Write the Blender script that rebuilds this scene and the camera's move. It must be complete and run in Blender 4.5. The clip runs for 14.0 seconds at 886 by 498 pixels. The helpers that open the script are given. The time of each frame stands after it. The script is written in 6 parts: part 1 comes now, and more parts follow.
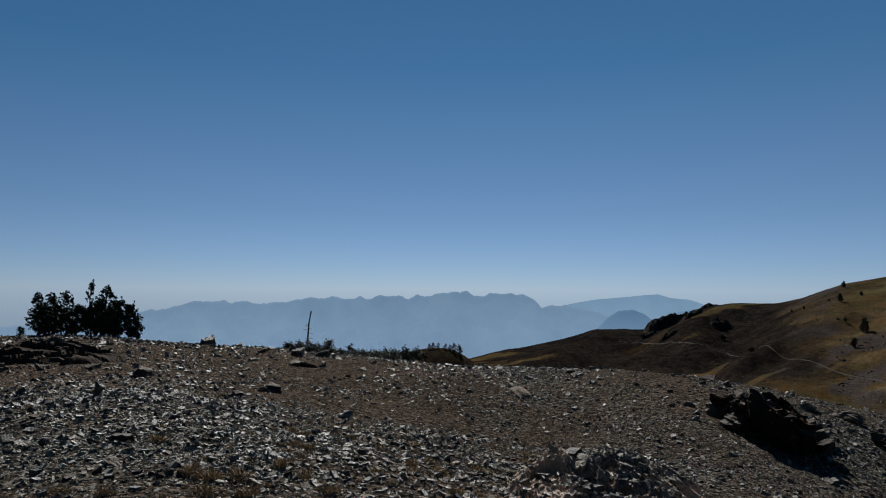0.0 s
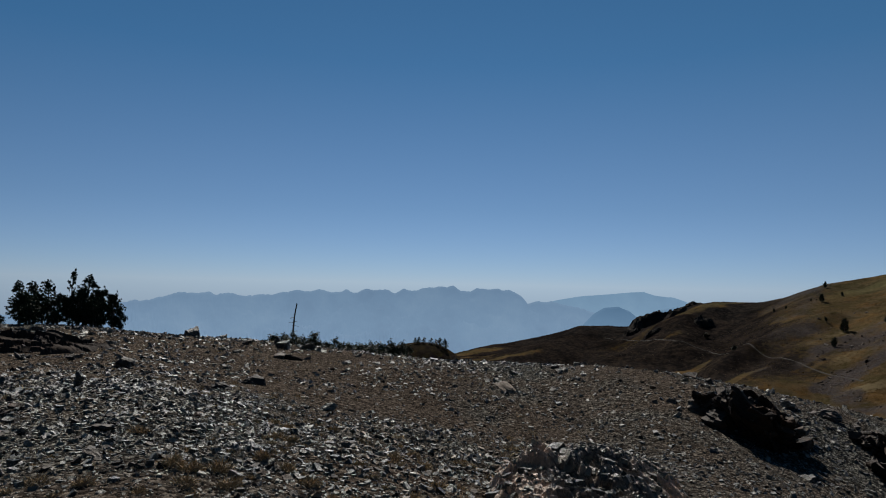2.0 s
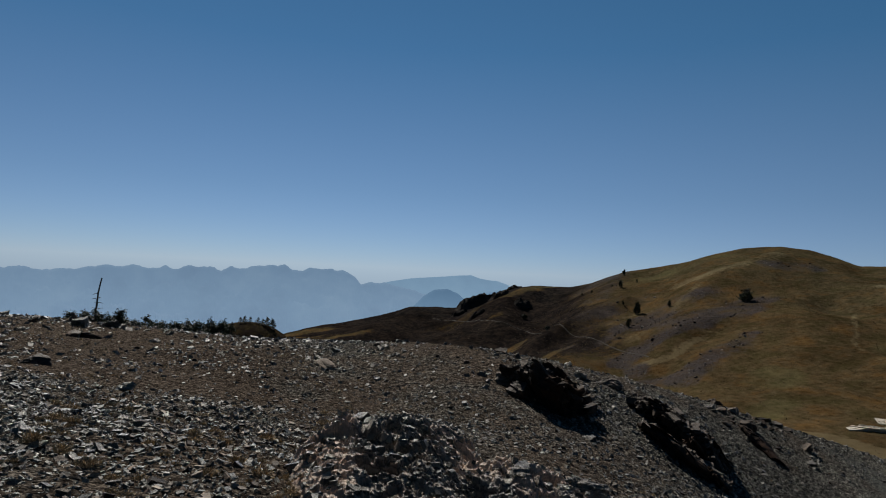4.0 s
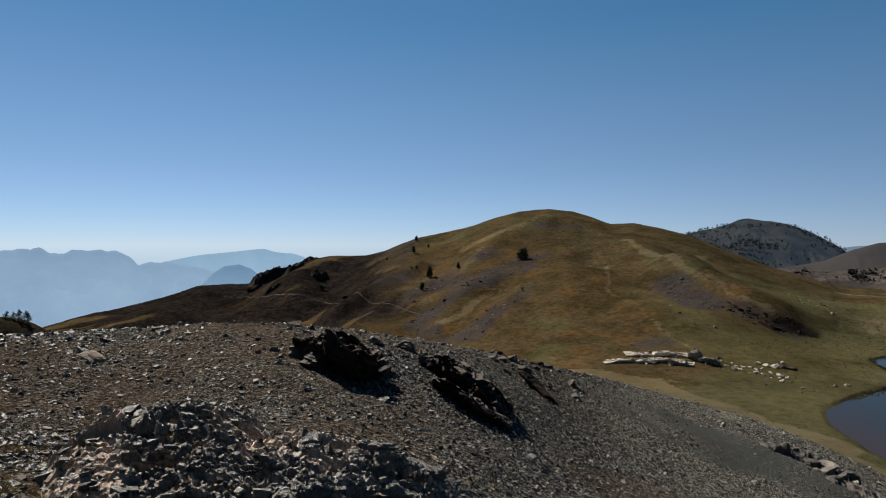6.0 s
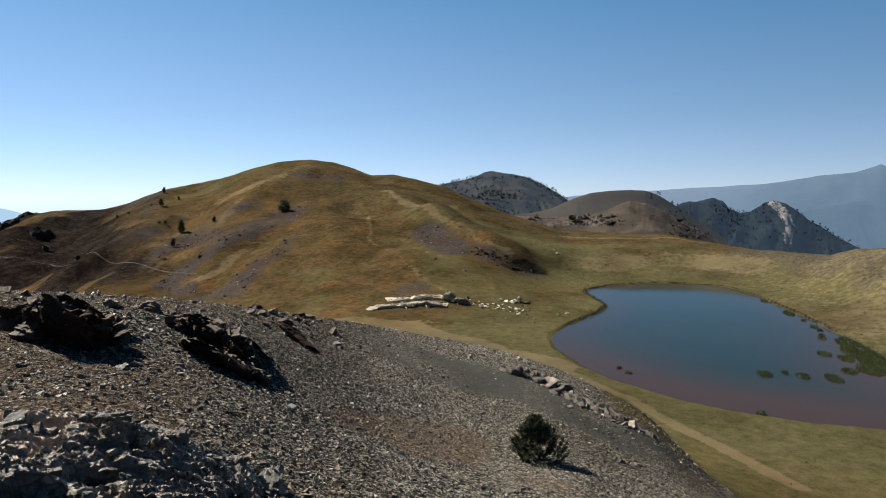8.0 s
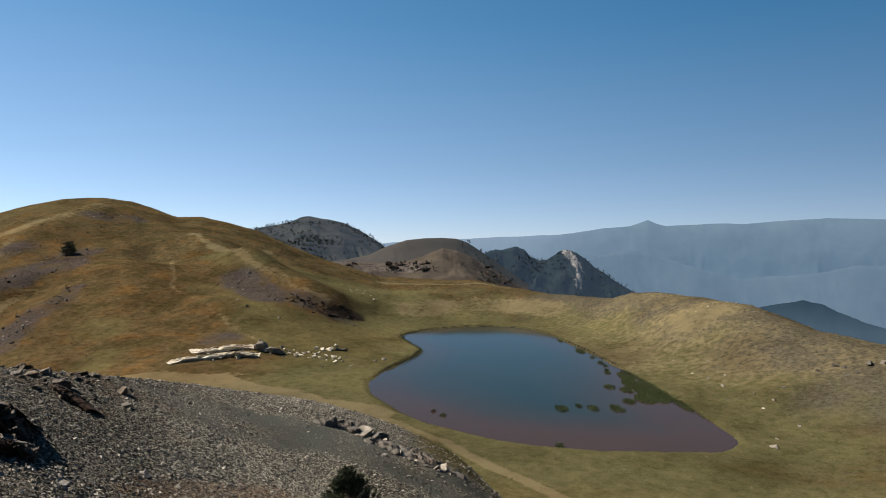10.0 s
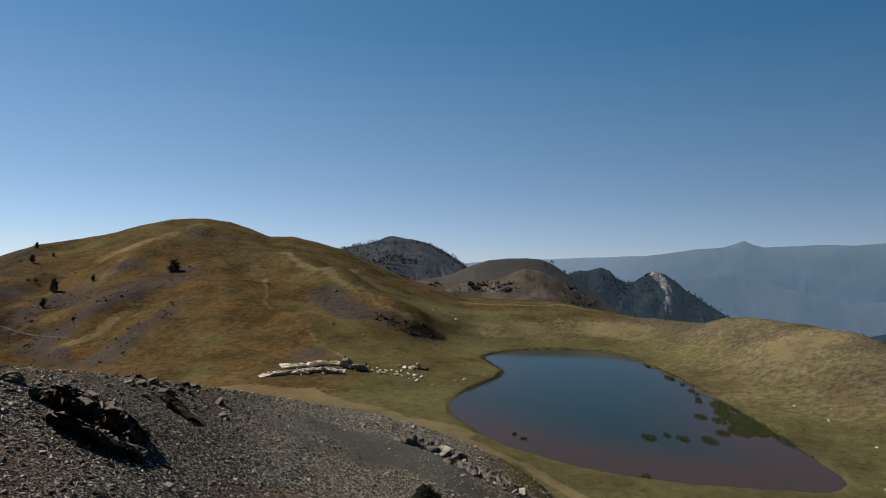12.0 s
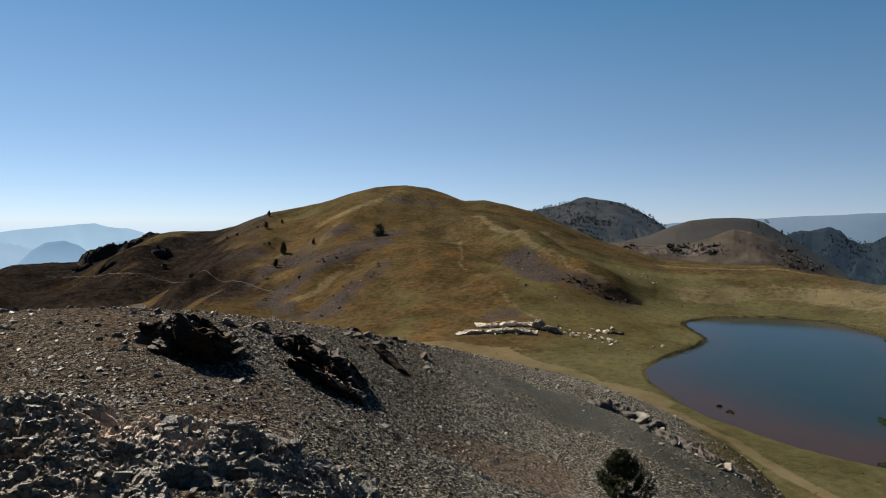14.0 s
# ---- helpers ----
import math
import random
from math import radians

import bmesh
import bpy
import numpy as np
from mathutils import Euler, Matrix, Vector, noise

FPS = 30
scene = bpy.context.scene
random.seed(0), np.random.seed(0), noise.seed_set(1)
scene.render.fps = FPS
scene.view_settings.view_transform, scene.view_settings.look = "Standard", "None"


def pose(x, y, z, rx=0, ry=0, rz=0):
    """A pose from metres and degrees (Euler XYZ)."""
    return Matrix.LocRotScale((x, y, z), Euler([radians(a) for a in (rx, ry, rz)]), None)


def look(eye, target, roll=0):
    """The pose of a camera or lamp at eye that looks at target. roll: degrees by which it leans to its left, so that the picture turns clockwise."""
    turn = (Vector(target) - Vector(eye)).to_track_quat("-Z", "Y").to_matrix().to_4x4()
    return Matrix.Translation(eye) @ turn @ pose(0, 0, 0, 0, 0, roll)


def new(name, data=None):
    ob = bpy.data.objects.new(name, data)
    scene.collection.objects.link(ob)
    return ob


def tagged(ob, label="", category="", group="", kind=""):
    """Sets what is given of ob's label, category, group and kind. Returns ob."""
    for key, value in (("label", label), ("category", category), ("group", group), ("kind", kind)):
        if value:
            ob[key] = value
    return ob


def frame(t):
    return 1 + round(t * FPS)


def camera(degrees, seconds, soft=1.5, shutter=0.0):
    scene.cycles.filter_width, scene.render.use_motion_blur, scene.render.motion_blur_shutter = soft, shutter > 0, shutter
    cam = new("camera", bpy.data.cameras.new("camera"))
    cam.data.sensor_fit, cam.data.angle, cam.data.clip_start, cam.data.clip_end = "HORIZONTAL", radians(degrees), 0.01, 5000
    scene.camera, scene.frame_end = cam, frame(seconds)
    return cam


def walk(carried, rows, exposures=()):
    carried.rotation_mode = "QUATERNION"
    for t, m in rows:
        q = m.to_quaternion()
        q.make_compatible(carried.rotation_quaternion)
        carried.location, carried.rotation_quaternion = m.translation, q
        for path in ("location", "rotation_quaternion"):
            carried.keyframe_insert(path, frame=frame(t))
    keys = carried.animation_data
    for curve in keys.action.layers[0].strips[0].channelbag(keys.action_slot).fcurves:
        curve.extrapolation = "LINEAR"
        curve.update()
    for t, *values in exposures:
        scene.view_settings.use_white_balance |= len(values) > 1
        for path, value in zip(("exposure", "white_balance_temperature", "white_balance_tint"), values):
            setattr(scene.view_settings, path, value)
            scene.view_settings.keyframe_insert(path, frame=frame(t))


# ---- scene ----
EYE = 1.55
cam = camera(71.63, 14.0, 1.05)
# seconds, place from the standing point, yaw, pitch, roll
PATH = [
    (0.0, -0.396, 0.187, 0.043, 20.3, 3.73, -0.42),
    (0.5, -0.351, 0.146, 0.027, 18.12, 3.2, -0.73),
    (1.0, -0.356, 0.194, 0.035, 17.05, 2.98, -0.74),
    (1.5, -0.403, 0.19, 0.035, 19.51, 3.05, -1.4),
    (2.0, -0.391, 0.202, 0.035, 19.07, 3.25, -1.25),
    (2.2, -0.37, 0.187, 0.026, 18.62, 3.11, -0.28),
    (3.25, -0.222, 0.188, -0.011, 11.5, 2.315, -1.03),
    (4.3, -0.074, 0.189, -0.048, 0.79, 1.52, -1.78),
    (4.5, -0.052, 0.201, -0.046, -1.0, 0.55, -0.39),
    (5.0, 0.008, 0.212, -0.044, -8.16, 0.04, 1.42),
    (5.5, 0.043, 0.231, -0.049, -13.47, -0.33, 0.25),
    (6.0, 0.056, 0.243, -0.053, -15.2, -0.38, 0.08),
    (6.5, 0.092, 0.238, -0.062, -18.05, -1.57, 0.81),
    (7.0, 0.158, 0.263, -0.09, -26.48, -2.62, -0.29),
    (7.5, 0.199, 0.252, -0.112, -31.55, -4.44, -0.86),
    (8.0, 0.263, 0.239, -0.118, -37.03, -5.01, 0.44),
    (8.5, 0.322, 0.202, -0.115, -41.76, -4.48, 1.26),
    (9.0, 0.395, 0.25, -0.116, -47.57, -2.11, 1.67),
    (9.2, 0.413, 0.274, -0.109, -48.95, -1.4, 0.29),
    (10.25, 0.325, 0.045, -0.014, -54.4, -0.725, -0.39),
    (11.3, 0.237, -0.184, 0.081, -53.44, -0.05, -1.07),
    (11.5, 0.173, -0.225, 0.073, -52.25, -0.03, -0.62),
    (12.0, 0.096, -0.257, 0.073, -46.21, 1.05, -1.04),
    (12.5, -0.019, -0.305, 0.099, -36.53, 2.39, -2.49),
    (13.0, -0.076, -0.272, 0.12, -27.68, 0.7, -2.7),
    (13.5, -0.138, -0.4, 0.124, -24.65, 0.1, -2.81),
    (14.0, -0.14, -0.44, 0.131, -28.52, -2.66, -0.21),
]
EXPOSURES = [(0.0, 0.228, 6450, 10), (2.2, 0.228, 6450, 10), (4.5, 0.238, 6650, 10), (5.0, 0.298, 6700, 10), (5.5, 0.548, 6800, 10), (6.0, 0.788, 6900, 11), (6.5, 0.958, 7100, 11), (7.0, 1.068, 7150, 12), (7.5, 1.268, 7250, 12), (8.0, 1.428, 7250, 12), (9.0, 1.598, 7400, 12), (11.5, 1.048, 7350, 12), (12.5, 0.988, 7250, 12), (13.0, 1.028, 7250, 12), (14.0, 1.128, 7350, 12)]
walk(cam, [(t, pose(x, y, z + EYE, 90 + pitch, roll, yaw)) for t, x, y, z, yaw, pitch, roll in PATH], EXPOSURES)

# ---------------------------------------------------------------- light
SUN_LEFT, SUN_UP = 28.0, 44.0      # degrees left of the y axis, and above the horizon
world = bpy.data.worlds.new("world")
scene.world = world
world.use_nodes = True
wn = world.node_tree
sky = wn.nodes.new("ShaderNodeTexSky")
sky.sky_type = "NISHITA"
sky.sun_disc = False
sky.sun_elevation = radians(SUN_UP)
sky.sun_rotation = radians(-SUN_LEFT)
sky.altitude = 3500
sky.air_density, sky.dust_density, sky.ozone_density = 1.0, 0.0, 6.0
# summer haze: milky towards the horizon, clear blue above
place = wn.nodes.new("ShaderNodeTexCoord")
parts_of = wn.nodes.new("ShaderNodeSeparateXYZ")
wn.links.new(place.outputs["Generated"], parts_of.inputs["Vector"])
tint = wn.nodes.new("ShaderNodeValToRGB")
tint.color_ramp.elements.new(0.5)
tint.color_ramp.elements.new(0.5)
for e, (at, c) in zip(tint.color_ramp.elements, [(0.0, (0.35, 0.57, 1.0)), (0.12, (0.21, 0.43, 0.76)), (0.34, (0.05, 0.275, 0.59)), (0.62, (0.008, 0.17, 0.42))]):
    e.position, e.color = at, (*c, 1)
wn.links.new(parts_of.outputs["Z"], tint.inputs["Fac"])
bright = wn.nodes.new("ShaderNodeMix")
bright.data_type, bright.blend_type = "RGBA", "MULTIPLY"
bright.inputs[0].default_value = 1.0
bright.inputs[7].default_value = (11.0, 10.2, 9.5, 1)
wn.links.new(tint.outputs["Color"], bright.inputs[6])
veil = wn.nodes.new("ShaderNodeMix")
veil.data_type = "RGBA"
veil.inputs[0].default_value = 0.5
wn.links.new(bright.outputs[2], veil.inputs[7])
wn.links.new(sky.outputs["Color"], veil.inputs[6])
wn.nodes["Background"].inputs["Strength"].default_value = 0.05
# the glow of the haze round the sun's bearing; overhead and away from the sun the sky is deeper
GLOW_LEFT = 6.0
facing = wn.nodes.new("ShaderNodeVectorMath")
facing.operation = "DOT_PRODUCT"
facing.inputs[1].default_value = (-math.sin(radians(GLOW_LEFT)), math.cos(radians(GLOW_LEFT)), 0.0)
wn.links.new(place.outputs["Generated"], facing.inputs[0])
round_sun = wn.nodes.new("ShaderNodeMapRange")
round_sun.inputs["From Min"].default_value, round_sun.inputs["From Max"].default_value = -0.6, 1.0
round_sun.inputs["To Min"].default_value, round_sun.inputs["To Max"].default_value = 0.38, 1.07
wn.links.new(facing.outputs["Value"], round_sun.inputs["Value"])
overhead = wn.nodes.new("ShaderNodeMapRange")
overhead.inputs["From Min"].default_value, overhead.inputs["From Max"].default_value = 0.45, 1.0
overhead.inputs["To Min"].default_value, overhead.inputs["To Max"].default_value = 1.0, 0.5
wn.links.new(parts_of.outputs["Z"], overhead.inputs["Value"])
depth = wn.nodes.new("ShaderNodeMath")
depth.operation = "MULTIPLY"
wn.links.new(round_sun.outputs["Result"], depth.inputs[0])
wn.links.new(overhead.outputs["Result"], depth.inputs[1])
shaded = wn.nodes.new("ShaderNodeVectorMath")
shaded.operation = "SCALE"
wn.links.new(veil.outputs[2], shaded.inputs[0])
wn.links.new(depth.outputs["Value"], shaded.inputs["Scale"])
# high up, away from the sun, the blue is purer
high = wn.nodes.new("ShaderNodeMapRange")
high.inputs["From Min"].default_value, high.inputs["From Max"].default_value = 0.06, 0.32
wn.links.new(parts_of.outputs["Z"], high.inputs["Value"])
aside = wn.nodes.new("ShaderNodeMapRange")
aside.inputs["From Min"].default_value, aside.inputs["From Max"].default_value = 1.0, 0.5
wn.links.new(depth.outputs["Value"], aside.inputs["Value"])
purer = wn.nodes.new("ShaderNodeMath")
purer.operation = "MULTIPLY"
wn.links.new(high.outputs["Result"], purer.inputs[0])
wn.links.new(aside.outputs["Result"], purer.inputs[1])
clear = wn.nodes.new("ShaderNodeMix")
clear.data_type, clear.blend_type = "RGBA", "MULTIPLY"
clear.inputs[7].default_value = (0.60, 0.98, 1.12, 1)
wn.links.new(purer.outputs["Value"], clear.inputs[0])
wn.links.new(shaded.outputs["Vector"], clear.inputs[6])
wn.links.new(clear.outputs[2], wn.nodes["Background"].inputs["Color"])

sun = new("sun", bpy.data.lights.new("sun", "SUN"))
sun.data.energy, sun.data.angle, sun.data.color = 4.9, radians(0.53), (1.0, 0.95, 0.87)
toward = Vector((-math.sin(radians(SUN_LEFT)) * math.cos(radians(SUN_UP)),
                 math.cos(radians(SUN_LEFT)) * math.cos(radians(SUN_UP)), math.sin(radians(SUN_UP))))
sun.matrix_world = look(toward * 50, (0, 0, 0))


# ---------------------------------------------------------------- numbers and noise
def lattice(ix, iy, seed):
    h = (ix.astype(np.int64) * 374761393 + iy.astype(np.int64) * 668265263 + seed * 974126177) & 0xFFFFFFFF
    h = ((h ^ (h >> 13)) * 1274126177) & 0xFFFFFFFF
    h = h ^ (h >> 16)
    return (h & 0xFFFF) / 65535.0


def value_noise(x, y, seed=0):
    ix, iy = np.floor(x), np.floor(y)
    fx, fy = x - ix, y - iy
    fx, fy = fx * fx * (3 - 2 * fx), fy * fy * (3 - 2 * fy)
    a, b = lattice(ix, iy, seed), lattice(ix + 1, iy, seed)
    c, d = lattice(ix, iy + 1, seed), lattice(ix + 1, iy + 1, seed)
    return (a + (b - a) * fx) * (1 - fy) + (c + (d - c) * fx) * fy


def fractal(x, y, size, octaves=4, seed=0, gain=0.5):
    """Sum of noises about zero, -1 to 1, largest bumps of that size."""
    total, amp, norm = 0.0, 1.0, 0.0
    x, y = np.asarray(x, float) / size, np.asarray(y, float) / size
    for k in range(octaves):
        total = total + amp * (2 * value_noise(x, y, seed + 17 * k) - 1)
        norm += amp
        x, y, amp = 1.93 * x + 0.37 * y + 5.1, 1.93 * y - 0.37 * x + 3.7, amp * gain
    return total / norm


def smooth(a, b, x):
    t = np.clip((x - a) / (b - a), 0, 1)
    return t * t * (3 - 2 * t)


def blob(x, y, cx, cy, rx, ry, turn=0.0):
    """1 at the centre of a turned ellipse, 0 outside."""
    c, s = math.cos(radians(turn)), math.sin(radians(turn))
    u, v = (x - cx) * c + (y - cy) * s, -(x - cx) * s + (y - cy) * c
    return 1 - smooth(0.35, 1.0, np.sqrt((u / rx) ** 2 + (v / ry) ** 2))


def spine(x, y, x0, y0, x1, y1, half):
    """A rounded rise along a line, 1 on the line."""
    ux, uy = x1 - x0, y1 - y0
    t = np.clip(((x - x0) * ux + (y - y0) * uy) / (ux * ux + uy * uy), 0, 1)
    return np.exp(-((x - x0 - t * ux) ** 2 + (y - y0 - t * uy) ** 2) / (half * half))


def curve(x, xs, ys):
    """Smooth curve through knots (cubic, rising xs)."""
    xs, ys = np.array(xs, float), np.array(ys, float)
    d = np.gradient(ys, xs)
    i = np.clip(np.searchsorted(xs, x) - 1, 0, len(xs) - 2)
    h = xs[i + 1] - xs[i]
    t = np.clip((x - xs[i]) / h, 0, 1)
    return ((1 + 2 * t) * (1 - t) ** 2 * ys[i] + t * (1 - t) ** 2 * h * d[i]
            + t * t * (3 - 2 * t) * ys[i + 1] + t * t * (t - 1) * h * d[i + 1])


# ---------------------------------------------------------------- the lie of the land
# The knoll, the valley with the tarn and the hill behind it, by bearing (degrees, left is positive).
WATER = EYE - 32.0
SHORE = [(160, 132.5), (179, 133.5), (196, 124), (202, 111), (194, 96), (179, 80), (165, 66), (152, 54), (141, 44), (130, 35), (121, 28), (114, 22.5), (108, 19.5),
         (101, 21), (96.5, 26), (92, 33.5), (88, 41), (85.5, 50), (85, 58), (86, 67), (90, 78), (98, 91), (113, 99.5), (128, 104), (136, 107.5), (143, 112), (150, 122)]


def closed_curve(pts, steps=8):
    out, n = [], len(pts)
    for i in range(n):
        p0, p1, p2, p3 = (np.array(pts[(i + k) % n], float) for k in (-1, 0, 1, 2))
        for k in range(steps):
            t = k / steps
            out.append(0.5 * (2 * p1 + (p2 - p0) * t + (2 * p0 - 5 * p1 + 4 * p2 - p3) * t * t + (3 * p1 - p0 - 3 * p2 + p3) * t ** 3))
    return np.array(out)


SHORELINE = closed_curve(SHORE)


def shore_distance(x, y):
    """Metres from the tarn's shoreline, negative on the water."""
    x, y = np.atleast_1d(np.asarray(x, float)), np.atleast_1d(np.asarray(y, float))
    best, inside = np.full(x.shape, 1e9), np.zeros(x.shape, bool)
    for (ax, ay), (bx, by) in zip(SHORELINE, np.roll(SHORELINE, -1, 0)):
        ux, uy = bx - ax, by - ay
        t = np.clip(((x - ax) * ux + (y - ay) * uy) / (ux * ux + uy * uy), 0, 1)
        best = np.minimum(best, (x - ax - t * ux) ** 2 + (y - ay - t * uy) ** 2)
        inside ^= ((ay > y) != (by > y)) & (x < ux * (y - ay) / (uy + 1e-12) + ax)
    return np.where(inside, -1, 1) * np.sqrt(best)


def tan_deg(a):
    return np.tan(np.radians(a))


KNOLL_AZ = [-180, -120, -90, -70, -61, -55, -51, -47, -43, -37, -30, -22, -16, -8, 0, 9, 20, 32, 40, 46, 50, 56, 80, 120, 180]
KNOLL_UP = [-12, -30, -33, -28, -23.4, -19.0, -17.3, -15.8, -14.6, -13.4, -11.9, -10.5, -9.1, -7.9, -7.0, -6.7, -6.7, -5.9, -5.0, -4.4, -3.9, -3.8, -4, -6, -12]
KNOLL_R = [20, 24, 28, 34, 38, 42, 44, 44, 44, 42, 38, 31, 26, 23, 22, 24, 26, 28, 29, 30, 30, 30, 26, 22, 20]
HALF_F = [0.6, 0.5, 0.45, 0.45, 0.45, 0.45, 0.45, 0.45, 0.45, 0.45, 0.45, 0.45, 0.55, 0.6, 0.6, 0.6, 0.6, 0.6, 0.6, 0.6, 0.6, 0.6, 0.6, 0.6, 0.6]
HALF_Z = [-2.5, -6, -8, -9.5, -9.5, -9.5, -9.2, -9.0, -8.8, -7.9, -6.5, -4.9, -4.2, -3.45, -3.05, -3.1, -2.85, -2.5, -2.2, -1.95, -1.9, -1.9, -2, -2, -2.5]
HILL_AZ = [-180, -130, -110, -98, -89.4, -85.4, -83, -80.6, -77, -73.5, -71, -69.5, -67.5, -64, -62, -59.5, -57, -54, -48, -43, -40, -37, -34.5,
           -32.4, -30.5, -29, -27, -25, -22.3, -20, -18, -16, -12.8, -10, -8, -4.7, -2.7, -0.8, 2, 6.7, 9, 12.5, 16, 22, 30, 60, 180]
HILL_UP = [-12, -12, -9, -8.2, -7.5, -6.8, -5.9, -5.05, -4.5, -4.2, -4.3, -4.9, -4.9, -4.8, -4.5, -4.2, -3.6, -3.6, -3.36, -1.8, -0.56, 0.8, 1.54,
           1.93, 1.9, 2.5, 3.1, 3.3, 3.1, 2.4, 1.75, 1.3, 0.7, -0.6, -1.0, -1.1, -1.6, -2.5, -3.4, -3.65, -4.3, -5.2, -5.9, -7.5, -9, -12, -12]
HILL_RAZ = [-180, -110, -89, -80, -71, -64, -57, -48, -42, -36, -25, -10, 0, 9, 20, 40, 180]
HILL_R = [260, 190, 180, 205, 235, 280, 330, 350, 360, 380, 410, 420, 420, 420, 400, 300, 260]
FOOT_AZ = [-180, -90, -75, -60, -50, -42, -35, -28, -20, 0, 12, 20, 35, 60, 180]
FOOT_R = [60, 70, 78, 95, 120, 135, 145, 150, 160, 170, 170, 160, 120, 110, 60]
FOOT_Z = [-20, -29, -30.5, -31, -30.5, -30, -30, -30, -32, -42, -38, -24, -19, -18, -20]


def land(x, y, fine=True):
    """Height of the ground."""
    x, y = np.asarray(x, float), np.asarray(y, float)
    r, az = np.hypot(x, y), np.degrees(np.arctan2(-x, y))
    rc = curve(az, KNOLL_AZ, KNOLL_R)
    zc = rc * tan_deg(curve(az, KNOLL_AZ, KNOLL_UP))
    rh, zh = rc * curve(az, KNOLL_AZ, HALF_F), curve(az, KNOLL_AZ, HALF_Z)
    rf, zf = curve(az, FOOT_AZ, FOOT_R), curve(az, FOOT_AZ, FOOT_Z)
    r2 = curve(az, HILL_RAZ, HILL_R)
    broad = sum(np.interp(az + k, HILL_AZ, HILL_UP) * w for k, w in ((-5, 0.15), (-2.5, 0.2), (0, 0.3), (2.5, 0.2), (5, 0.15)))
    z2 = r2 * tan_deg(broad)
    crest = r * (tan_deg(np.interp(az, HILL_AZ, HILL_UP)) - tan_deg(broad)) * np.exp(-((r - r2) / np.where(r < r2, 45, 90)) ** 2)
    rm = rf + (r2 - rf) * 0.5
    zm = zf + (z2 - zf) * 0.47
    z0 = np.full_like(r, -1.5)
    knots_r = [np.zeros_like(r), rh, rc, rc + (rf - rc) * 0.45, rf, rm, r2, r2 + 160, r2 + 900, np.full_like(r, 6000.0)]
    knots_z = [z0, zh, zc, zc + (zf - zc) * 0.72, zf, zm, z2, z2 - 45, z2 - 330, np.full_like(r, -700.0)]
    slopes = []
    for k in range(len(knots_r)):
        if k == 0:
            s = (knots_z[1] - knots_z[0]) / (knots_r[1] - knots_r[0])
        elif k == len(knots_r) - 1:
            s = 0 * r
        else:
            sa = (knots_z[k] - knots_z[k - 1]) / (knots_r[k] - knots_r[k - 1])
            sb = (knots_z[k + 1] - knots_z[k]) / (knots_r[k + 1] - knots_r[k])
            s = 0.5 * (sa + sb)
            if k == 2 or k == 6:                     # crests: the line of sight grazes them
                s = knots_z[k] / knots_r[k]
        slopes.append(s)
    z = knots_z[-1].copy()
    for k in range(len(knots_r) - 1):
        h = knots_r[k + 1] - knots_r[k]
        t = np.clip((r - knots_r[k]) / h, 0, 1)
        seg = ((1 + 2 * t) * (1 - t) ** 2 * knots_z[k] + t * (1 - t) ** 2 * h * slopes[k]
               + t * t * (3 - 2 * t) * knots_z[k + 1] + t * t * (t - 1) * h * slopes[k + 1])
        z = np.where((r >= knots_r[k]) & (r < knots_r[k + 1]), seg, z)
    z = z + crest
    # a wooded hillock behind the knoll, bare spurs and gullies on the hill
    z = z + 10.7 * np.exp(-(((x + 39.5) / 17) ** 2 + ((y - 121) / 14) ** 2))
    hill = smooth(120, 240, r) * (1 - smooth(0.9, 1.0, r / r2))
    z = z + hill * (2.6 * fractal(x, y, 55, 4, 3) + 4.1 * spine(x, y, 166, 262, 159, 215, 13) + 4.4 * spine(x, y, 159, 215, 162, 168, 11) + 3.1 * spine(x, y, 128, 225, 112, 158, 9)
                    + 3.4 * spine(x, y, 150, 330, 100, 300, 16) - 3.7 * spine(x, y, 135, 250, 122, 190, 10) - 3.4 * spine(x, y, 88, 235, 60, 205, 8) + 3.4 * spine(x, y, 72, 316, 24, 262, 7)
                    - 3.4 * spine(x, y, 60, 300, 30, 255, 7) + 4.2 * spine(x, y, 15, 350, 10, 300, 10))
    gully = np.sin((x * 0.95 - y * 0.30) / 9.0 + 1.5 * fractal(x, y, 80, 2, 9))
    z = z + hill * 2.5 * gully * smooth(20, 5, az) * smooth(-26, -14, az)
    heath = smooth(-9, 0, az) * smooth(20, 12, az) * smooth(215, 280, r) * (1 - smooth(0.96, 1.0, r / r2)) + 0.35 * blob(x, y, 148, 165, 26, 12, -35)
    z = z + heath * 1.7 * (0.5 - np.abs(fractal(x, y, 22, 4, 61, 0.6)) * 1.6)
    z = z + smooth(75, 130, r) * smooth(900, 480, r) * (0.55 * fractal(x, y, 15, 4, 14, 0.6) + 0.9 * fractal(x, y, 34, 3, 15))
    if fine:
        z = z + 0.10 * fractal(x, y, 2.5, 3, 5) * smooth(70, 20, r) + 0.25 * fractal(x, y, 9, 3, 6) * smooth(2, 12, r) * smooth(200, 60, r)
        z = z + 0.035 * fractal(x, y, 0.5, 2, 8) * smooth(30, 10, r)
    z = z + EYE
    # the tarn's basin
    near = (np.abs(x - 140) < 150) & (np.abs(y - 75) < 150)
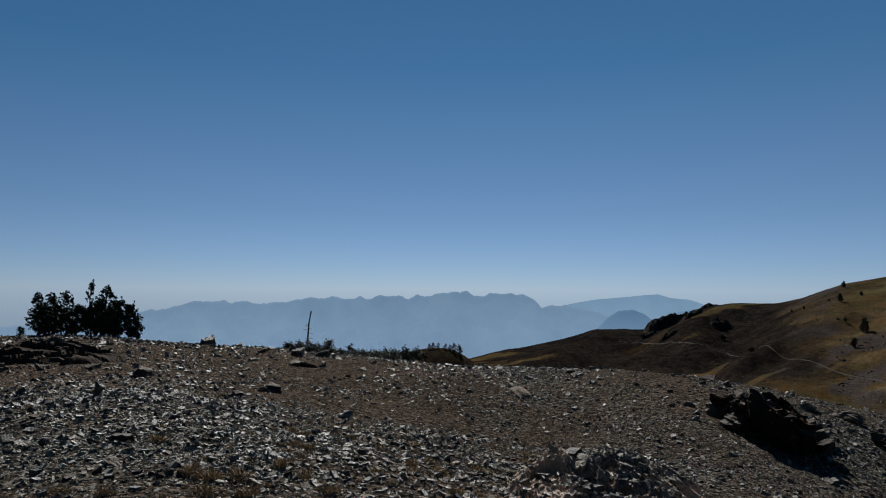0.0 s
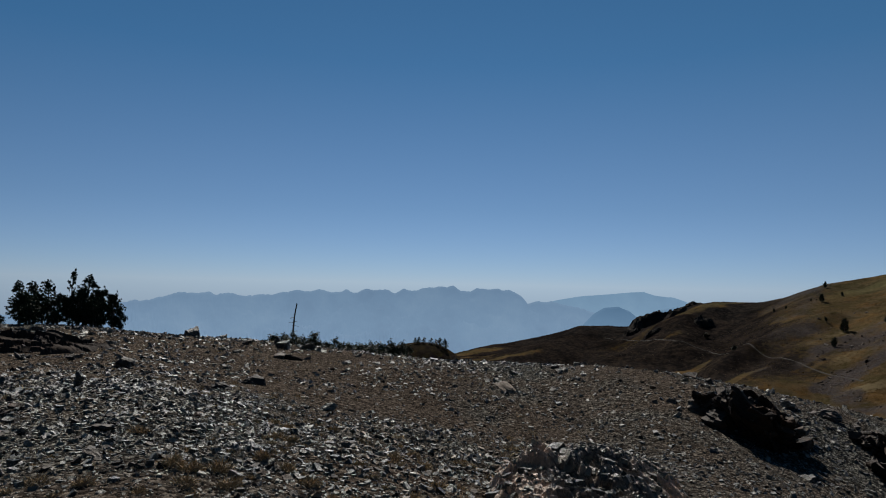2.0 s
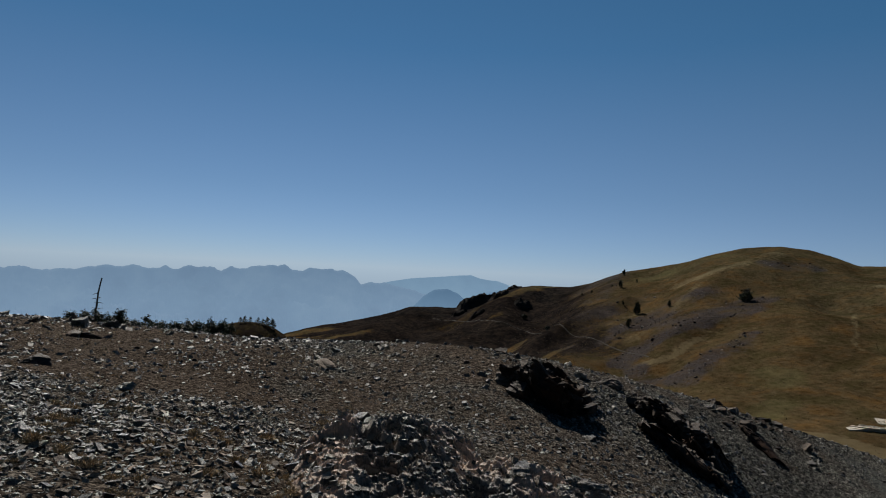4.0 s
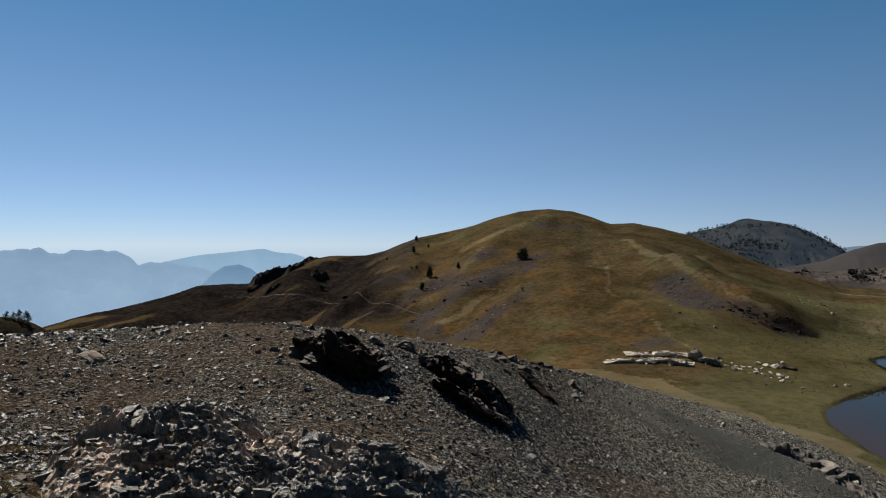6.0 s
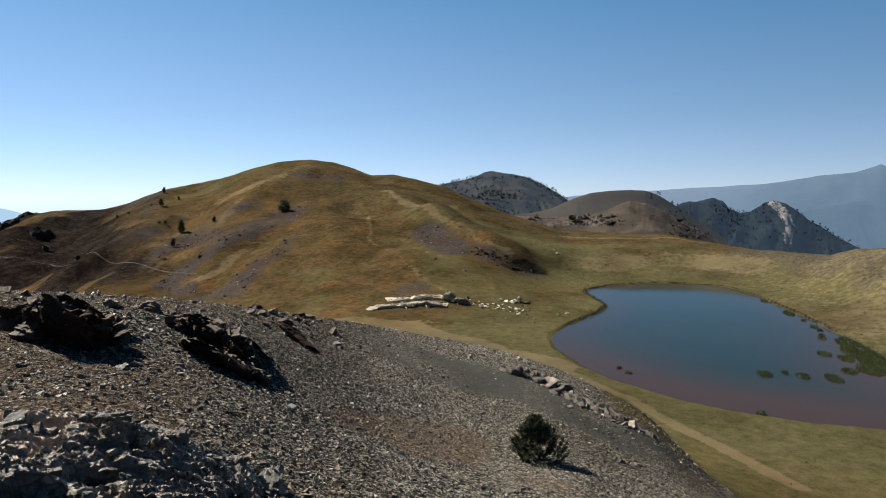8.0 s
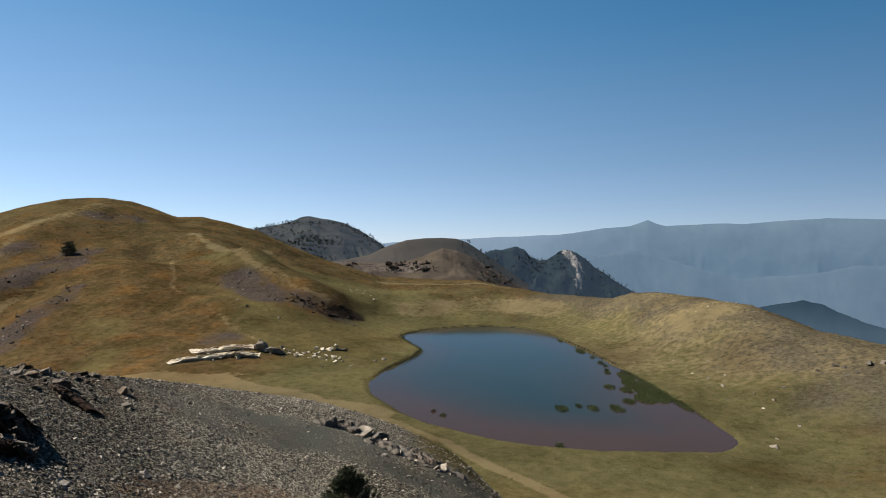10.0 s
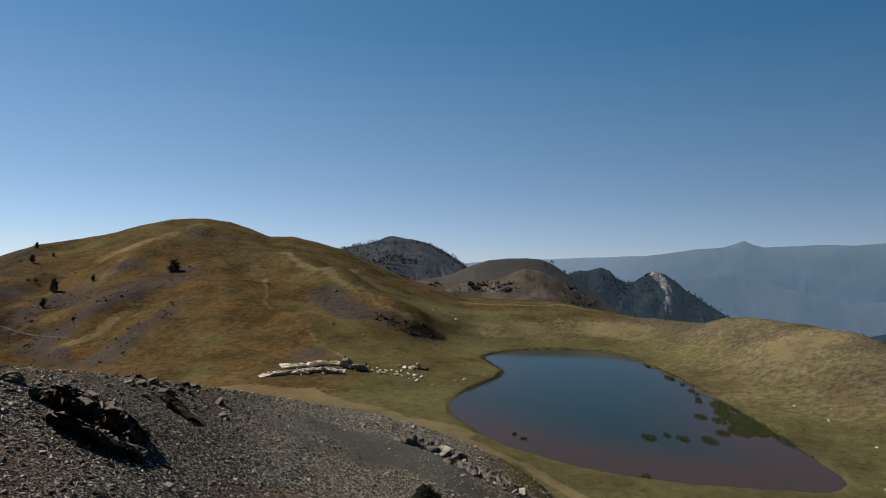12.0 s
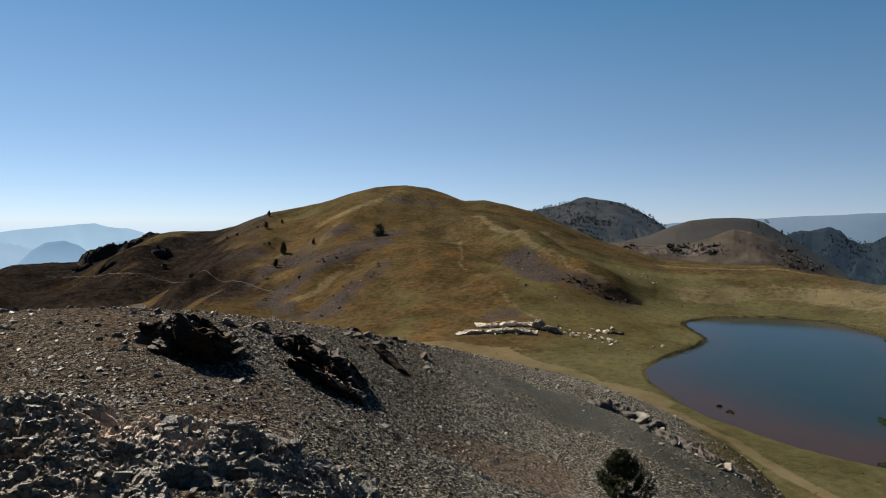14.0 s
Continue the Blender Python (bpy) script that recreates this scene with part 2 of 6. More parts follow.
    if near.any():
        s = np.full(r.shape, 99.0)
        s[near] = shore_distance(x[near], y[near]) + 0.8 * fractal(x[near], y[near], 6, 2, 12)
        bank = WATER + np.where(s > 0, 0.42 * smooth(0, 0.9, s) + 0.030 * s, np.maximum(0.10 * s, -1.2))
        w = 1 - smooth(6, 45, s)
        z = np.where(s < 60, z * (1 - w) + bank * w, z)
    return z
# ---------------------------------------------------------------- materials
def material(name):
    m = bpy.data.materials.new(name)
    m.use_nodes = True
    return m, m.node_tree.nodes, m.node_tree.links, m.node_tree.nodes["Principled BSDF"]


def node(nt, kind, **values):
    n = nt.nodes.new(kind)
    for key, value in values.items():
        n.inputs[key].default_value = value
    return n


def noise_tex(nt, scale, detail=4.0, rough=0.55, stretch=None):
    n = node(nt, "ShaderNodeTexNoise", Scale=scale, Detail=detail, Roughness=rough)
    coord = nt.nodes.new("ShaderNodeTexCoord")
    if stretch:
        mapping = node(nt, "ShaderNodeMapping", Scale=stretch)
        nt.links.new(coord.outputs["Object"], mapping.inputs["Vector"])
        nt.links.new(mapping.outputs["Vector"], n.inputs["Vector"])
    else:
        nt.links.new(coord.outputs["Object"], n.inputs["Vector"])
    return n.outputs["Fac"]


def noise_colour(nt, scale):
    n = node(nt, "ShaderNodeTexNoise", Scale=scale, Detail=3.0)
    coord = nt.nodes.new("ShaderNodeTexCoord")
    nt.links.new(coord.outputs["Object"], n.inputs["Vector"])
    return n.outputs["Color"]


def ramp(nt, value, stops):
    n = nt.nodes.new("ShaderNodeValToRGB")
    while len(n.color_ramp.elements) < len(stops):
        n.color_ramp.elements.new(0.5)
    for e, (at, colour) in zip(n.color_ramp.elements, stops):
        e.position, e.color = at, (*colour, 1)
    nt.links.new(value, n.inputs["Fac"])
    return n.outputs["Color"]


def mix(nt, factor, a, b, how="MIX"):
    n = nt.nodes.new("ShaderNodeMix")
    n.data_type, n.blend_type = "RGBA", how
    for value, slot in ((factor, 0), (a, 6), (b, 7)):
        if isinstance(value, (int, float)):
            n.inputs[slot].default_value = value
        elif isinstance(value, tuple):
            n.inputs[slot].default_value = (*value, 1)
        else:
            nt.links.new(value, n.inputs[slot])
    return n.outputs[2]


def maths(nt, how, a, b=0.0, clamp=False):
    n = nt.nodes.new("ShaderNodeMath")
    n.operation, n.use_clamp = how, clamp
    for k, value in enumerate((a, b)):
        if isinstance(value, (int, float)):
            n.inputs[k].default_value = value
        else:
            nt.links.new(value, n.inputs[k])
    return n.outputs[0]


def attribute(nt, name):
    n = nt.nodes.new("ShaderNodeAttribute")
    n.attribute_name = name
    return n.outputs["Fac"]


def bump(nt, bsdf, height, distance, strength=1.0):
    n = node(nt, "ShaderNodeBump", Strength=strength, Distance=distance)
    nt.links.new(height, n.inputs["Height"])
    nt.links.new(n.outputs["Normal"], bsdf.inputs["Normal"])


def ground_material():
    """Scree, dry grass, green turf and bare earth, laid by the zones stored on the ground."""
    m, nodes, links, bsdf = material("ground")
    nt = m.node_tree
    bsdf.inputs["Roughness"].default_value = 0.95
    bsdf.inputs["Specular IOR Level"].default_value = 0.0
    fine, mid, wide = noise_tex(nt, 9.0, 6, 0.7), noise_tex(nt, 0.55, 5, 0.6), noise_tex(nt, 0.05, 5, 0.6)
    grit = noise_tex(nt, 26.0, 3, 0.6)
    chips = nt.nodes.new("ShaderNodeTexVoronoi")
    chips.inputs["Scale"].default_value = 13.0
    coord = nt.nodes.new("ShaderNodeTexCoord")
    links.new(coord.outputs["Object"], chips.inputs["Vector"])
    scree = mix(nt, fine, (0.040, 0.039, 0.036), (0.134, 0.130, 0.118))
    pebble = nt.nodes.new("ShaderNodeTexVoronoi")
    pebble.inputs["Scale"].default_value = 30.0
    links.new(coord.outputs["Object"], pebble.inputs["Vector"])
    shade = nt.nodes.new("ShaderNodeSeparateColor")
    links.new(pebble.outputs["Color"], shade.inputs["Color"])
    shade2 = nt.nodes.new("ShaderNodeSeparateColor")
    links.new(chips.outputs["Color"], shade2.inputs["Color"])
    tone = maths(nt, "ADD", maths(nt, "MULTIPLY", shade.outputs["Red"], 0.6), maths(nt, "MULTIPLY", shade2.outputs["Red"], 0.4))
    scree = mix(nt, 1.0, scree, ramp(nt, tone, [(0.22, (0.10, 0.10, 0.10)), (0.48, (0.42, 0.42, 0.41)), (0.64, (1.3, 1.29, 1.25)), (0.78, (3.6, 3.55, 3.4))]), "MULTIPLY")
    # dark gaps between the chips, put into the colour
    scree = mix(nt, maths(nt, "MULTIPLY", chips.outputs["Distance"], 0.4, True), scree, (0.033, 0.033, 0.033))
    dirt = mix(nt, maths(nt, "ADD", maths(nt, "MULTIPLY", fine, 0.4), maths(nt, "MULTIPLY", tone, 0.6)), (0.043, 0.034, 0.028), (0.112, 0.092, 0.075))
    dirt = mix(nt, 1.0, dirt, ramp(nt, tone, [(0.22, (0.40, 0.39, 0.38)), (0.48, (0.80, 0.79, 0.78)), (0.66, (1.25, 1.25, 1.24)), (0.8, (1.9, 1.9, 1.85))]), "MULTIPLY")
    turf = noise_tex(nt, 2.4, 6, 0.75)
    blend = maths(nt, "ADD", maths(nt, "MULTIPLY", mid, 0.55), maths(nt, "MULTIPLY", turf, 0.45))
    gold = ramp(nt, blend, [(0.34, (0.029, 0.022, 0.012)), (0.45, (0.071, 0.052, 0.027)), (0.56, (0.097, 0.072, 0.038)), (0.68, (0.155, 0.119, 0.068))])
    rusty = ramp(nt, noise_tex(nt, 0.11, 5, 0.65), [(0.38, (0.72, 0.77, 0.70)), (0.52, (0.97, 0.95, 0.95)), (0.64, (1.20, 0.99, 0.78))])
    gold = mix(nt, 1.0, gold, rusty, "MULTIPLY")
    speck = noise_tex(nt, 1.1, 5, 0.75)
    sage = ramp(nt, speck, [(0.34, (0.040, 0.033, 0.022)), (0.47, (0.076, 0.063, 0.043)), (0.60, (0.097, 0.081, 0.056)), (0.72, (0.145, 0.125, 0.092))])
    straw = mix(nt, maths(nt, "ADD", maths(nt, "MULTIPLY", fine, 0.5), maths(nt, "MULTIPLY", mid, 0.5)), (0.096, 0.074, 0.038), (0.192, 0.152, 0.088))
    green = ramp(nt, maths(nt, "ADD", maths(nt, "MULTIPLY", mid, 0.5), maths(nt, "MULTIPLY", turf, 0.5)), [(0.36, (0.053, 0.048, 0.022)), (0.50, (0.087, 0.076, 0.036)), (0.66, (0.127, 0.105, 0.054))])
    purple = ramp(nt, maths(nt, "ADD", maths(nt, "MULTIPLY", fine, 0.5), maths(nt, "MULTIPLY", speck, 0.5)), [(0.36, (0.016, 0.014, 0.014)), (0.48, (0.050, 0.043, 0.042)), (0.58, (0.074, 0.065, 0.063)), (0.70, (0.145, 0.132, 0.126))])
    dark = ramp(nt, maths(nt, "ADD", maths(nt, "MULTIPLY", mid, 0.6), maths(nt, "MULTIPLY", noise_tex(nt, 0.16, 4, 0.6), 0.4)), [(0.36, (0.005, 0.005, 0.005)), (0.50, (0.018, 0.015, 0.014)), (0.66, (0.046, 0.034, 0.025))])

    def edge(name, spread, grain, low=0.28, high=0.80):
        a = attribute(nt, name)
        n = maths(nt, "MULTIPLY", maths(nt, "SUBTRACT", grain, 0.5), spread)
        inside = maths(nt, "ADD", a, n)
        s = nt.nodes.new("ShaderNodeMapRange")
        s.interpolation_type = "SMOOTHSTEP"
        s.inputs["From Min"].default_value, s.inputs["From Max"].default_value = low, high
        links.new(inside, s.inputs["Value"])
        return s.outputs["Result"]

    colour = mix(nt, edge("dirt", 1.2, mid), scree, dirt)
    # right-hand slope brightened in the colour: scree and dirt multiplied up
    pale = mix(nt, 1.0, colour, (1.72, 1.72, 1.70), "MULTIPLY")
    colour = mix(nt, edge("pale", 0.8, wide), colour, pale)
    colour = mix(nt, edge("slate", 0.9, mid, 0.15, 1.1), colour, mix(nt, fine, (0.060, 0.065, 0.062), (0.114, 0.121, 0.114)))
    colour = mix(nt, edge("grass", 0.7, mid), colour, gold)
    colour = mix(nt, edge("sage", 0.9, wide), colour, sage)
    colour = mix(nt, edge("green", 1.2, wide), colour, green)
    colour = mix(nt, edge("straw", 1.3, mid), colour, straw)
    colour = mix(nt, edge("gravel", 1.6, mid, 0.18, 1.15), colour, purple)
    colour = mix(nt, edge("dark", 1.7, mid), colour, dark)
    hue = maths(nt, "ADD", noise_tex(nt, 0.03, 4, 0.6), maths(nt, "MULTIPLY", maths(nt, "SUBTRACT", attribute(nt, "olive"), 0.5), 0.5))
    olive = mix(nt, 1.0, colour, (0.92, 1.0, 1.06), "MULTIPLY")
    meadow = maths(nt, "MULTIPLY", attribute(nt, "grass"), ramp(nt, hue, [(0.42, (0, 0, 0)), (0.62, (1, 1, 1))]), True)
    colour = mix(nt, meadow, colour, olive)
    tint = ramp(nt, wide, [(0.30, (0.40, 0.385, 0.37)), (0.5, (0.63, 0.63, 0.63)), (0.72, (0.82, 0.80, 0.76))])
    colour = mix(nt, 1.0, colour, tint, "MULTIPLY")
    links.new(colour, bsdf.inputs["Base Color"])
    cobbles = nt.nodes.new("ShaderNodeTexVoronoi")
    cobbles.inputs["Scale"].default_value = 5.5
    links.new(coord.outputs["Object"], cobbles.inputs["Vector"])
    relief = maths(nt, "ADD", maths(nt, "MULTIPLY", fine, 0.5), maths(nt, "MULTIPLY", grit, 0.3))
    relief = maths(nt, "SUBTRACT", relief, maths(nt, "MULTIPLY", chips.outputs["Distance"], 0.5))
    relief = maths(nt, "SUBTRACT", relief, maths(nt, "MULTIPLY", pebble.outputs["Distance"], 0.25))
    relief = maths(nt, "SUBTRACT", relief, maths(nt, "MULTIPLY", cobbles.outputs["Distance"], 0.7))
    tussock = maths(nt, "MULTIPLY", maths(nt, "MULTIPLY", mid, 1.4), attribute(nt, "grass"))
    bump(nt, bsdf, maths(nt, "ADD", maths(nt, "MULTIPLY", relief, 0.3), tussock), 0.24, 1.0)
    return m


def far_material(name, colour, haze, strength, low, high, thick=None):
    """A far slope: its own colour, and the glow of the lit air in front of it painted on as emission, denser towards
    the valleys.
    """
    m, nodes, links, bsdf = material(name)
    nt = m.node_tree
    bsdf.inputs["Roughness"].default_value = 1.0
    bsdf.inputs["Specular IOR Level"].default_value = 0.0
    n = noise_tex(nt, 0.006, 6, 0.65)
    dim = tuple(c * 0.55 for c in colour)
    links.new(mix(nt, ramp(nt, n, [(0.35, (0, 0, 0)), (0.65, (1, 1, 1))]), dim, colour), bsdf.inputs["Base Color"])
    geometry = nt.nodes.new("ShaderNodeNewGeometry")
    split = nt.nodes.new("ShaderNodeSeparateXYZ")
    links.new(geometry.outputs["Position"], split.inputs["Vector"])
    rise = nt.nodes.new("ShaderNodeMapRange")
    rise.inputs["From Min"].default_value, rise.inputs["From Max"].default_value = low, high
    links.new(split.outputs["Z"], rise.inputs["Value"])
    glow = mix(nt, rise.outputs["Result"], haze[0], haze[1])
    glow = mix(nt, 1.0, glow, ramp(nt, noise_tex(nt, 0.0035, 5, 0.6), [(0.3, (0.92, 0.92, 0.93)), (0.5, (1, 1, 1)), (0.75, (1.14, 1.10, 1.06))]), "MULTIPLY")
    if thick:                                        # where the painted haze of the air in front is thickest
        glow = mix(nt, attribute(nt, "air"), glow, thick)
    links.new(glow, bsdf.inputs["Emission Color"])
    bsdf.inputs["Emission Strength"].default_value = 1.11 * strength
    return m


def water_material():
    m, nodes, links, bsdf = material("tarn_water")
    nt = m.node_tree
    mud = attribute(nt, "shallow")
    n = noise_tex(nt, 0.12, 4, 0.6)
    deep = mix(nt, n, (0.006, 0.014, 0.016), (0.010, 0.020, 0.020))
    shallow = mix(nt, n, (0.030, 0.018, 0.014), (0.022, 0.016, 0.0125))
    links.new(mix(nt, mud, deep, shallow), bsdf.inputs["Base Color"])
    bsdf.inputs["Roughness"].default_value = 0.06
    bsdf.inputs["IOR"].default_value = 1.33
    bsdf.inputs["Specular IOR Level"].default_value = 0.10
    bump(nt, bsdf, noise_tex(nt, 1.6, 3, 0.6, (1.0, 2.2, 1.0)), 0.02, 0.25)
    return m


GROUND = ground_material()
WATER_MAT = water_material()


# ---------------------------------------------------------------- mesh helpers
def mesh_of(name, verts, faces, mat=None, soft=True):
    """A mesh from arrays: verts n x 3, faces m x 3 or m x 4."""
    verts, faces = np.asarray(verts, np.float32), np.asarray(faces, np.int32)
    me = bpy.data.meshes.new(name)
    me.vertices.add(len(verts))
    me.vertices.foreach_set("co", verts.ravel())
    k = faces.shape[1]
    me.loops.add(faces.size)
    me.loops.foreach_set("vertex_index", faces.ravel())
    me.polygons.add(len(faces))
    me.polygons.foreach_set("loop_start", np.arange(0, faces.size, k, dtype=np.int32))
    me.update(calc_edges=True)
    me.polygons.foreach_set("use_smooth", np.full(len(faces), soft))
    me.validate()
    if mat:
        me.materials.append(mat)
    return me


def store(me, name, values):
    me.attributes.new(name, "FLOAT", "POINT").data.foreach_set("value", np.asarray(values, np.float32))


def grid_faces(rows, cols, wrap=False):
    i, j = np.meshgrid(np.arange(rows - 1), np.arange(cols if wrap else cols - 1), indexing="ij")
    j2 = (j + 1) % cols
    return np.stack([i * cols + j, i * cols + j2, (i + 1) * cols + j2, (i + 1) * cols + j], -1).reshape(-1, 4)


# ---------------------------------------------------------------- ground
def build_ground():
    az = np.concatenate([np.arange(58, -98, -0.27), np.arange(-98, -302, -4.0)])
    ratio = np.concatenate([np.geomspace(0.004, 2.5, 16), np.geomspace(2.55, 60, 200), np.geomspace(60.8, 480, 240), np.geomspace(490, 4900, 40)])
    a, r = np.meshgrid(np.radians(az), ratio, indexing="xy")
    x, y = -np.sin(a) * r, np.cos(a) * r
    z = land(x, y)
    rows, cols = x.shape
    verts = np.stack([x, y, z], -1).reshape(-1, 3)
    faces = grid_faces(rows, cols, True)
    centre = len(verts)
    verts = np.vstack([verts, [[0, 0, float(land(np.array([0.0]), np.array([0.0]))[0])]]])
    me = mesh_of("ground", verts, faces, GROUND)
    x, y = verts[:, 0], verts[:, 1]
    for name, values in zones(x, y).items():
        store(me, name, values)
    return tagged(new("ground", me), "stony mountain ridge falling to dry grass round a tarn", "ground", kind="structure")


def strip(x, y, x0, y0, x1, y1, half):
    """1 along a line, falling to 0 beyond half its width."""
    ux, uy = x1 - x0, y1 - y0
    t = np.clip(((x - x0) * ux + (y - y0) * uy) / (ux * ux + uy * uy), 0, 1)
    return 1 - smooth(0.4, 1.3, np.hypot(x - x0 - t * ux, y - y0 - t * uy) / half)


def chain(x, y, line, half):
    """1 along a line of places, falling to 0 beyond half its width."""
    return np.maximum.reduce([strip(x, y, *p, *q, half) for p, q in zip(line, line[1:])])


def slate_bed(x, y):
    """The bare run of fine blue-green slate on the knoll's side."""
    return np.clip(0.9 * chain(x, y, [(17, 25.5), (22, 23.5), (24, 21), (24, 18)], 3.4) * (1 + 1.3 * fractal(x, y, 2.2, 4, 64)), 0, 1)


def zones(x, y):
    """How much of each cover lies where: 0 to 1."""
    r, az = np.hypot(x, y), np.degrees(np.arctan2(-x, y))
    rc = curve(az, KNOLL_AZ, KNOLL_R)
    s = np.full(r.shape, 99.0)
    near = (np.abs(x - 140) < 160) & (np.abs(y - 75) < 160)
    s[near] = shore_distance(x[near], y[near])
    n = fractal(x, y, 12, 3, 31)
    wide = smooth(70, 160, r)
    wx = x + wide * (3.5 * fractal(x, y, 30, 3, 41) + 2.5 * fractal(x, y, 7, 3, 42))
    wy = y + wide * (3.5 * fractal(x, y, 30, 3, 43) + 2.5 * fractal(x, y, 7, 3, 44))
    x0, y0, x, y = x, y, wx, wy
    fray = 1 + 0.9 * fractal(x0, y0, 14, 4, 33)
    far = smooth(48, 62, r)
    along, across = 0.69 * x0 + 0.72 * y0, -0.72 * x0 + 0.69 * y0
    streak = fractal(0.16 * along, across + 5 * fractal(x0, y0, 40, 2, 61), 13, 4, 62, 0.6)
    flank = smooth(-24, -8, az) * smooth(2, -5, az) * smooth(190, 250, r)
    out = {}
    out["dirt"] = np.clip(0.52 + 0.55 * fractal(x, y, 6, 3, 32) + 0.70 * blob(x, y, 11, 15.8, 6, 2.6, 25) - 0.34 * smooth(-6, -26, az) + 0.40 * smooth(14, 26, az) * smooth(12, 18, r), 0, 1) * smooth(140, 60, r)
    # no cover of its own: where the right slope's colour is lifted
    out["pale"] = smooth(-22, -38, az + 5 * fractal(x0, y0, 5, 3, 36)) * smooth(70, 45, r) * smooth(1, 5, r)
    out["slate"] = slate_bed(x0, y0)
    out["grass"] = np.maximum(smooth(1.0, 1.22, r / rc + 0.05 * n + smooth(-46, -54, az) * (0.13 + 0.30 * fractal(x0, y0, 5, 4, 38))), 0.75 * strip(x, y, 20, 8, 33, 6, 4) * fray)
    out["green"] = np.clip(0.8 * smooth(-47, -54, az) * smooth(28, 36, r) * smooth(90, 60, r) + 0.95 * (1 - smooth(5, 44, s + 12 * n)) * far + 0.75 * strip(x, y, 129, 143, 118, 108, 24) + 0.5 * strip(x, y, 125, 190, 119, 150, 18)
                           + 0.7 * chain(x, y, [(150, 228), (150, 206), (179, 213)], 8) + 0.6 * strip(x, y, 187, 195, 190, 160, 24) + 0.6 * blob(x, y, 82, 178, 20, 12, 50)
                           + 0.65 * blob(x, y, 70, 156, 14, 9, 40) + 0.45 * strip(x, y, 77, 367, 134, 362, 16) + 0.42 * strip(x, y, 190, 190, 230, 150, 22), 0, 1)
    out["straw"] = np.clip(0.62 * chain(x, y, [(101, 325), (111, 315), (124, 316), (143, 325), (152, 332)], 7) * fray
                           + 0.6 * chain(x, y, [(57, 277), (72, 293), (85, 290), (93, 287)], 4.5) * fray + 0.6 * chain(x, y, [(53, 218), (64, 219), (75, 227), (88, 236), (97, 228)], 3) * fray
                           + 0.55 * chain(x, y, [(139, 242), (125, 215), (116, 197), (114, 177), (110, 158), (106, 142)], 1.4) * fray
                           + 0.75 * chain(x, y, [(163, 264), (157, 238), (150, 207), (153, 190), (153, 177), (157, 167)], 2.6) * fray
                           + 0.75 * strip(x, y, 163, 231, 193, 247, 4) + 0.8 * chain(x, y, [(194, 158), (216, 145), (230, 124), (226, 112)], 9) * fray
                           + 0.44 * smooth(125, 150, x0) * smooth(125, 85, y0) * fray + 0.3 * strip(x, y, 190, 44, 230, 20, 8) * fray
                           + (1.35 * chain(x, y, [(66, 136), (72, 129), (77, 121), (79, 110), (81, 98), (81, 88), (83, 78)], 5.0) + 1.0 * chain(x, y, [(83, 78), (78, 56), (73, 45), (71, 39), (66, 27)], 1.3)) * fray
                           + 0.55 * chain(x, y, [(60, 134), (84, 118)], 4) + 0.5 * chain(x, y, [(104, 300), (60, 250)], 4)
                           + 0.9 * strip(x, y, 226, 205, 262, 150, 2.0) + 0.34 * flank * smooth(0.22, 0.42, streak), 0, 1)
    gravel = np.clip(0.85 * chain(x, y, [(66, 268), (84, 284), (100, 284), (109, 270)], 13) + 0.8 * strip(x, y, 80, 253, 105, 252, 9)
                     + 1.0 * chain(x, y, [(51, 226), (61, 239), (75, 241), (84, 244)], 6.5) + 1.0 * chain(x, y, [(63, 190), (73, 202), (81, 207), (93, 218)], 6)
                     + 0.9 * chain(x, y, [(54, 216), (62, 185)], 5) + 0.7 * strip(x, y, 143, 315, 157, 309, 9) + 0.95 * chain(x, y, [(142, 199), (140, 184), (139, 173)], 9) + 0.95 * chain(x, y, [(140, 178), (147, 172), (155, 159)], 9)
                     + 0.75 * blob(x, y, 100, 148, 11, 8, 30) + 0.8 * strip(x, y, 60, 300, 22, 277, 7) + 0.8 * strip(x, y, 52, 255, 34, 238, 6)
                     + 0.5 * strip(x, y, 100, 250, 120, 270, 8) + 0.6 * strip(x, y, 77, 385, 60, 330, 12), 0, 1)
    out["gravel"] = np.clip(gravel * np.clip(0.95 + 1.0 * fractal(x0, y0, 9, 4, 51) + 0.7 * streak, 0, 1.3) + 0.6 * smooth(-24, -18, az) * flank * smooth(-0.05, -0.3, streak), 0, 1) * far
    out["olive"] = np.clip(0.9 * smooth(110, 165, x0 + 0.25 * (y0 - 220)) + 0.7 * smooth(330, 390, y0) - 0.5 * blob(x0, y0, 110, 190, 50, 60) + 0.6 * blob(x0, y0, 85, 165, 22, 12) + 1.1 * smooth(135, 95, y0) * smooth(60, 100, r), 0, 1)
    out["sage"] = np.clip(1.05 * smooth(100, 135, x0 - 0.25 * y0) * smooth(150, 100, y0) + 0.25 * fractal(x0, y0, 18, 3, 52), 0, 1) * far
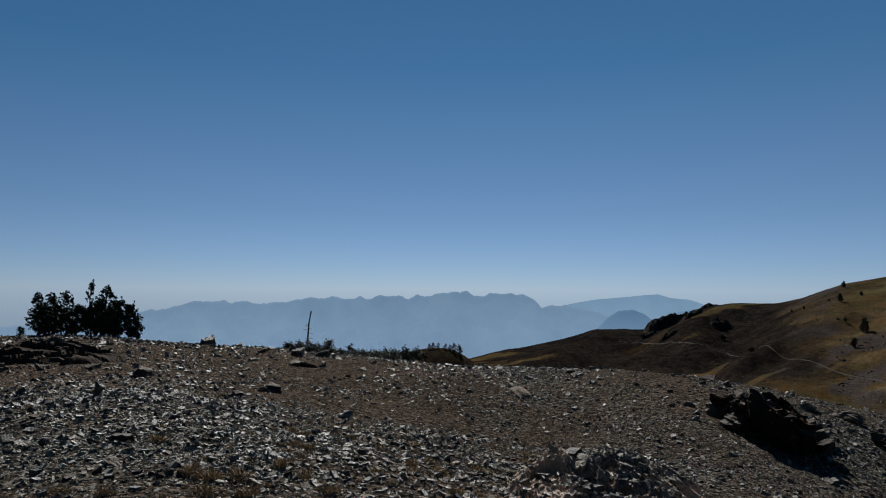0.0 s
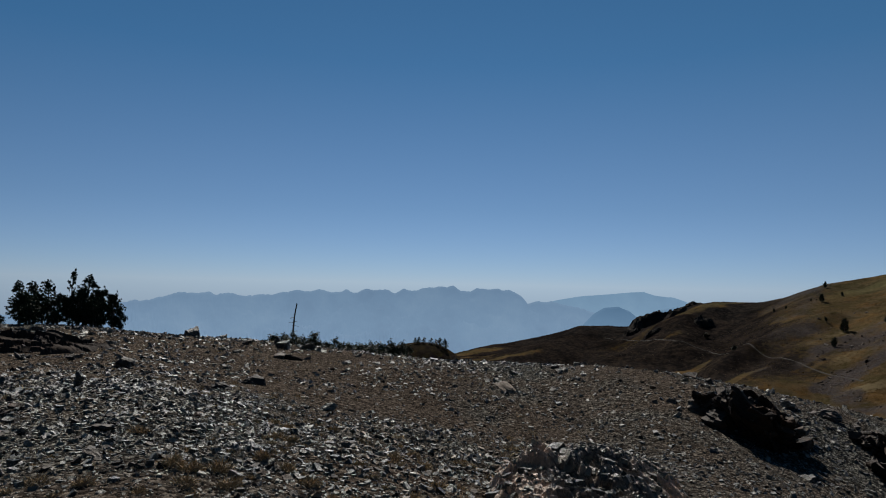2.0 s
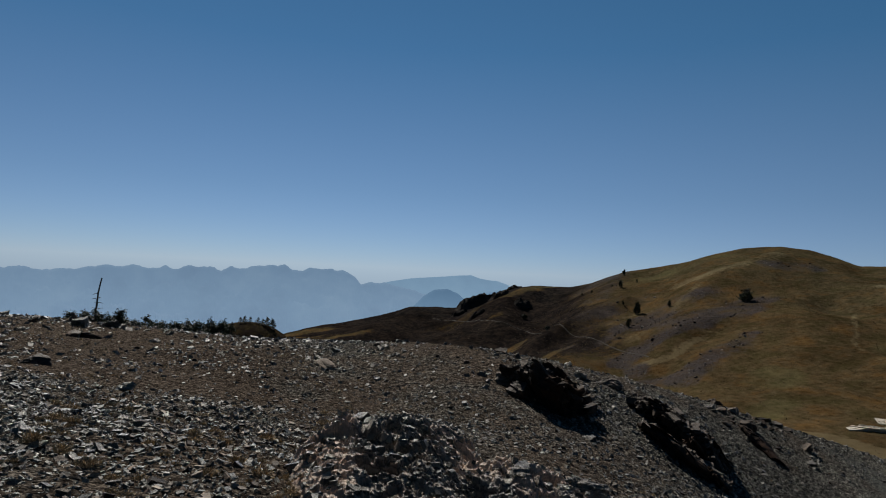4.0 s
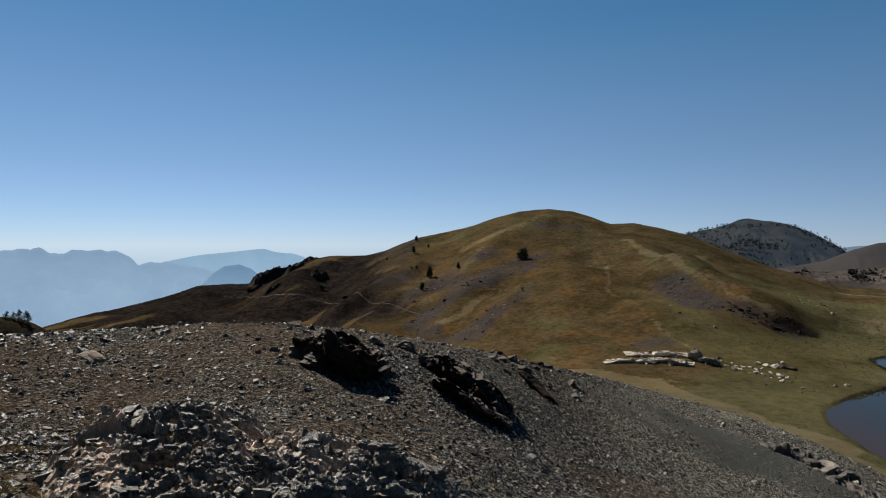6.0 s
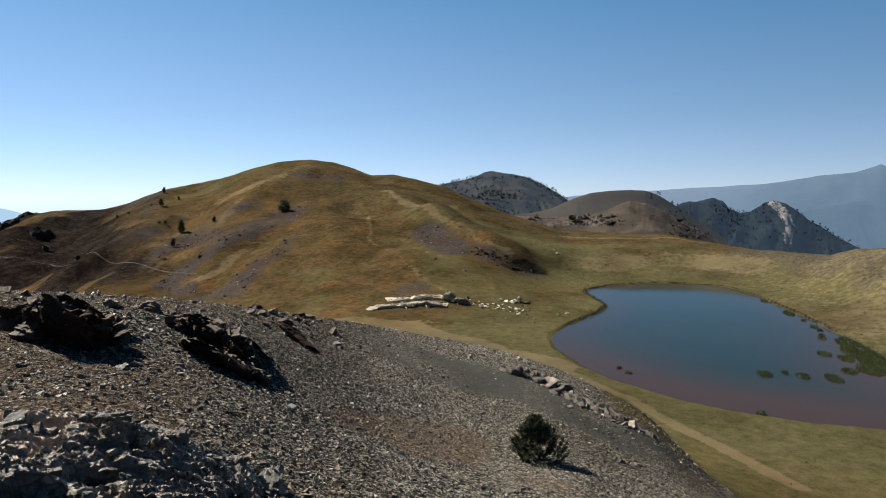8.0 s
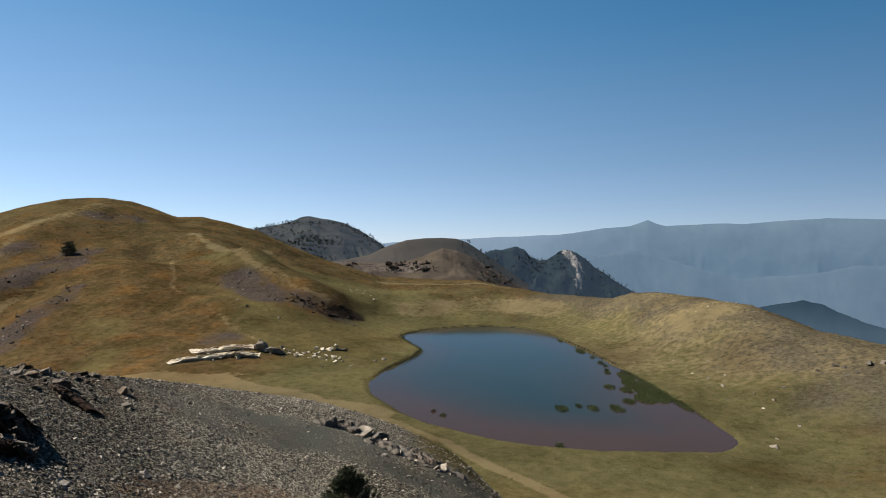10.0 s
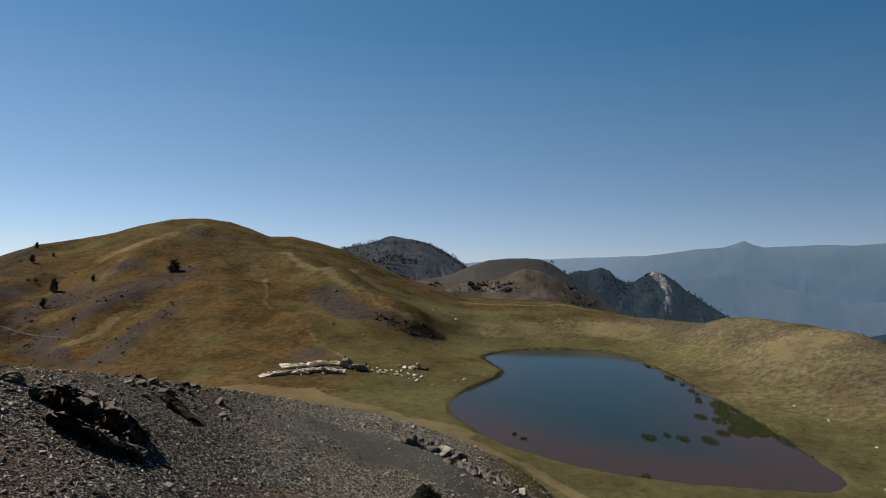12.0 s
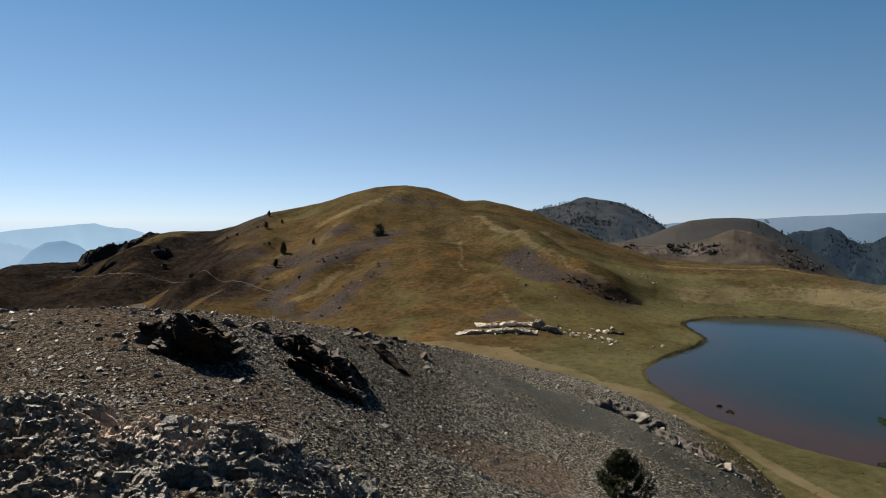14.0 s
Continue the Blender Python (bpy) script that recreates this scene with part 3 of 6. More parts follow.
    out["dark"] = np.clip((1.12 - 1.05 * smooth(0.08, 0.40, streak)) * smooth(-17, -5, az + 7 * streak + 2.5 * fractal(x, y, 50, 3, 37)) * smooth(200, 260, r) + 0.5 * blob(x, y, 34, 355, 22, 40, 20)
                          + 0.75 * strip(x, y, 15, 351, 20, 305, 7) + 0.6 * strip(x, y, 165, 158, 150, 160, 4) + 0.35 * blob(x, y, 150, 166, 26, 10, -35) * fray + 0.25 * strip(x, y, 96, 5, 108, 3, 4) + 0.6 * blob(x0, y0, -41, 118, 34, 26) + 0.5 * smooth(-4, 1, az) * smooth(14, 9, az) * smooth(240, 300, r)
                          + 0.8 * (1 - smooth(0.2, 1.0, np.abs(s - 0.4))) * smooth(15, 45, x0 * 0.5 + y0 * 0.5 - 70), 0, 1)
    return out


ground = build_ground()


def build_tarn():
    xs, ys = np.meshgrid(np.arange(78, 212, 2.0), np.arange(8, 146, 2.0), indexing="ij")
    s = shore_distance(xs.ravel(), ys.ravel()).reshape(xs.shape)
    verts = np.stack([xs, ys, np.full_like(xs, WATER)], -1).reshape(-1, 3)
    faces = grid_faces(*xs.shape)
    keep = (s.ravel()[faces] < 5).any(1)
    me = mesh_of("tarn", verts, faces[keep][:, ::-1], WATER_MAT)
    near_side = smooth(38, -18, (verts[:, 0] - 120) * 0.55 + (verts[:, 1] - 60) * 0.83)
    shallow = np.clip(smooth(-14, -2, s.ravel()) * 0.4 + 0.85 * near_side * smooth(-32, -4, s.ravel() + 5 * fractal(verts[:, 0], verts[:, 1], 18, 3, 5)), 0, 1)
    store(me, "shallow", shallow)
    return tagged(new("tarn_water", me), "still dark blue tarn with reddish muddy shallows", "water", kind="structure")


tarn = build_tarn()


# ---------------------------------------------------------------- hills and ranges behind
def ridge(name, bearing, up, dist, front, base, mat, label, jag=0.0, grain=40.0, amp=10.0, seed=0, back=0.25, step=0.12, kind="structure"):
    """A hill or range with its crest along those bearings, slopes before and behind it."""
    az = np.arange(max(bearing), min(bearing), -step)
    order = np.argsort(bearing)
    el = np.interp(az, np.array(bearing)[order], np.array(up)[order])
    arc = np.radians(az) * dist
    el = el + np.degrees(jag / dist) * fractal(arc, 0 * arc + 7.7, grain, 4, seed, 0.6)
    rows = 44
    flat = np.convolve(np.pad(el, 20, mode='edge'), np.hanning(41) / np.hanning(41).sum(), 'valid')
    t = np.concatenate([np.linspace(0, 1, rows), [1 + back * 0.3, 1 + back * 0.7, 1 + back]])
    tt, aa = np.meshgrid(t, np.radians(az), indexing="ij")
    share = np.clip(tt, 0, 1) ** 6
    top = EYE + dist * np.tan(np.radians(flat[None, :] * (1 - share) + el[None, :] * share))
    rr = dist * (1 - front * (1 - tt))
    x, y = -np.sin(aa) * rr, np.cos(aa) * rr
    fall = np.where(tt <= 1, 1 - np.clip(tt, 0, 1) ** 1.25, (tt - 1) / back * 0.8)
    z = top - (top - base) * fall
    warp = grain * fractal(x, y, grain * 2, 2, seed + 3)
    crease = 1 - 2 * np.abs(fractal(x + warp, y - warp, grain * 2.4, 5, seed + 5, 0.55))
    z = z + amp * (crease - 0.55) * np.sin(np.clip(tt, 0, 1) * math.pi) ** 0.6
    me = mesh_of(name, np.stack([x, y, z], -1).reshape(-1, 3), grid_faces(*x.shape)[:, ::-1], mat)
    return tagged(new(name, me), label, "mountain", kind=kind)


# each pair: haze emitted by the slope itself, at its foot and crest
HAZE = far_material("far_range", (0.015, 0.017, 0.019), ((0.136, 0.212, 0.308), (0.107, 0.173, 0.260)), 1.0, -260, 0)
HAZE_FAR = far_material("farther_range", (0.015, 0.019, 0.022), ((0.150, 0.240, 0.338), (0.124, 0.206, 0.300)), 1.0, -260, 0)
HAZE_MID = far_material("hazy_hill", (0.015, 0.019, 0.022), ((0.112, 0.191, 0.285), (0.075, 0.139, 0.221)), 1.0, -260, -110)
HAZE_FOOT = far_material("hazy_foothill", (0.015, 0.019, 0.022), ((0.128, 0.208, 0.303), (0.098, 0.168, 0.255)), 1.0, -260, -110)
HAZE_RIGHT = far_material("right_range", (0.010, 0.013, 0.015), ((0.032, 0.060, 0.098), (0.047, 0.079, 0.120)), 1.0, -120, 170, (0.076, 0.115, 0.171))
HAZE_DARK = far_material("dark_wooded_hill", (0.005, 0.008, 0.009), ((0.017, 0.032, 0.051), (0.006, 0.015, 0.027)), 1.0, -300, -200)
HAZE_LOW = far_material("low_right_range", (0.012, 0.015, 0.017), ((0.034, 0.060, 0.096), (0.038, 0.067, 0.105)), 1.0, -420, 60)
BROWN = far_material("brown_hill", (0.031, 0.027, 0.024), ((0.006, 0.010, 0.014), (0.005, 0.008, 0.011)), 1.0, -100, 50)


def slope_material(name, ground, patch, rock, haze):
    """A bare hill: grass, darker heath, rock where the mask says, and air haze painted on as even emission."""
    m, nodes, links, bsdf = material(name)
    nt = m.node_tree
    bsdf.inputs["Roughness"].default_value, bsdf.inputs["Specular IOR Level"].default_value = 1.0, 0.0
    wide, fine = noise_tex(nt, 0.05, 5, 0.65), noise_tex(nt, 0.35, 5, 0.7)
    colour = mix(nt, ramp(nt, wide, [(0.40, (0, 0, 0)), (0.62, (1, 1, 1))]), ground, patch)
    broken = maths(nt, "ADD", attribute(nt, "cliff"), maths(nt, "MULTIPLY", maths(nt, "SUBTRACT", noise_tex(nt, 0.14, 6, 0.75), 0.5), 2.4))
    rocky = ramp(nt, fine, [(0.38, tuple(c * 0.25 for c in rock)), (0.52, rock)])
    colour = mix(nt, ramp(nt, broken, [(0.42, (0, 0, 0)), (0.60, (1, 1, 1))]), colour, rocky)
    links.new(colour, bsdf.inputs["Base Color"])
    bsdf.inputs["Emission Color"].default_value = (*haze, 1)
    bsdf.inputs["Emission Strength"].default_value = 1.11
    bump(nt, bsdf, fine, 1.5, 0.5)
    return m


# the last colour is bluish air haze, emitted evenly by the whole slope
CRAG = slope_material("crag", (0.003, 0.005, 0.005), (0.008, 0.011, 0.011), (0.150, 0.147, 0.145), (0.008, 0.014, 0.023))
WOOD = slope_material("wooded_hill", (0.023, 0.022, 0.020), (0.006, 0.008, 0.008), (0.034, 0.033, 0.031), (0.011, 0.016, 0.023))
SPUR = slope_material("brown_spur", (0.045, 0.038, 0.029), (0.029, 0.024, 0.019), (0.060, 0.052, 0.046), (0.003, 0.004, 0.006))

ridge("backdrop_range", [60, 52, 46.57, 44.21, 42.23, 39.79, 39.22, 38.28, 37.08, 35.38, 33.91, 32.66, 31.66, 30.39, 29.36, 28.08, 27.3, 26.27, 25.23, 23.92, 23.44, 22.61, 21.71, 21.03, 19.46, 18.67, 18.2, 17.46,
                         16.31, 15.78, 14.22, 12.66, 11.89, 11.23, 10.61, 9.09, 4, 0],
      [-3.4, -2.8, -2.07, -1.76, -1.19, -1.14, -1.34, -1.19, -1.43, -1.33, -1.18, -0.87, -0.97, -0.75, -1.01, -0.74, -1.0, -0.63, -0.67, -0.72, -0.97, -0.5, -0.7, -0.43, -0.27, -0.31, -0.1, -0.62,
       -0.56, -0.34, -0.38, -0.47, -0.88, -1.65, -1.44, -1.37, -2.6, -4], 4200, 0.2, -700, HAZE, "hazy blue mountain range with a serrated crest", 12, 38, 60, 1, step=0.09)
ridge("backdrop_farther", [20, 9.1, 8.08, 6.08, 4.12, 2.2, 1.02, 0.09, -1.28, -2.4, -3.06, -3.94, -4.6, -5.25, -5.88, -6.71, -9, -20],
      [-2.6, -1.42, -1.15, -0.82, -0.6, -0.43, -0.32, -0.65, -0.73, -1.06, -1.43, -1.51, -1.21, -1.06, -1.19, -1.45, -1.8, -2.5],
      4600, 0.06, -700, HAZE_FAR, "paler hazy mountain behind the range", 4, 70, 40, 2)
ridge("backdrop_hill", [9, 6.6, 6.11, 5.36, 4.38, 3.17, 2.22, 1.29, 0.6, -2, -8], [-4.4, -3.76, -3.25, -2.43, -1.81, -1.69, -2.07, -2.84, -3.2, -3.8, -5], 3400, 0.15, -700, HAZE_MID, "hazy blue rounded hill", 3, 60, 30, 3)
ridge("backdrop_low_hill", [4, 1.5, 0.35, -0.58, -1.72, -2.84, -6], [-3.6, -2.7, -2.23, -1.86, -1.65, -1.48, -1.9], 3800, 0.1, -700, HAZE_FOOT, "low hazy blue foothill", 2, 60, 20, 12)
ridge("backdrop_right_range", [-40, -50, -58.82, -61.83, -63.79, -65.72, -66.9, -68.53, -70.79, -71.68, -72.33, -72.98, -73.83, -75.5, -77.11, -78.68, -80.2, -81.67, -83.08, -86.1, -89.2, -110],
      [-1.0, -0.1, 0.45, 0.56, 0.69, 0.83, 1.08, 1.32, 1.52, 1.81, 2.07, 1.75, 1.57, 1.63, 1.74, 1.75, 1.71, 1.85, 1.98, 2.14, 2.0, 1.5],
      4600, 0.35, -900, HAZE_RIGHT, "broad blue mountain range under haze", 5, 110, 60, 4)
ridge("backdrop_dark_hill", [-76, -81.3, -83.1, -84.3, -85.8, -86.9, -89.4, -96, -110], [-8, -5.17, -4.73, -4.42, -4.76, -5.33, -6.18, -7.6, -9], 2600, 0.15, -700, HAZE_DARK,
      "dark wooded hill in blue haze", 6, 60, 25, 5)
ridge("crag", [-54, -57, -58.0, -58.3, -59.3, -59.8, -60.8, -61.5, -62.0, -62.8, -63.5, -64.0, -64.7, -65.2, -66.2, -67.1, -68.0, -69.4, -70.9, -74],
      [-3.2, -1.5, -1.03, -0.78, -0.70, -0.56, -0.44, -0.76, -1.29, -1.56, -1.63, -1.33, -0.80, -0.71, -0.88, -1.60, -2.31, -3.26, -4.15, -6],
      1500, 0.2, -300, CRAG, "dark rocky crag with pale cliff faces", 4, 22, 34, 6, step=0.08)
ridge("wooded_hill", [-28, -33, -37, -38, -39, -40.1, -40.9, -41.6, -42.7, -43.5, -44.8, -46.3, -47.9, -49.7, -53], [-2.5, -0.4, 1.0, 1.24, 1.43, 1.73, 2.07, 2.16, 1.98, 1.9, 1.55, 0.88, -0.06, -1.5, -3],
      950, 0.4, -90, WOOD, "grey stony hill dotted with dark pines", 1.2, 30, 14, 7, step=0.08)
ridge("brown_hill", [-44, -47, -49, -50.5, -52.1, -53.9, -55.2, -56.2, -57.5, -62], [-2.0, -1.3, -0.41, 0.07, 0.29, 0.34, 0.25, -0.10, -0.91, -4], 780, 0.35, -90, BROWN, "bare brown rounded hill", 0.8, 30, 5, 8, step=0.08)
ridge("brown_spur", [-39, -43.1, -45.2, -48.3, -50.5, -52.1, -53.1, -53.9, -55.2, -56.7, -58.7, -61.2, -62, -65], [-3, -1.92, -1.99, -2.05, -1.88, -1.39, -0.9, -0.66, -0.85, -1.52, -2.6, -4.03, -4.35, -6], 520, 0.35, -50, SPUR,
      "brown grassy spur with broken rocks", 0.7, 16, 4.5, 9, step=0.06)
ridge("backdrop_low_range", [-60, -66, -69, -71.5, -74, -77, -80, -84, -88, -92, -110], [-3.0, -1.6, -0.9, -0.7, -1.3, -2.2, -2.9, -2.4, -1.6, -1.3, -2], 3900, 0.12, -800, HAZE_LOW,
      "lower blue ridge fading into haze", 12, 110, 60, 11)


def mask(ob, name, fn):
    co = np.empty(len(ob.data.vertices) * 3, np.float32)
    ob.data.vertices.foreach_get("co", co)
    co = co.reshape(-1, 3)
    az = np.degrees(np.arctan2(-co[:, 0], co[:, 1]))
    el = np.degrees(np.arctan2(co[:, 2] - EYE, np.hypot(co[:, 0], co[:, 1])))
    store(ob.data, name, fn(az, el))


hills = {o.name: o for o in scene.objects}
# how thick the painted haze lies along the right-hand range
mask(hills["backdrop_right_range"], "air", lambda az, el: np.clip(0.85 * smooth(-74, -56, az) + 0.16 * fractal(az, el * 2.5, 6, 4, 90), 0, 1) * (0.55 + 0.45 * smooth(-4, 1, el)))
mask(hills["crag"], "cliff", lambda az, el: -0.55 + 1.2 * chain(az, el, [(-65.2, -0.86), (-65.9, -1.5), (-66.5, -2.5), (-66.4, -3.9)], 0.55) + 0.65 * blob(az, el, -60.4, -0.8, 1.0, 0.6) + 0.6 * blob(az, el, -67.6, -2.0, 0.7, 0.7))
mask(hills["wooded_hill"], "cliff", lambda az, el: 0.12 + 0 * az)
mask(hills["brown_spur"], "cliff", lambda az, el: 0.6 * blob(az, el, -48.5, -2.5, 6.5, 0.7, 0) + 0.8 * blob(az, el, -51, -2.45, 2.2, 0.55, -10) + 0.8 * blob(az, el, -44.2, -2.1, 2.0, 0.3, -8) + 0.8 * chain(az, el, [(-57.5, -2.0), (-58.8, -2.6), (-61, -3.9)], 0.3) + 0.35 * blob(az, el, -54.6, -0.95, 1.5, 0.4))


# ---------------------------------------------------------------- rocks
def part(name, me, parent, label=""):
    ob = new(name, me)
    ob.parent = parent
    if label:
        tagged(ob, label)
    return ob


def height(x, y):
    return float(land(np.array([float(x)]), np.array([float(y)]))[0])


def at_bearing(az, r):
    return -math.sin(radians(az)) * r, math.cos(radians(az)) * r


def stone_material(name, dull, bright, stain, rough=0.55, scale=6.0, gloss=0.12, vary_all=True, relief=0.02, warm=None):
    m, nodes, links, bsdf = material(name)
    nt = m.node_tree
    n, fine = noise_tex(nt, scale, 6, 0.65), noise_tex(nt, scale * 7, 4, 0.7)
    colour = mix(nt, ramp(nt, n, [(0.3, (0, 0, 0)), (0.68, (1, 1, 1))]), dull, bright)
    patch = noise_tex(nt, scale * 0.35, 4, 0.6)
    colour = mix(nt, ramp(nt, patch, [(0.52, (0, 0, 0)), (0.66, (0.8, 0.8, 0.8))]), colour, stain)
    colour = mix(nt, maths(nt, "MULTIPLY", fine, 0.5), colour, tuple(c * 0.35 for c in dull))
    if warm:
        crumbs = nt.nodes.new("ShaderNodeTexVoronoi")
        crumbs.feature = "DISTANCE_TO_EDGE"
        crumbs.inputs["Scale"].default_value = 11.0
        spot = nt.nodes.new("ShaderNodeTexCoord")
        shift = node(nt, "ShaderNodeMapping", Scale=(0.55, 1.0, 1.0))
        links.new(spot.outputs["Object"], shift.inputs["Vector"])
        bent = mix(nt, 0.12, shift.outputs["Vector"], noise_colour(nt, 7.0))
        links.new(bent, crumbs.inputs["Vector"])
        # cracks too fine for the mesh, their darkness painted into the colour
        joints = ramp(nt, crumbs.outputs["Distance"], [(0.0, (0.10, 0.10, 0.10)), (0.05, (0.45, 0.44, 0.43)), (0.14, (1.0, 1.0, 1.0))])
        colour = mix(nt, 0.85, colour, joints, "MULTIPLY")
        colour = mix(nt, attribute(nt, "tan"), colour, mix(nt, n, tuple(0.4 * c for c in warm), warm))
    if vary_all:
        info, geometry = nt.nodes.new("ShaderNodeObjectInfo"), nt.nodes.new("ShaderNodeNewGeometry")
        vary = maths(nt, "FRACT", maths(nt, "ADD", info.outputs["Random"], geometry.outputs["Random Per Island"]))
        colour = mix(nt, 1.0, colour, ramp(nt, vary, [(0.0, (0.28, 0.27, 0.26)), (0.45, (0.70, 0.68, 0.65)), (0.80, (1.2, 1.14, 1.05)), (1.0, (2.0, 1.95, 1.85))]), "MULTIPLY")
    links.new(colour, bsdf.inputs["Base Color"])
    bsdf.inputs["Roughness"].default_value = rough
    bsdf.inputs["Specular IOR Level"].default_value = 0.6 * gloss
    bump(nt, bsdf, maths(nt, "ADD", n, fine), relief, 0.8)
    return m


GREY_STONE = stone_material("grey_stone", (0.044, 0.045, 0.040), (0.168, 0.168, 0.142), (0.088, 0.066, 0.049), 0.38, 6.0, 0.62)
BROWN_STONE = stone_material("brown_grey_stone", (0.045, 0.043, 0.039), (0.182, 0.176, 0.163), (0.092, 0.076, 0.062), 0.42, 6.0, 0.45)
BED_ROCK = stone_material("bedrock", (0.062, 0.054, 0.046), (0.37, 0.305, 0.24), (0.20, 0.14, 0.095), 0.5, 5.0, 0.6, False, 0.03, (0.46, 0.34, 0.25))
BED_GREY = stone_material("grey_bedrock", (0.045, 0.043, 0.040), (0.25, 0.23, 0.205), (0.14, 0.105, 0.08), 0.45, 5.0, 0.8, False, 0.03, (0.46, 0.35, 0.265))
BLOCK_TAN = stone_material("tan_block", (0.075, 0.063, 0.053), (0.40, 0.315, 0.25), (0.20, 0.135, 0.09), 0.5, 4.0, 0.6, True, 0.09)
HUMP_GREY = stone_material("dark_grey_rock", (0.030, 0.029, 0.027), (0.30, 0.275, 0.235), (0.15, 0.115, 0.085), 0.42, 3.0, 0.8, False, 0.10)
BLOCK_GREY = stone_material("grey_block", (0.046, 0.045, 0.041), (0.30, 0.275, 0.24), (0.13, 0.095, 0.07), 0.5, 4.5, 0.5, True, 0.09)
TAN_ROCK = stone_material("tan_rock", (0.085, 0.072, 0.060), (0.33, 0.28, 0.23), (0.17, 0.11, 0.07), 0.6, 3.5, 0.25)
TAN_SLAB = stone_material("tan_slab", (0.075, 0.060, 0.048), (0.22, 0.175, 0.135), (0.15, 0.10, 0.07), 0.7, 3.5, 0.1, False)
RUST_ROCK = stone_material("rust_rock", (0.026, 0.021, 0.018), (0.090, 0.071, 0.057), (0.092, 0.052, 0.033), 0.65, 2.0, 0.2)
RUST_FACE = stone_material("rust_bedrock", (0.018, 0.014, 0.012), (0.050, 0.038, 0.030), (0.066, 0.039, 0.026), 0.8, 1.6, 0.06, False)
WHITE_ROCK = stone_material("white_rock", (0.34, 0.31, 0.26), (0.60, 0.56, 0.48), (0.27, 0.21, 0.15), 0.8, 0.8, 0.1, False)
DARK_CRAG = stone_material("dark_crag", (0.012, 0.011, 0.011), (0.042, 0.038, 0.035), (0.045, 0.030, 0.022), 0.85, 0.25, 0.03)
SLOPE_STONE = stone_material("slope_stone", (0.040, 0.037, 0.035), (0.125, 0.115, 0.108), (0.07, 0.055, 0.045), 0.8, 1.4, 0.05)
PALE_ROCK = stone_material("pale_grey_rock", (0.075, 0.071, 0.067), (0.225, 0.215, 0.20), (0.125, 0.10, 0.083), 0.65, 1.4, 0.2)


def icosphere(level):
    bm = bmesh.new()
    bmesh.ops.create_icosphere(bm, subdivisions=level, radius=1.0)
    v = np.array([p.co[:] for p in bm.verts])
    f = np.array([[p.index for p in q.verts] for q in bm.faces])
    bm.free()
    return v, f


ICO = {k: icosphere(k) for k in (1, 2, 3, 4, 5)}


def noise3(p, size, octaves, seed):
    x, y, z = p[:, 0], p[:, 1], p[:, 2]
    return 0.5 * (fractal(x + 0.7 * z, y - 0.5 * z, size, octaves, seed) + fractal(y + 0.6 * x + 9, z * 1.1 + 0.3 * x, size, octaves, seed + 50))


def rock_verts(rng, level=3, planes=11, crack=0.0, strata=0.0, dip=(0.3, 0.2, 1.0)):
    """A broken rock: a ball cut by planes, with ledges and cracks."""
    v, f = ICO[level]
    n = rng.normal(size=(planes, 3))
    n /= np.linalg.norm(n, axis=1)[:, None]
    d = rng.uniform(0.45, 0.85, planes)
    reach = np.full(len(v), 1.15)
    for k in range(planes):
        c = v @ n[k]
        reach = np.where(c > 0.05, np.minimum(reach, d[k] / np.maximum(c, 0.05)), reach)
    p = v * reach[:, None]
    seed = int(rng.integers(1, 9999))
    if strata:
        axis = np.array(dip) / np.linalg.norm(dip)
        h = p @ axis * 5.0 + 1.2 * noise3(p, 1.2, 2, seed)
        step = (h - np.floor(h)) ** 2
        p = p * (1 + strata * (lattice(np.floor(h), np.floor(h) * 0, seed) - 0.5 - 0.4 * step))[:, None]
    if crack:                                        # chips broken off along flat faces, then grain
        for count, deep in ((22, 1.0), (90, 0.45)):
            q = rng.normal(size=(count, 3))
            q /= np.linalg.norm(q, axis=1)[:, None]
            near = np.argmax(v @ q.T, axis=1)
            drop, tilt = rng.uniform(-0.6, 0.6, count), rng.normal(size=(count, 3)) * 1.1
            p = p * (1 + crack * deep * (drop[near] + np.sum((v - q[near]) * tilt[near], 1)))[:, None]
        p = p * (1 + 0.35 * crack * noise3(p, 0.5, 4, seed + 3))[:, None]
    return p, f


def make_rock(name, rng, size, mat, level=3, planes=11, crack=0.10, strata=0.12, dip=(0.3, 0.2, 1.0)):
    p, f = rock_verts(rng, level, planes, crack, strata, dip)
    return mesh_of(name, p * np.array(size), f, mat, False)


def cells(x, y, size, seed):
    """Nearest of scattered cells: its number (0 to 1), a second one, and the way to its middle."""
    gx, gy = x / size, y / size
    ix, iy = np.floor(gx), np.floor(gy)
    best = np.full(x.shape, 9.0)
    out = [np.zeros(x.shape) for _ in range(4)]
    for dx in (-1, 0, 1):
        for dy in (-1, 0, 1):
            cx, cy = ix + dx, iy + dy
            px, py = cx + lattice(cx, cy, seed), cy + lattice(cx, cy, seed + 1)
            d = (gx - px) ** 2 + (gy - py) ** 2
            closer = d < best
            best = np.where(closer, d, best)
            for k, value in enumerate((lattice(cx, cy, seed + 2), lattice(cx, cy, seed + 3), gx - px, gy - py)):
                out[k] = np.where(closer, value, out[k])
    return out


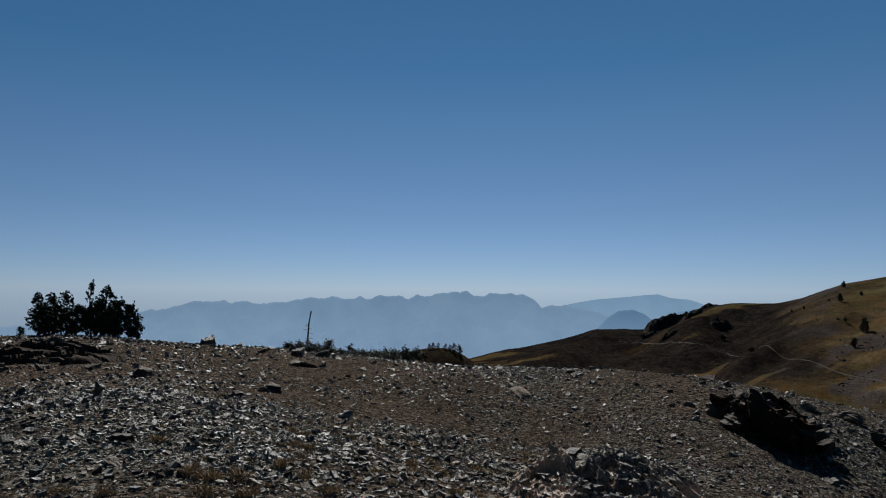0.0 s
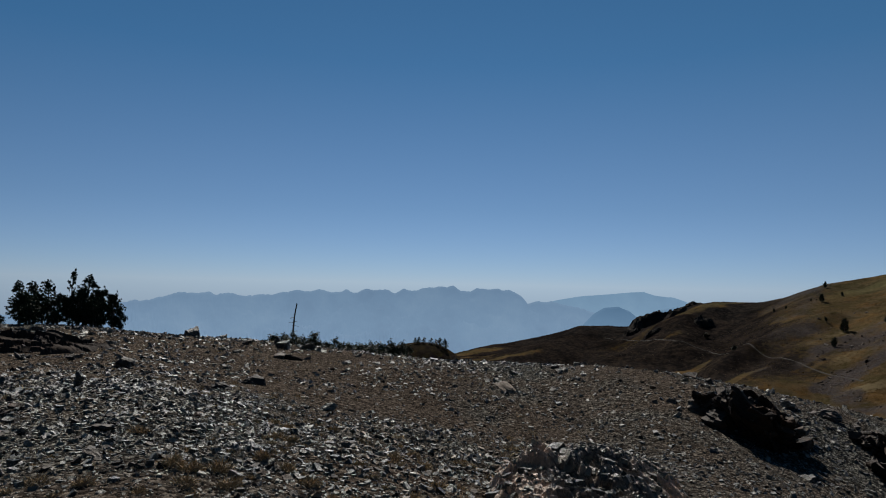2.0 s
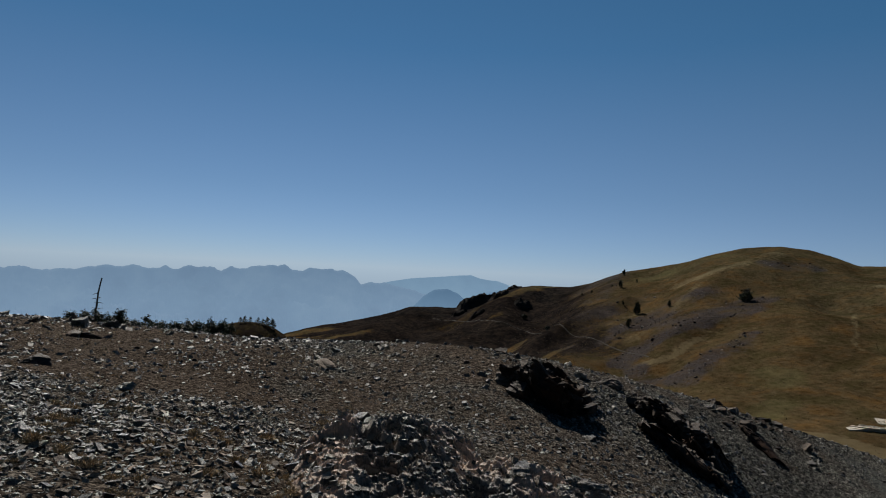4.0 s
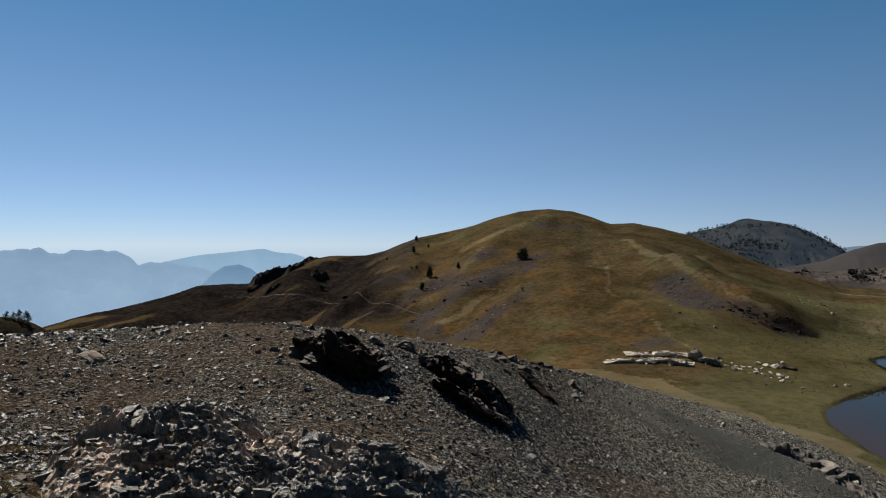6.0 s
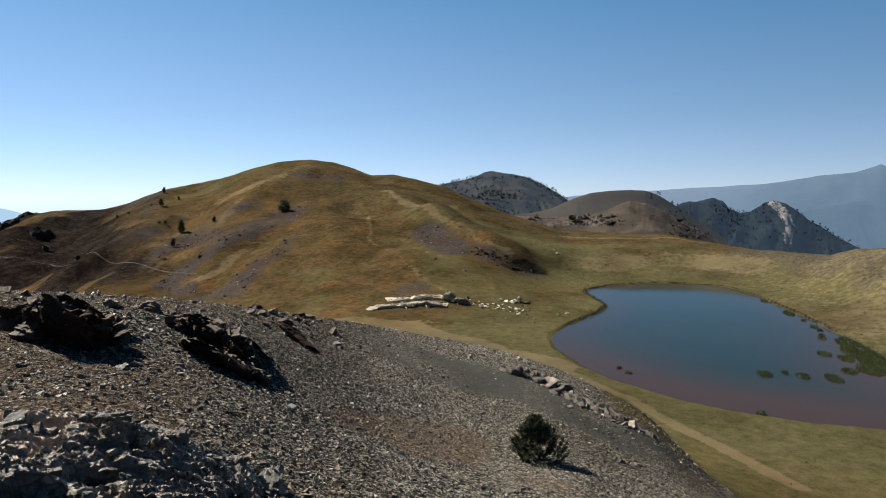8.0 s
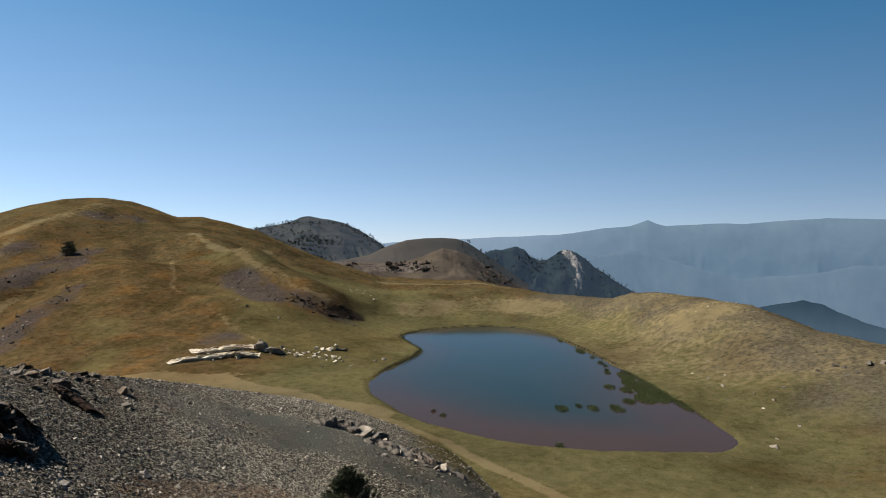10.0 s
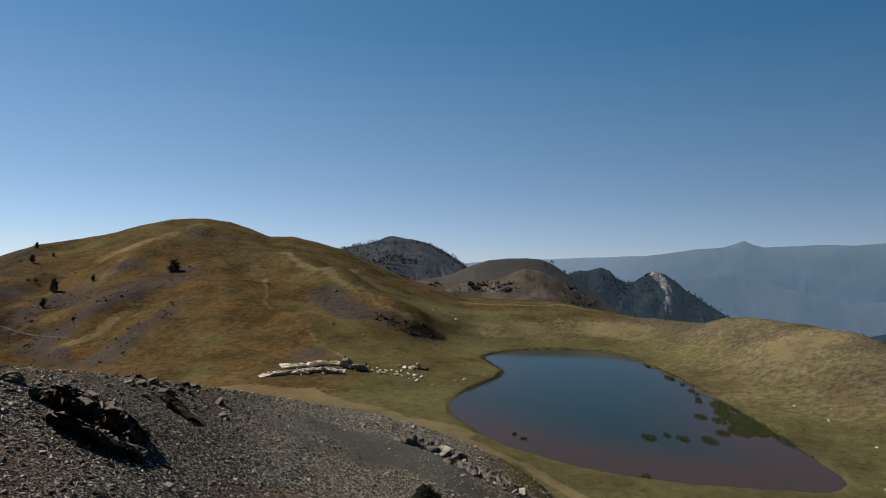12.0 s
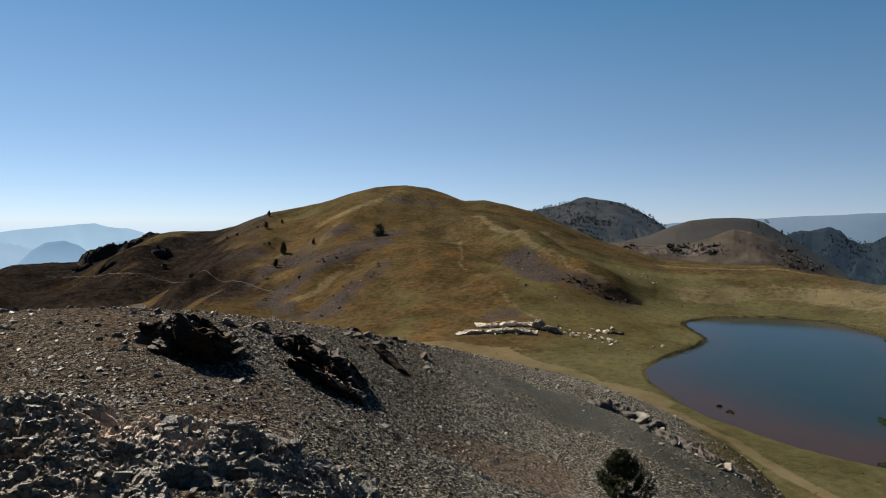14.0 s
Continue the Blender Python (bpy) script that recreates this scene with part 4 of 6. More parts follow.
def craggy(x, y, sizes, seed, stretch=1.0, turn=0.0):
    """Broken bedrock: tilted blocks within blocks, about 0 to 1."""
    c, s = math.cos(radians(turn)), math.sin(radians(turn))
    u, v = (x * c + y * s) / stretch, -x * s + y * c
    u, v = u + 0.12 * fractal(x, y, 0.5, 3, seed + 70), v + 0.12 * fractal(x, y, 0.5, 3, seed + 71)
    total = 0.0
    for k, size in enumerate(sizes):
        a, b, dx, dy = cells(u, v, size, seed + 11 * k)
        total = total + size * (0.50 * (a - 0.5) + 0.95 * (b - 0.5) * dx + 0.95 * (0.5 - a) * dy)
    return total


def bedrock(name, cx, cy, length, width, turn, rise, sizes, mat, label, seed, stretch=1.0, step=0.04, lean=0.0, category="rock"):
    """An outcrop of broken rock standing out of the slope."""
    us, vs = np.meshgrid(np.arange(-length, length, step), np.arange(-width, width, step), indexing="ij")
    c, s = math.cos(radians(turn)), math.sin(radians(turn))
    x, y = cx + us * c - vs * s, cy + us * s + vs * c
    edge = np.sqrt((us / length) ** 2 + (vs / width) ** 2) + 0.18 * fractal(x, y, 0.9 * width, 3, seed + 5)
    body = 1 - smooth(0.45, 0.95, edge)
    z = land(x, y) + rise * body + 0.75 * craggy(x, y, sizes, seed, stretch, turn) * smooth(1.0, 0.6, edge) + lean * vs * body
    z = z + 0.02 * fractal(x, y, 0.12, 3, seed + 9) - 0.45 * smooth(0.75, 1.05, edge)
    verts = np.stack([x, y, z], -1).reshape(-1, 3)
    faces = grid_faces(*x.shape)
    faces = faces[(edge.ravel()[faces] < 1.15).any(1)]
    used, inverse = np.unique(faces[:, ::-1], return_inverse=True)
    centre = np.array([cx, cy, height(cx, cy)])
    me = mesh_of(name, verts[used] - centre, inverse.reshape(faces.shape), mat, False)
    ob = new(name, me)
    ob.location = centre
    return tagged(ob, label, category)


rng = np.random.default_rng(7)
# the broken ribs of rock in the foreground
def slabby(r2, thin=(0.3, 0.75)):
    """One irregular plate of stone: a box with shifted corners."""
    v = np.array([(i, j, k) for i in (-1, 1) for j in (-1, 1) for k in (-1, 1)], float) * np.array([1, r2.uniform(0.5, 0.95), r2.uniform(*thin)])
    v = v * r2.uniform(0.72, 1.08, (8, 1)) + r2.normal(size=(8, 3)) * np.array([0.14, 0.14, 0.04])
    f = np.array([(0, 1, 3), (0, 3, 2), (4, 6, 7), (4, 7, 5), (0, 4, 5), (0, 5, 1), (2, 3, 7), (2, 7, 6), (0, 2, 6), (0, 6, 4), (1, 5, 7), (1, 7, 3)])
    return v, f


SHAPES = [slabby(np.random.default_rng(900 + k)) for k in range(40)]


def lay_stones(r2, place, normal, size, loose):
    """Joined plates at those places, each roughly along its normal."""
    n = normal + r2.normal(size=normal.shape) * loose
    n /= np.linalg.norm(n, axis=1)[:, None]
    a = np.cross(n, r2.normal(size=n.shape))
    a /= np.linalg.norm(a, axis=1)[:, None]
    b = np.cross(n, a)
    kind = r2.integers(0, len(SHAPES), len(place))
    vs, fs, total = [], [], 0
    for k, (v, f) in enumerate(SHAPES):
        i = np.where(kind == k)[0]
        if len(i):
            p = (v[None, :, 0:1] * a[i][:, None] + v[None, :, 1:2] * b[i][:, None] + v[None, :, 2:3] * n[i][:, None]) * size[i][:, None, None] + place[i][:, None]
            vs.append(p.reshape(-1, 3))
            fs.append((f[None] + (np.arange(len(i)) * 8)[:, None, None] + total).reshape(-1, 3))
            total += len(i) * 8
    return np.vstack(vs), np.vstack(fs)


def slope_normal(x, y, e=0.15):
    gx = (land(x + e, y, False) - land(x - e, y, False)) / (2 * e)
    gy = (land(x, y + e, False) - land(x, y - e, False)) / (2 * e)
    n = np.stack([-gx, -gy, np.ones_like(gx)], 1)
    return n / np.linalg.norm(n, axis=1)[:, None]


def chips(core, count, median, mat, seed):
    """Broken plates all over an outcrop."""
    r2 = np.random.default_rng(seed)
    co = np.empty(len(core.data.vertices) * 3, np.float32)
    core.data.vertices.foreach_get("co", co)
    co = co.reshape(-1, 3)[r2.integers(0, len(core.data.vertices), count)].astype(float)
    size = median * np.exp(r2.normal(0, 0.55, count))
    v, f = lay_stones(r2, co + r2.normal(size=co.shape) * 0.012, np.tile((0.15, 0.2, 1.0), (count, 1)), size, 0.45)
    tagged(part("debris", mesh_of("debris", v, f, mat, False), core, "small broken plates of the same rock"), kind="stuff")


def seams(x, y, size, seed):
    """0 in the cracks between scattered blocks, 1 on the blocks."""
    gx, gy = x / size, y / size
    ix, iy = np.floor(gx), np.floor(gy)
    d1, d2 = np.full(x.shape, 9.0), np.full(x.shape, 9.0)
    for dx in (-1, 0, 1):
        for dy in (-1, 0, 1):
            cx, cy = ix + dx, iy + dy
            d = np.hypot(gx - cx - lattice(cx, cy, seed), gy - cy - lattice(cx, cy, seed + 1))
            d1, d2 = np.minimum(d1, d), np.minimum(d2, np.maximum(d1, d))
    return smooth(0.02, 0.16, d2 - d1)


def hump(bearings, rises, front, crest, back, mat, label, seed, rough=1.0, step=0.017, pits=()):
    """A mound of shattered bedrock lying across the slope."""
    left, right = at_bearing(max(bearings) + 2, crest), at_bearing(min(bearings) - 2, crest)
    x, y = np.meshgrid(np.arange(left[0], right[0], step), np.arange(front * 0.94, back * 1.02, step), indexing="ij")
    wx, wy = x + 0.22 * fractal(x, y, 0.8, 3, seed), y + 0.30 * fractal(x, y, 0.8, 3, seed + 1)
    r, az = np.hypot(wx, wy), np.degrees(np.arctan2(-wx, wy))
    order = np.argsort(bearings)
    rise = np.interp(az, np.array(bearings)[order], np.array(rises)[order])
    body = rise * np.minimum(np.clip((r - front) / (crest - front), 0, 1) ** 0.9, smooth(back, crest, r) ** 0.8)
    ledge = body + 0.10 * fractal(x, y, 0.5, 3, seed + 2)
    body = 0.92 * body + 0.08 * (np.floor(ledge / 0.16) * 0.16 + 0.16 * smooth(0.6, 1.0, ledge / 0.16 - np.floor(ledge / 0.16)))
    solid = smooth(0.03, 0.16, body)
    c, k = math.cos(radians(-9)), math.sin(radians(-9))
    u, v = (x * c + y * k) / 3.2, -x * k + y * c
    u, v = u + 0.05 * fractal(x, y, 0.5, 3, seed + 4), v + 0.13 * fractal(x, y, 0.6, 4, seed + 6)
    jag = 0.09 * rough * craggy(x, y, (0.5, 0.2), seed + 3, 3.0, -12)
    for n, (size, tall) in enumerate(((0.6, 0.030), (0.3, 0.024), (0.15, 0.018), (0.075, 0.011), (0.04, 0.007))):
        jag = jag + rough * tall * (0.5 - 2.2 * np.abs(fractal(u, v, size, 1, seed + 20 + n)))
    deep = 0.055 * (1 - seams(u, v, 0.30, seed + 5)) + 0.022 * (1 - seams(u + 0.3 * v, v * 1.2, 0.12, seed + 7))
    hollow = 0.16 * smooth(0.24, 0.30, fractal(x, y, 0.55, 3, seed + 8))
    knobs = 0.0
    for n, (size, tall) in enumerate(((0.42, 0.028), (0.20, 0.026), (0.10, 0.020), (0.05, 0.013))):
        a, b, cu, cv = cells(u * 1.7 + 0.2 * v, v, size, seed + 40 + 5 * n)
        knobs = knobs + rough * tall * (1.9 * (a - 0.5) + 0.6 * (b - 0.5) * cu + 0.8 * (a - 0.35) * cv)
    z = land(x, y) + body + solid * (jag + knobs - deep - hollow + 0.02 * fractal(x, y, 0.05, 2, seed + 9)) - 0.10 * (1 - solid)
    for a, d, half, down in pits:                    # black hollows under the slabs
        px, py = at_bearing(a, d)
        z = z - solid * down * smooth(1.0, 0.75, np.hypot((x - px) / (1.5 * half), (y - py) / half) + 0.25 * fractal(x, y, 0.3, 3, seed + 31))
    tan = smooth(3.6, 2.2, az + 2 * fractal(x, y, 0.7, 2, seed + 33)) * smooth(-10.5, -8.5, az) * smooth(6.5, 6.9, r + 0.5 * fractal(x, y, 0.5, 3, seed + 34))
    tan = np.maximum(tan, smooth(10.5, 12.0, az + 2 * fractal(x, y, 0.6, 2, seed + 35)))
    y = y - 0.12 * solid * (jag + knobs)              # knobs lean out over the hollows before them
    verts, faces = np.stack([x, y, z], -1).reshape(-1, 3), grid_faces(*x.shape)
    faces = faces[(solid.ravel()[faces] > 0.02).any(1)]
    used, inverse = np.unique(faces[:, ::-1], return_inverse=True)
    cx, cy = at_bearing(sum(bearings) / len(bearings), crest)
    centre = np.array([cx, cy, height(cx, cy)])
    ob = new("rock_outcrop", mesh_of("rock_outcrop", verts[used] - centre, inverse.reshape(faces.shape), mat, False))
    store(ob.data, "tan", tan.ravel()[used])
    ob.location = centre
    return tagged(ob, label, "rock")


def cut_block(seed, size, cuts=7, rough=0.10):
    """An angular block: a box with its corners split off along flat faces, its faces a little uneven."""
    r2 = np.random.default_rng(seed)
    bm = bmesh.new()
    bmesh.ops.create_cube(bm, size=2.0, matrix=Matrix.Diagonal((*size, 1)))
    half = np.array(size)
    for _ in range(cuts):
        n = r2.normal(size=3) * np.array([1.0, 1.0, 0.7])
        n /= np.linalg.norm(n)
        d = float(np.abs(n * half).sum()) * r2.uniform(0.45, 0.8)
        cut = bmesh.ops.bisect_plane(bm, geom=bm.verts[:] + bm.edges[:] + bm.faces[:], plane_co=Vector(n * d), plane_no=Vector(n), clear_outer=True)
        edges = [e for e in cut["geom_cut"] if isinstance(e, bmesh.types.BMEdge)]
        if len(edges) > 2:
            bmesh.ops.edgeloop_fill(bm, edges=edges)
    bmesh.ops.triangulate(bm, faces=bm.faces[:])
    bmesh.ops.subdivide_edges(bm, edges=[e for e in bm.edges if e.calc_length() > 0.40], cuts=1, use_grid_fill=True)
    bmesh.ops.triangulate(bm, faces=bm.faces[:])
    bm.normal_update()
    v = np.array([p.co[:] for p in bm.verts])
    n = np.array([p.normal[:] for p in bm.verts])
    f = np.array([[p.index for p in q.verts] for q in bm.faces])
    bm.free()
    return v + n * (rough * 2.4 * noise3(v, 0.45, 3, seed) + rough * r2.normal(size=len(v)) * 0.55)[:, None], f


BLOCKS = [cut_block(3000 + k, (1.0, 0.55 + 0.04 * (k % 8), (0.28, 0.42, 0.6)[k % 3]), 5 + k % 4) for k in range(18)]
SLABS = [cut_block(3100 + k, (1.0, 0.5 + 0.05 * (k % 5), 0.17 + 0.03 * (k % 4)), 6, 0.07) for k in range(12)]


def block_meshes(shapes, mat, name="block"):
    return [mesh_of(name, v, f, mat, False) for v, f in shapes]


def laid(p, size, dip, loose, r2, turn=None):
    """A pose on a dipping bed, turned at random unless a turn is given."""
    n = Vector(dip) + Vector(r2.normal(size=3) * loose)
    spin = r2.uniform(0, 360) if turn is None else turn + r2.normal() * 14
    return Matrix.Translation(p) @ n.to_track_quat("Z", "Y").to_matrix().to_4x4() @ pose(0, 0, 0, 0, 0, spin) @ Matrix.Scale(size, 4)


def split_blocks(rock, count, small, large, meshes, seed, keep, dip, loose, sink=0.1, turn=None):
    """Broken blocks lying in an outcrop's surface along its beds."""
    r2 = np.random.default_rng(seed)
    co = np.empty(len(rock.data.vertices) * 3, np.float32)
    rock.data.vertices.foreach_get("co", co)
    co = co.reshape(-1, 3)
    wx, wy = co[:, 0] + rock.location[0], co[:, 1] + rock.location[1]
    co = co[keep(np.degrees(np.arctan2(-wx, wy)), np.hypot(wx, wy))]
    for _ in range(count):
        p = co[int(r2.integers(0, len(co)))]
        size = small * (large / small) ** (r2.random() ** 1.5)
        ob = new("block", meshes[int(r2.integers(0, len(meshes)))])
        ob.parent = rock
        ob.matrix_local = laid(Vector((p[0], p[1], p[2] - sink * size + 0.02)), size, dip, loose, r2, turn)


tan_blocks, grey_blocks = block_meshes(BLOCKS, BLOCK_TAN), block_meshes(BLOCKS, BLOCK_GREY)
grey_slabs = block_meshes(SLABS, BLOCK_GREY)
near_hump = hump([19, 16, 13.4, 10.5, 6.3, 3.6, 1.3, -1.5], [0, 0.20, 0.56, 0.70, 0.78, 0.70, 0.42, 0.0], 4.9, 8.0, 9.6, BED_ROCK, "rounded hump of shattered tan-grey bedrock with black cracks", 121, 1.2,
                 pits=[(9.5, 6.3, 0.2, 0.35)])
split_blocks(near_hump, 70, 0.025, 0.10, grey_slabs, 122, lambda az, r: r < 8.6, (-0.25, 0.05, 1.0), 0.35, 0.15, 15)
split_blocks(near_hump, 20, 0.04, 0.12, grey_blocks, 123, lambda az, r: r < 8.0, (-0.2, 0.0, 1.0), 0.45, 0.4)
chips(near_hump, 1500, 0.022, GREY_STONE, 124)
low_hump = hump([3.5, 1, -2, -5, -9, -13, -17, -21, -25], [0, 0.40, 0.46, 0.47, 0.40, 0.34, 0.22, 0.12, 0.0], 4.8, 7.3, 8.9, BED_GREY, "jumble of pale broken bedrock blocks with dark hollows", 222, 1.2,
                pits=[(0.6, 6.4, 0.2, 0.35), (-5.2, 7.0, 0.16, 0.35), (-11.5, 6.9, 0.18, 0.4), (-8.4, 6.1, 0.15, 0.4), (-14.5, 6.3, 0.16, 0.35), (-18.0, 6.9, 0.14, 0.25)])
hump_rocks = [make_rock("block", np.random.default_rng(240 + k), (1.0, 0.62 + 0.05 * (k % 4), 0.42 + 0.06 * (k % 3)), HUMP_GREY, 4, 12, 0.15, 0.20) for k in range(7)]
split_blocks(low_hump, 30, 0.13, 0.34, hump_rocks, 227, lambda az, r: (az < -3) & (az > -22) & (r < 7.9), (0.15, 0.1, 1.0), 0.35, 0.25, 25)
split_blocks(low_hump, 18, 0.04, 0.14, grey_blocks, 223, lambda az, r: (az < -2) & (az > -21) & (r < 8.0), (0.0, 0.05, 1.0), 0.5, 0.35)
split_blocks(low_hump, 24, 0.03, 0.12, grey_slabs, 224, lambda az, r: (az < -1) & (az > -22) & (r < 8.2), (0.1, 0.1, 1.0), 0.45, 0.1)
split_blocks(low_hump, 8, 0.05, 0.12, tan_blocks, 226, lambda az, r: (az > -5) & (r > 6.4), (0.0, 0.0, 1.0), 0.3, 0.4)
chips(low_hump, 1200, 0.018, GREY_STONE, 225)

def block(name, az, r, size, turn, tilt, mat, label, seed, sink=0.25, level=5, strata=0.16, crack=0.12, dip=(0.25, 0.1, 1.0), planes=9):
    x, y = at_bearing(az, r)
    me = make_rock(name, np.random.default_rng(seed), size, mat, level, planes, crack, strata, dip)
    ob = new(name, me)
    ob.matrix_world = pose(x, y, height(x, y) + size[2] * (1 - 2 * sink) * 0.6, tilt[0], tilt[1], turn)
    return tagged(ob, label, "rock")


# the dark overhanging rocks on the crest
def fin(spine_line, rises, reach, mat, label, seed, over=0.25, step=0.03, grain=1.0):
    """A rock rib along a line of places, its overhanging face towards the hollow of the knoll."""
    pts = np.array([at_bearing(*p) for p in spine_line])
    length = np.concatenate([[0], np.cumsum(np.hypot(*np.diff(pts, axis=0).T))])
    u = np.arange(0, length[-1], step)
    px, py = np.interp(u, length, pts[:, 0]), np.interp(u, length, pts[:, 1])
    rise = np.interp(u, length, rises) * (1 + 0.5 * fractal(u, u * 0 + 3, 0.8 * grain, 4, seed))
    dx, dy = np.gradient(px), np.gradient(py)
    n = np.hypot(dx, dy)
    nx, ny = dy / n, -dx / n
    flip = np.sign(-(nx * px + ny * py))
    nx, ny = nx * flip, ny * flip
    profile = [(-1.0, -0.30), (-0.85, 0.05), (-0.6, 0.45), (-0.3, 0.80), (0.0, 1.0), (over * 0.7, 0.98), (over, 0.80), (over * 0.75, 0.5), (over * 0.2, 0.2), (0.0, -0.35)]
    ts = np.linspace(0, 1, 90)
    at = np.linspace(0, 1, len(profile))
    off, up = np.interp(ts, at, [p[0] for p in profile]), np.interp(ts, at, [p[1] for p in profile])
    uu, oo = np.meshgrid(u, off, indexing="ij")
    scale = np.where(oo < 0, reach, np.maximum(rise[:, None], 0.1))
    x, y = px[:, None] + nx[:, None] * oo * scale, py[:, None] + ny[:, None] * oo * scale
    ground_z = land(px, py)[:, None]
    share = smooth(0.0, -0.8, oo)
    z = (ground_z * (1 - share) + land(x, y) * share) + up[None, :] * rise[:, None]
    p = np.stack([x, y, z], -1).reshape(-1, 3)
    girth = np.concatenate([np.zeros((len(u), 1)), np.cumsum(np.sqrt(np.diff(x, axis=1) ** 2 + np.diff(y, axis=1) ** 2 + np.diff(z, axis=1) ** 2), 1)], 1).ravel()
    a, b, cu, cv = cells(uu.ravel() + 0.25 * girth, girth, 0.6 * grain, seed + 2)
    push = 0.55 * (a - 0.5) + 0.6 * ((b - 0.5) * cu + (a - 0.5) * cv)
    a, b, cu, cv = cells(uu.ravel() - 0.3 * girth, girth, 0.24 * grain, seed + 4)
    push = push + 0.20 * (a - 0.5) + 0.28 * ((b - 0.5) * cu + (a - 0.5) * cv) + 0.16 * noise3(p, 0.35 * grain, 5, seed)
    tall = np.repeat(np.clip(rise / 0.6, 0.15, 1.0), len(ts))
    way = np.stack([np.repeat(nx, len(ts)), np.repeat(ny, len(ts)), np.full(len(p), 0.7)], 1)
    p = p + way * (push * tall)[:, None]
    centre = np.array([px.mean(), py.mean(), height(px.mean(), py.mean())])
    ob = new("rock_outcrop", mesh_of("rock_outcrop", p - centre, grid_faces(len(u), len(ts)), mat, False))
    ob.location = centre
    return tagged(ob, label, "rock")


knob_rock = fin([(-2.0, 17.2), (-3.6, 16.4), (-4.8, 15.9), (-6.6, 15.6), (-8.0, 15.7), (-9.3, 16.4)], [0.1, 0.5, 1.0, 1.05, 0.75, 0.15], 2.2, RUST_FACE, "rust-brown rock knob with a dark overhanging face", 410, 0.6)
chips(knob_rock, 500, 0.03, RUST_ROCK, 411)
block("boulder", -3.7, 15.9, (0.50, 0.42, 0.42), 20, (4, 8), RUST_ROCK, "rust-red boulder beside the dark knob", 414, 0.2, 4)
block("boulder", -2.4, 16.8, (0.36, 0.30, 0.30), 60, (4, 8), RUST_ROCK, "rust-brown boulder on the gravel crest", 416, 0.2, 4)
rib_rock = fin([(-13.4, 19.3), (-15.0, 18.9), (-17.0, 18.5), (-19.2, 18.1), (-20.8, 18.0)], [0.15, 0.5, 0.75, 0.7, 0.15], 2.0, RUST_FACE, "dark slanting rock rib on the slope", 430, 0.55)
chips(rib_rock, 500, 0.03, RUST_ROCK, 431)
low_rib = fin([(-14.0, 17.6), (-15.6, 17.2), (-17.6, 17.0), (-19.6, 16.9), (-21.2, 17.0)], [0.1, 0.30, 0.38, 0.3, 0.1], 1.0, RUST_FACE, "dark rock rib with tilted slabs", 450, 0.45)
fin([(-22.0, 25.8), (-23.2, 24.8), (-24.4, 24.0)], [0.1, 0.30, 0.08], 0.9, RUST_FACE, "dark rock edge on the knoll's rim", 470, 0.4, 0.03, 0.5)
RIB_ROCK = stone_material("rib_rock", (0.032, 0.026, 0.022), (0.125, 0.100, 0.080), (0.10, 0.064, 0.044), 0.6, 2.5, 0.3, False, 0.05)
rust_slabs, rust_blocks = block_meshes(SLABS, RIB_ROCK, "slab"), block_meshes(BLOCKS, RUST_ROCK)


def rib_slabs(rock, line, rises, count, small, large, meshes, seed, across=0.5):
    """Tilted slabs bedded along the back of a rib."""
    r2 = np.random.default_rng(seed)
    pts = np.array([at_bearing(*p) for p in line])
    at = np.linspace(0, 1, len(pts))
    for _ in range(count):
        u = r2.random()
        x, y = np.interp(u, at, pts[:, 0]), np.interp(u, at, pts[:, 1])
        tx, ty = np.interp(min(u + 0.1, 1), at, pts[:, 0]) - np.interp(max(u - 0.1, 0), at, pts[:, 0]), np.interp(min(u + 0.1, 1), at, pts[:, 1]) - np.interp(max(u - 0.1, 0), at, pts[:, 1])
        away = r2.uniform(-0.35, 1.0) * across
        d = math.hypot(x, y)
        x, y = x + x / d * away, y + y / d * away
        size = small * (large / small) ** (r2.random() ** 1.4)
        z = height(x, y) + np.interp(u, at, rises) * r2.uniform(0.55, 0.98) * (1 - 0.6 * max(0, away) / (across + 0.6))
        ob = new("slab", meshes[int(r2.integers(0, len(meshes)))])
        ob.parent = rock
        ob.matrix_local = laid(Vector((x, y, z)) - rock.location, size, (-0.30, -0.08, 1.0), 0.22, r2, math.degrees(math.atan2(ty, tx)))


KNOB_LINE = [(-2.6, 17.0), (-4.2, 16.4), (-6.0, 15.8), (-8.2, 15.8), (-10.0, 16.6)]
rib_slabs(knob_rock, KNOB_LINE, [0.2, 0.75, 1.05, 0.8, 0.2], 50, 0.06, 0.22, rust_blocks, 412, 1.4)
rib_slabs(rib_rock, [(-13.4, 19.5), (-15.0, 19.1), (-17.0, 18.7), (-19.2, 18.3), (-20.8, 18.2)], [0.15, 0.5, 0.75, 0.7, 0.15], 60, 0.08, 0.30, rust_slabs, 432, 1.4)
rib_slabs(low_rib, [(-14.0, 17.7), (-15.6, 17.3), (-17.6, 17.1), (-19.6, 17.0), (-21.2, 17.1)], [0.1, 0.30, 0.38, 0.3, 0.1], 36, 0.08, 0.26, rust_slabs, 452, 0.5)


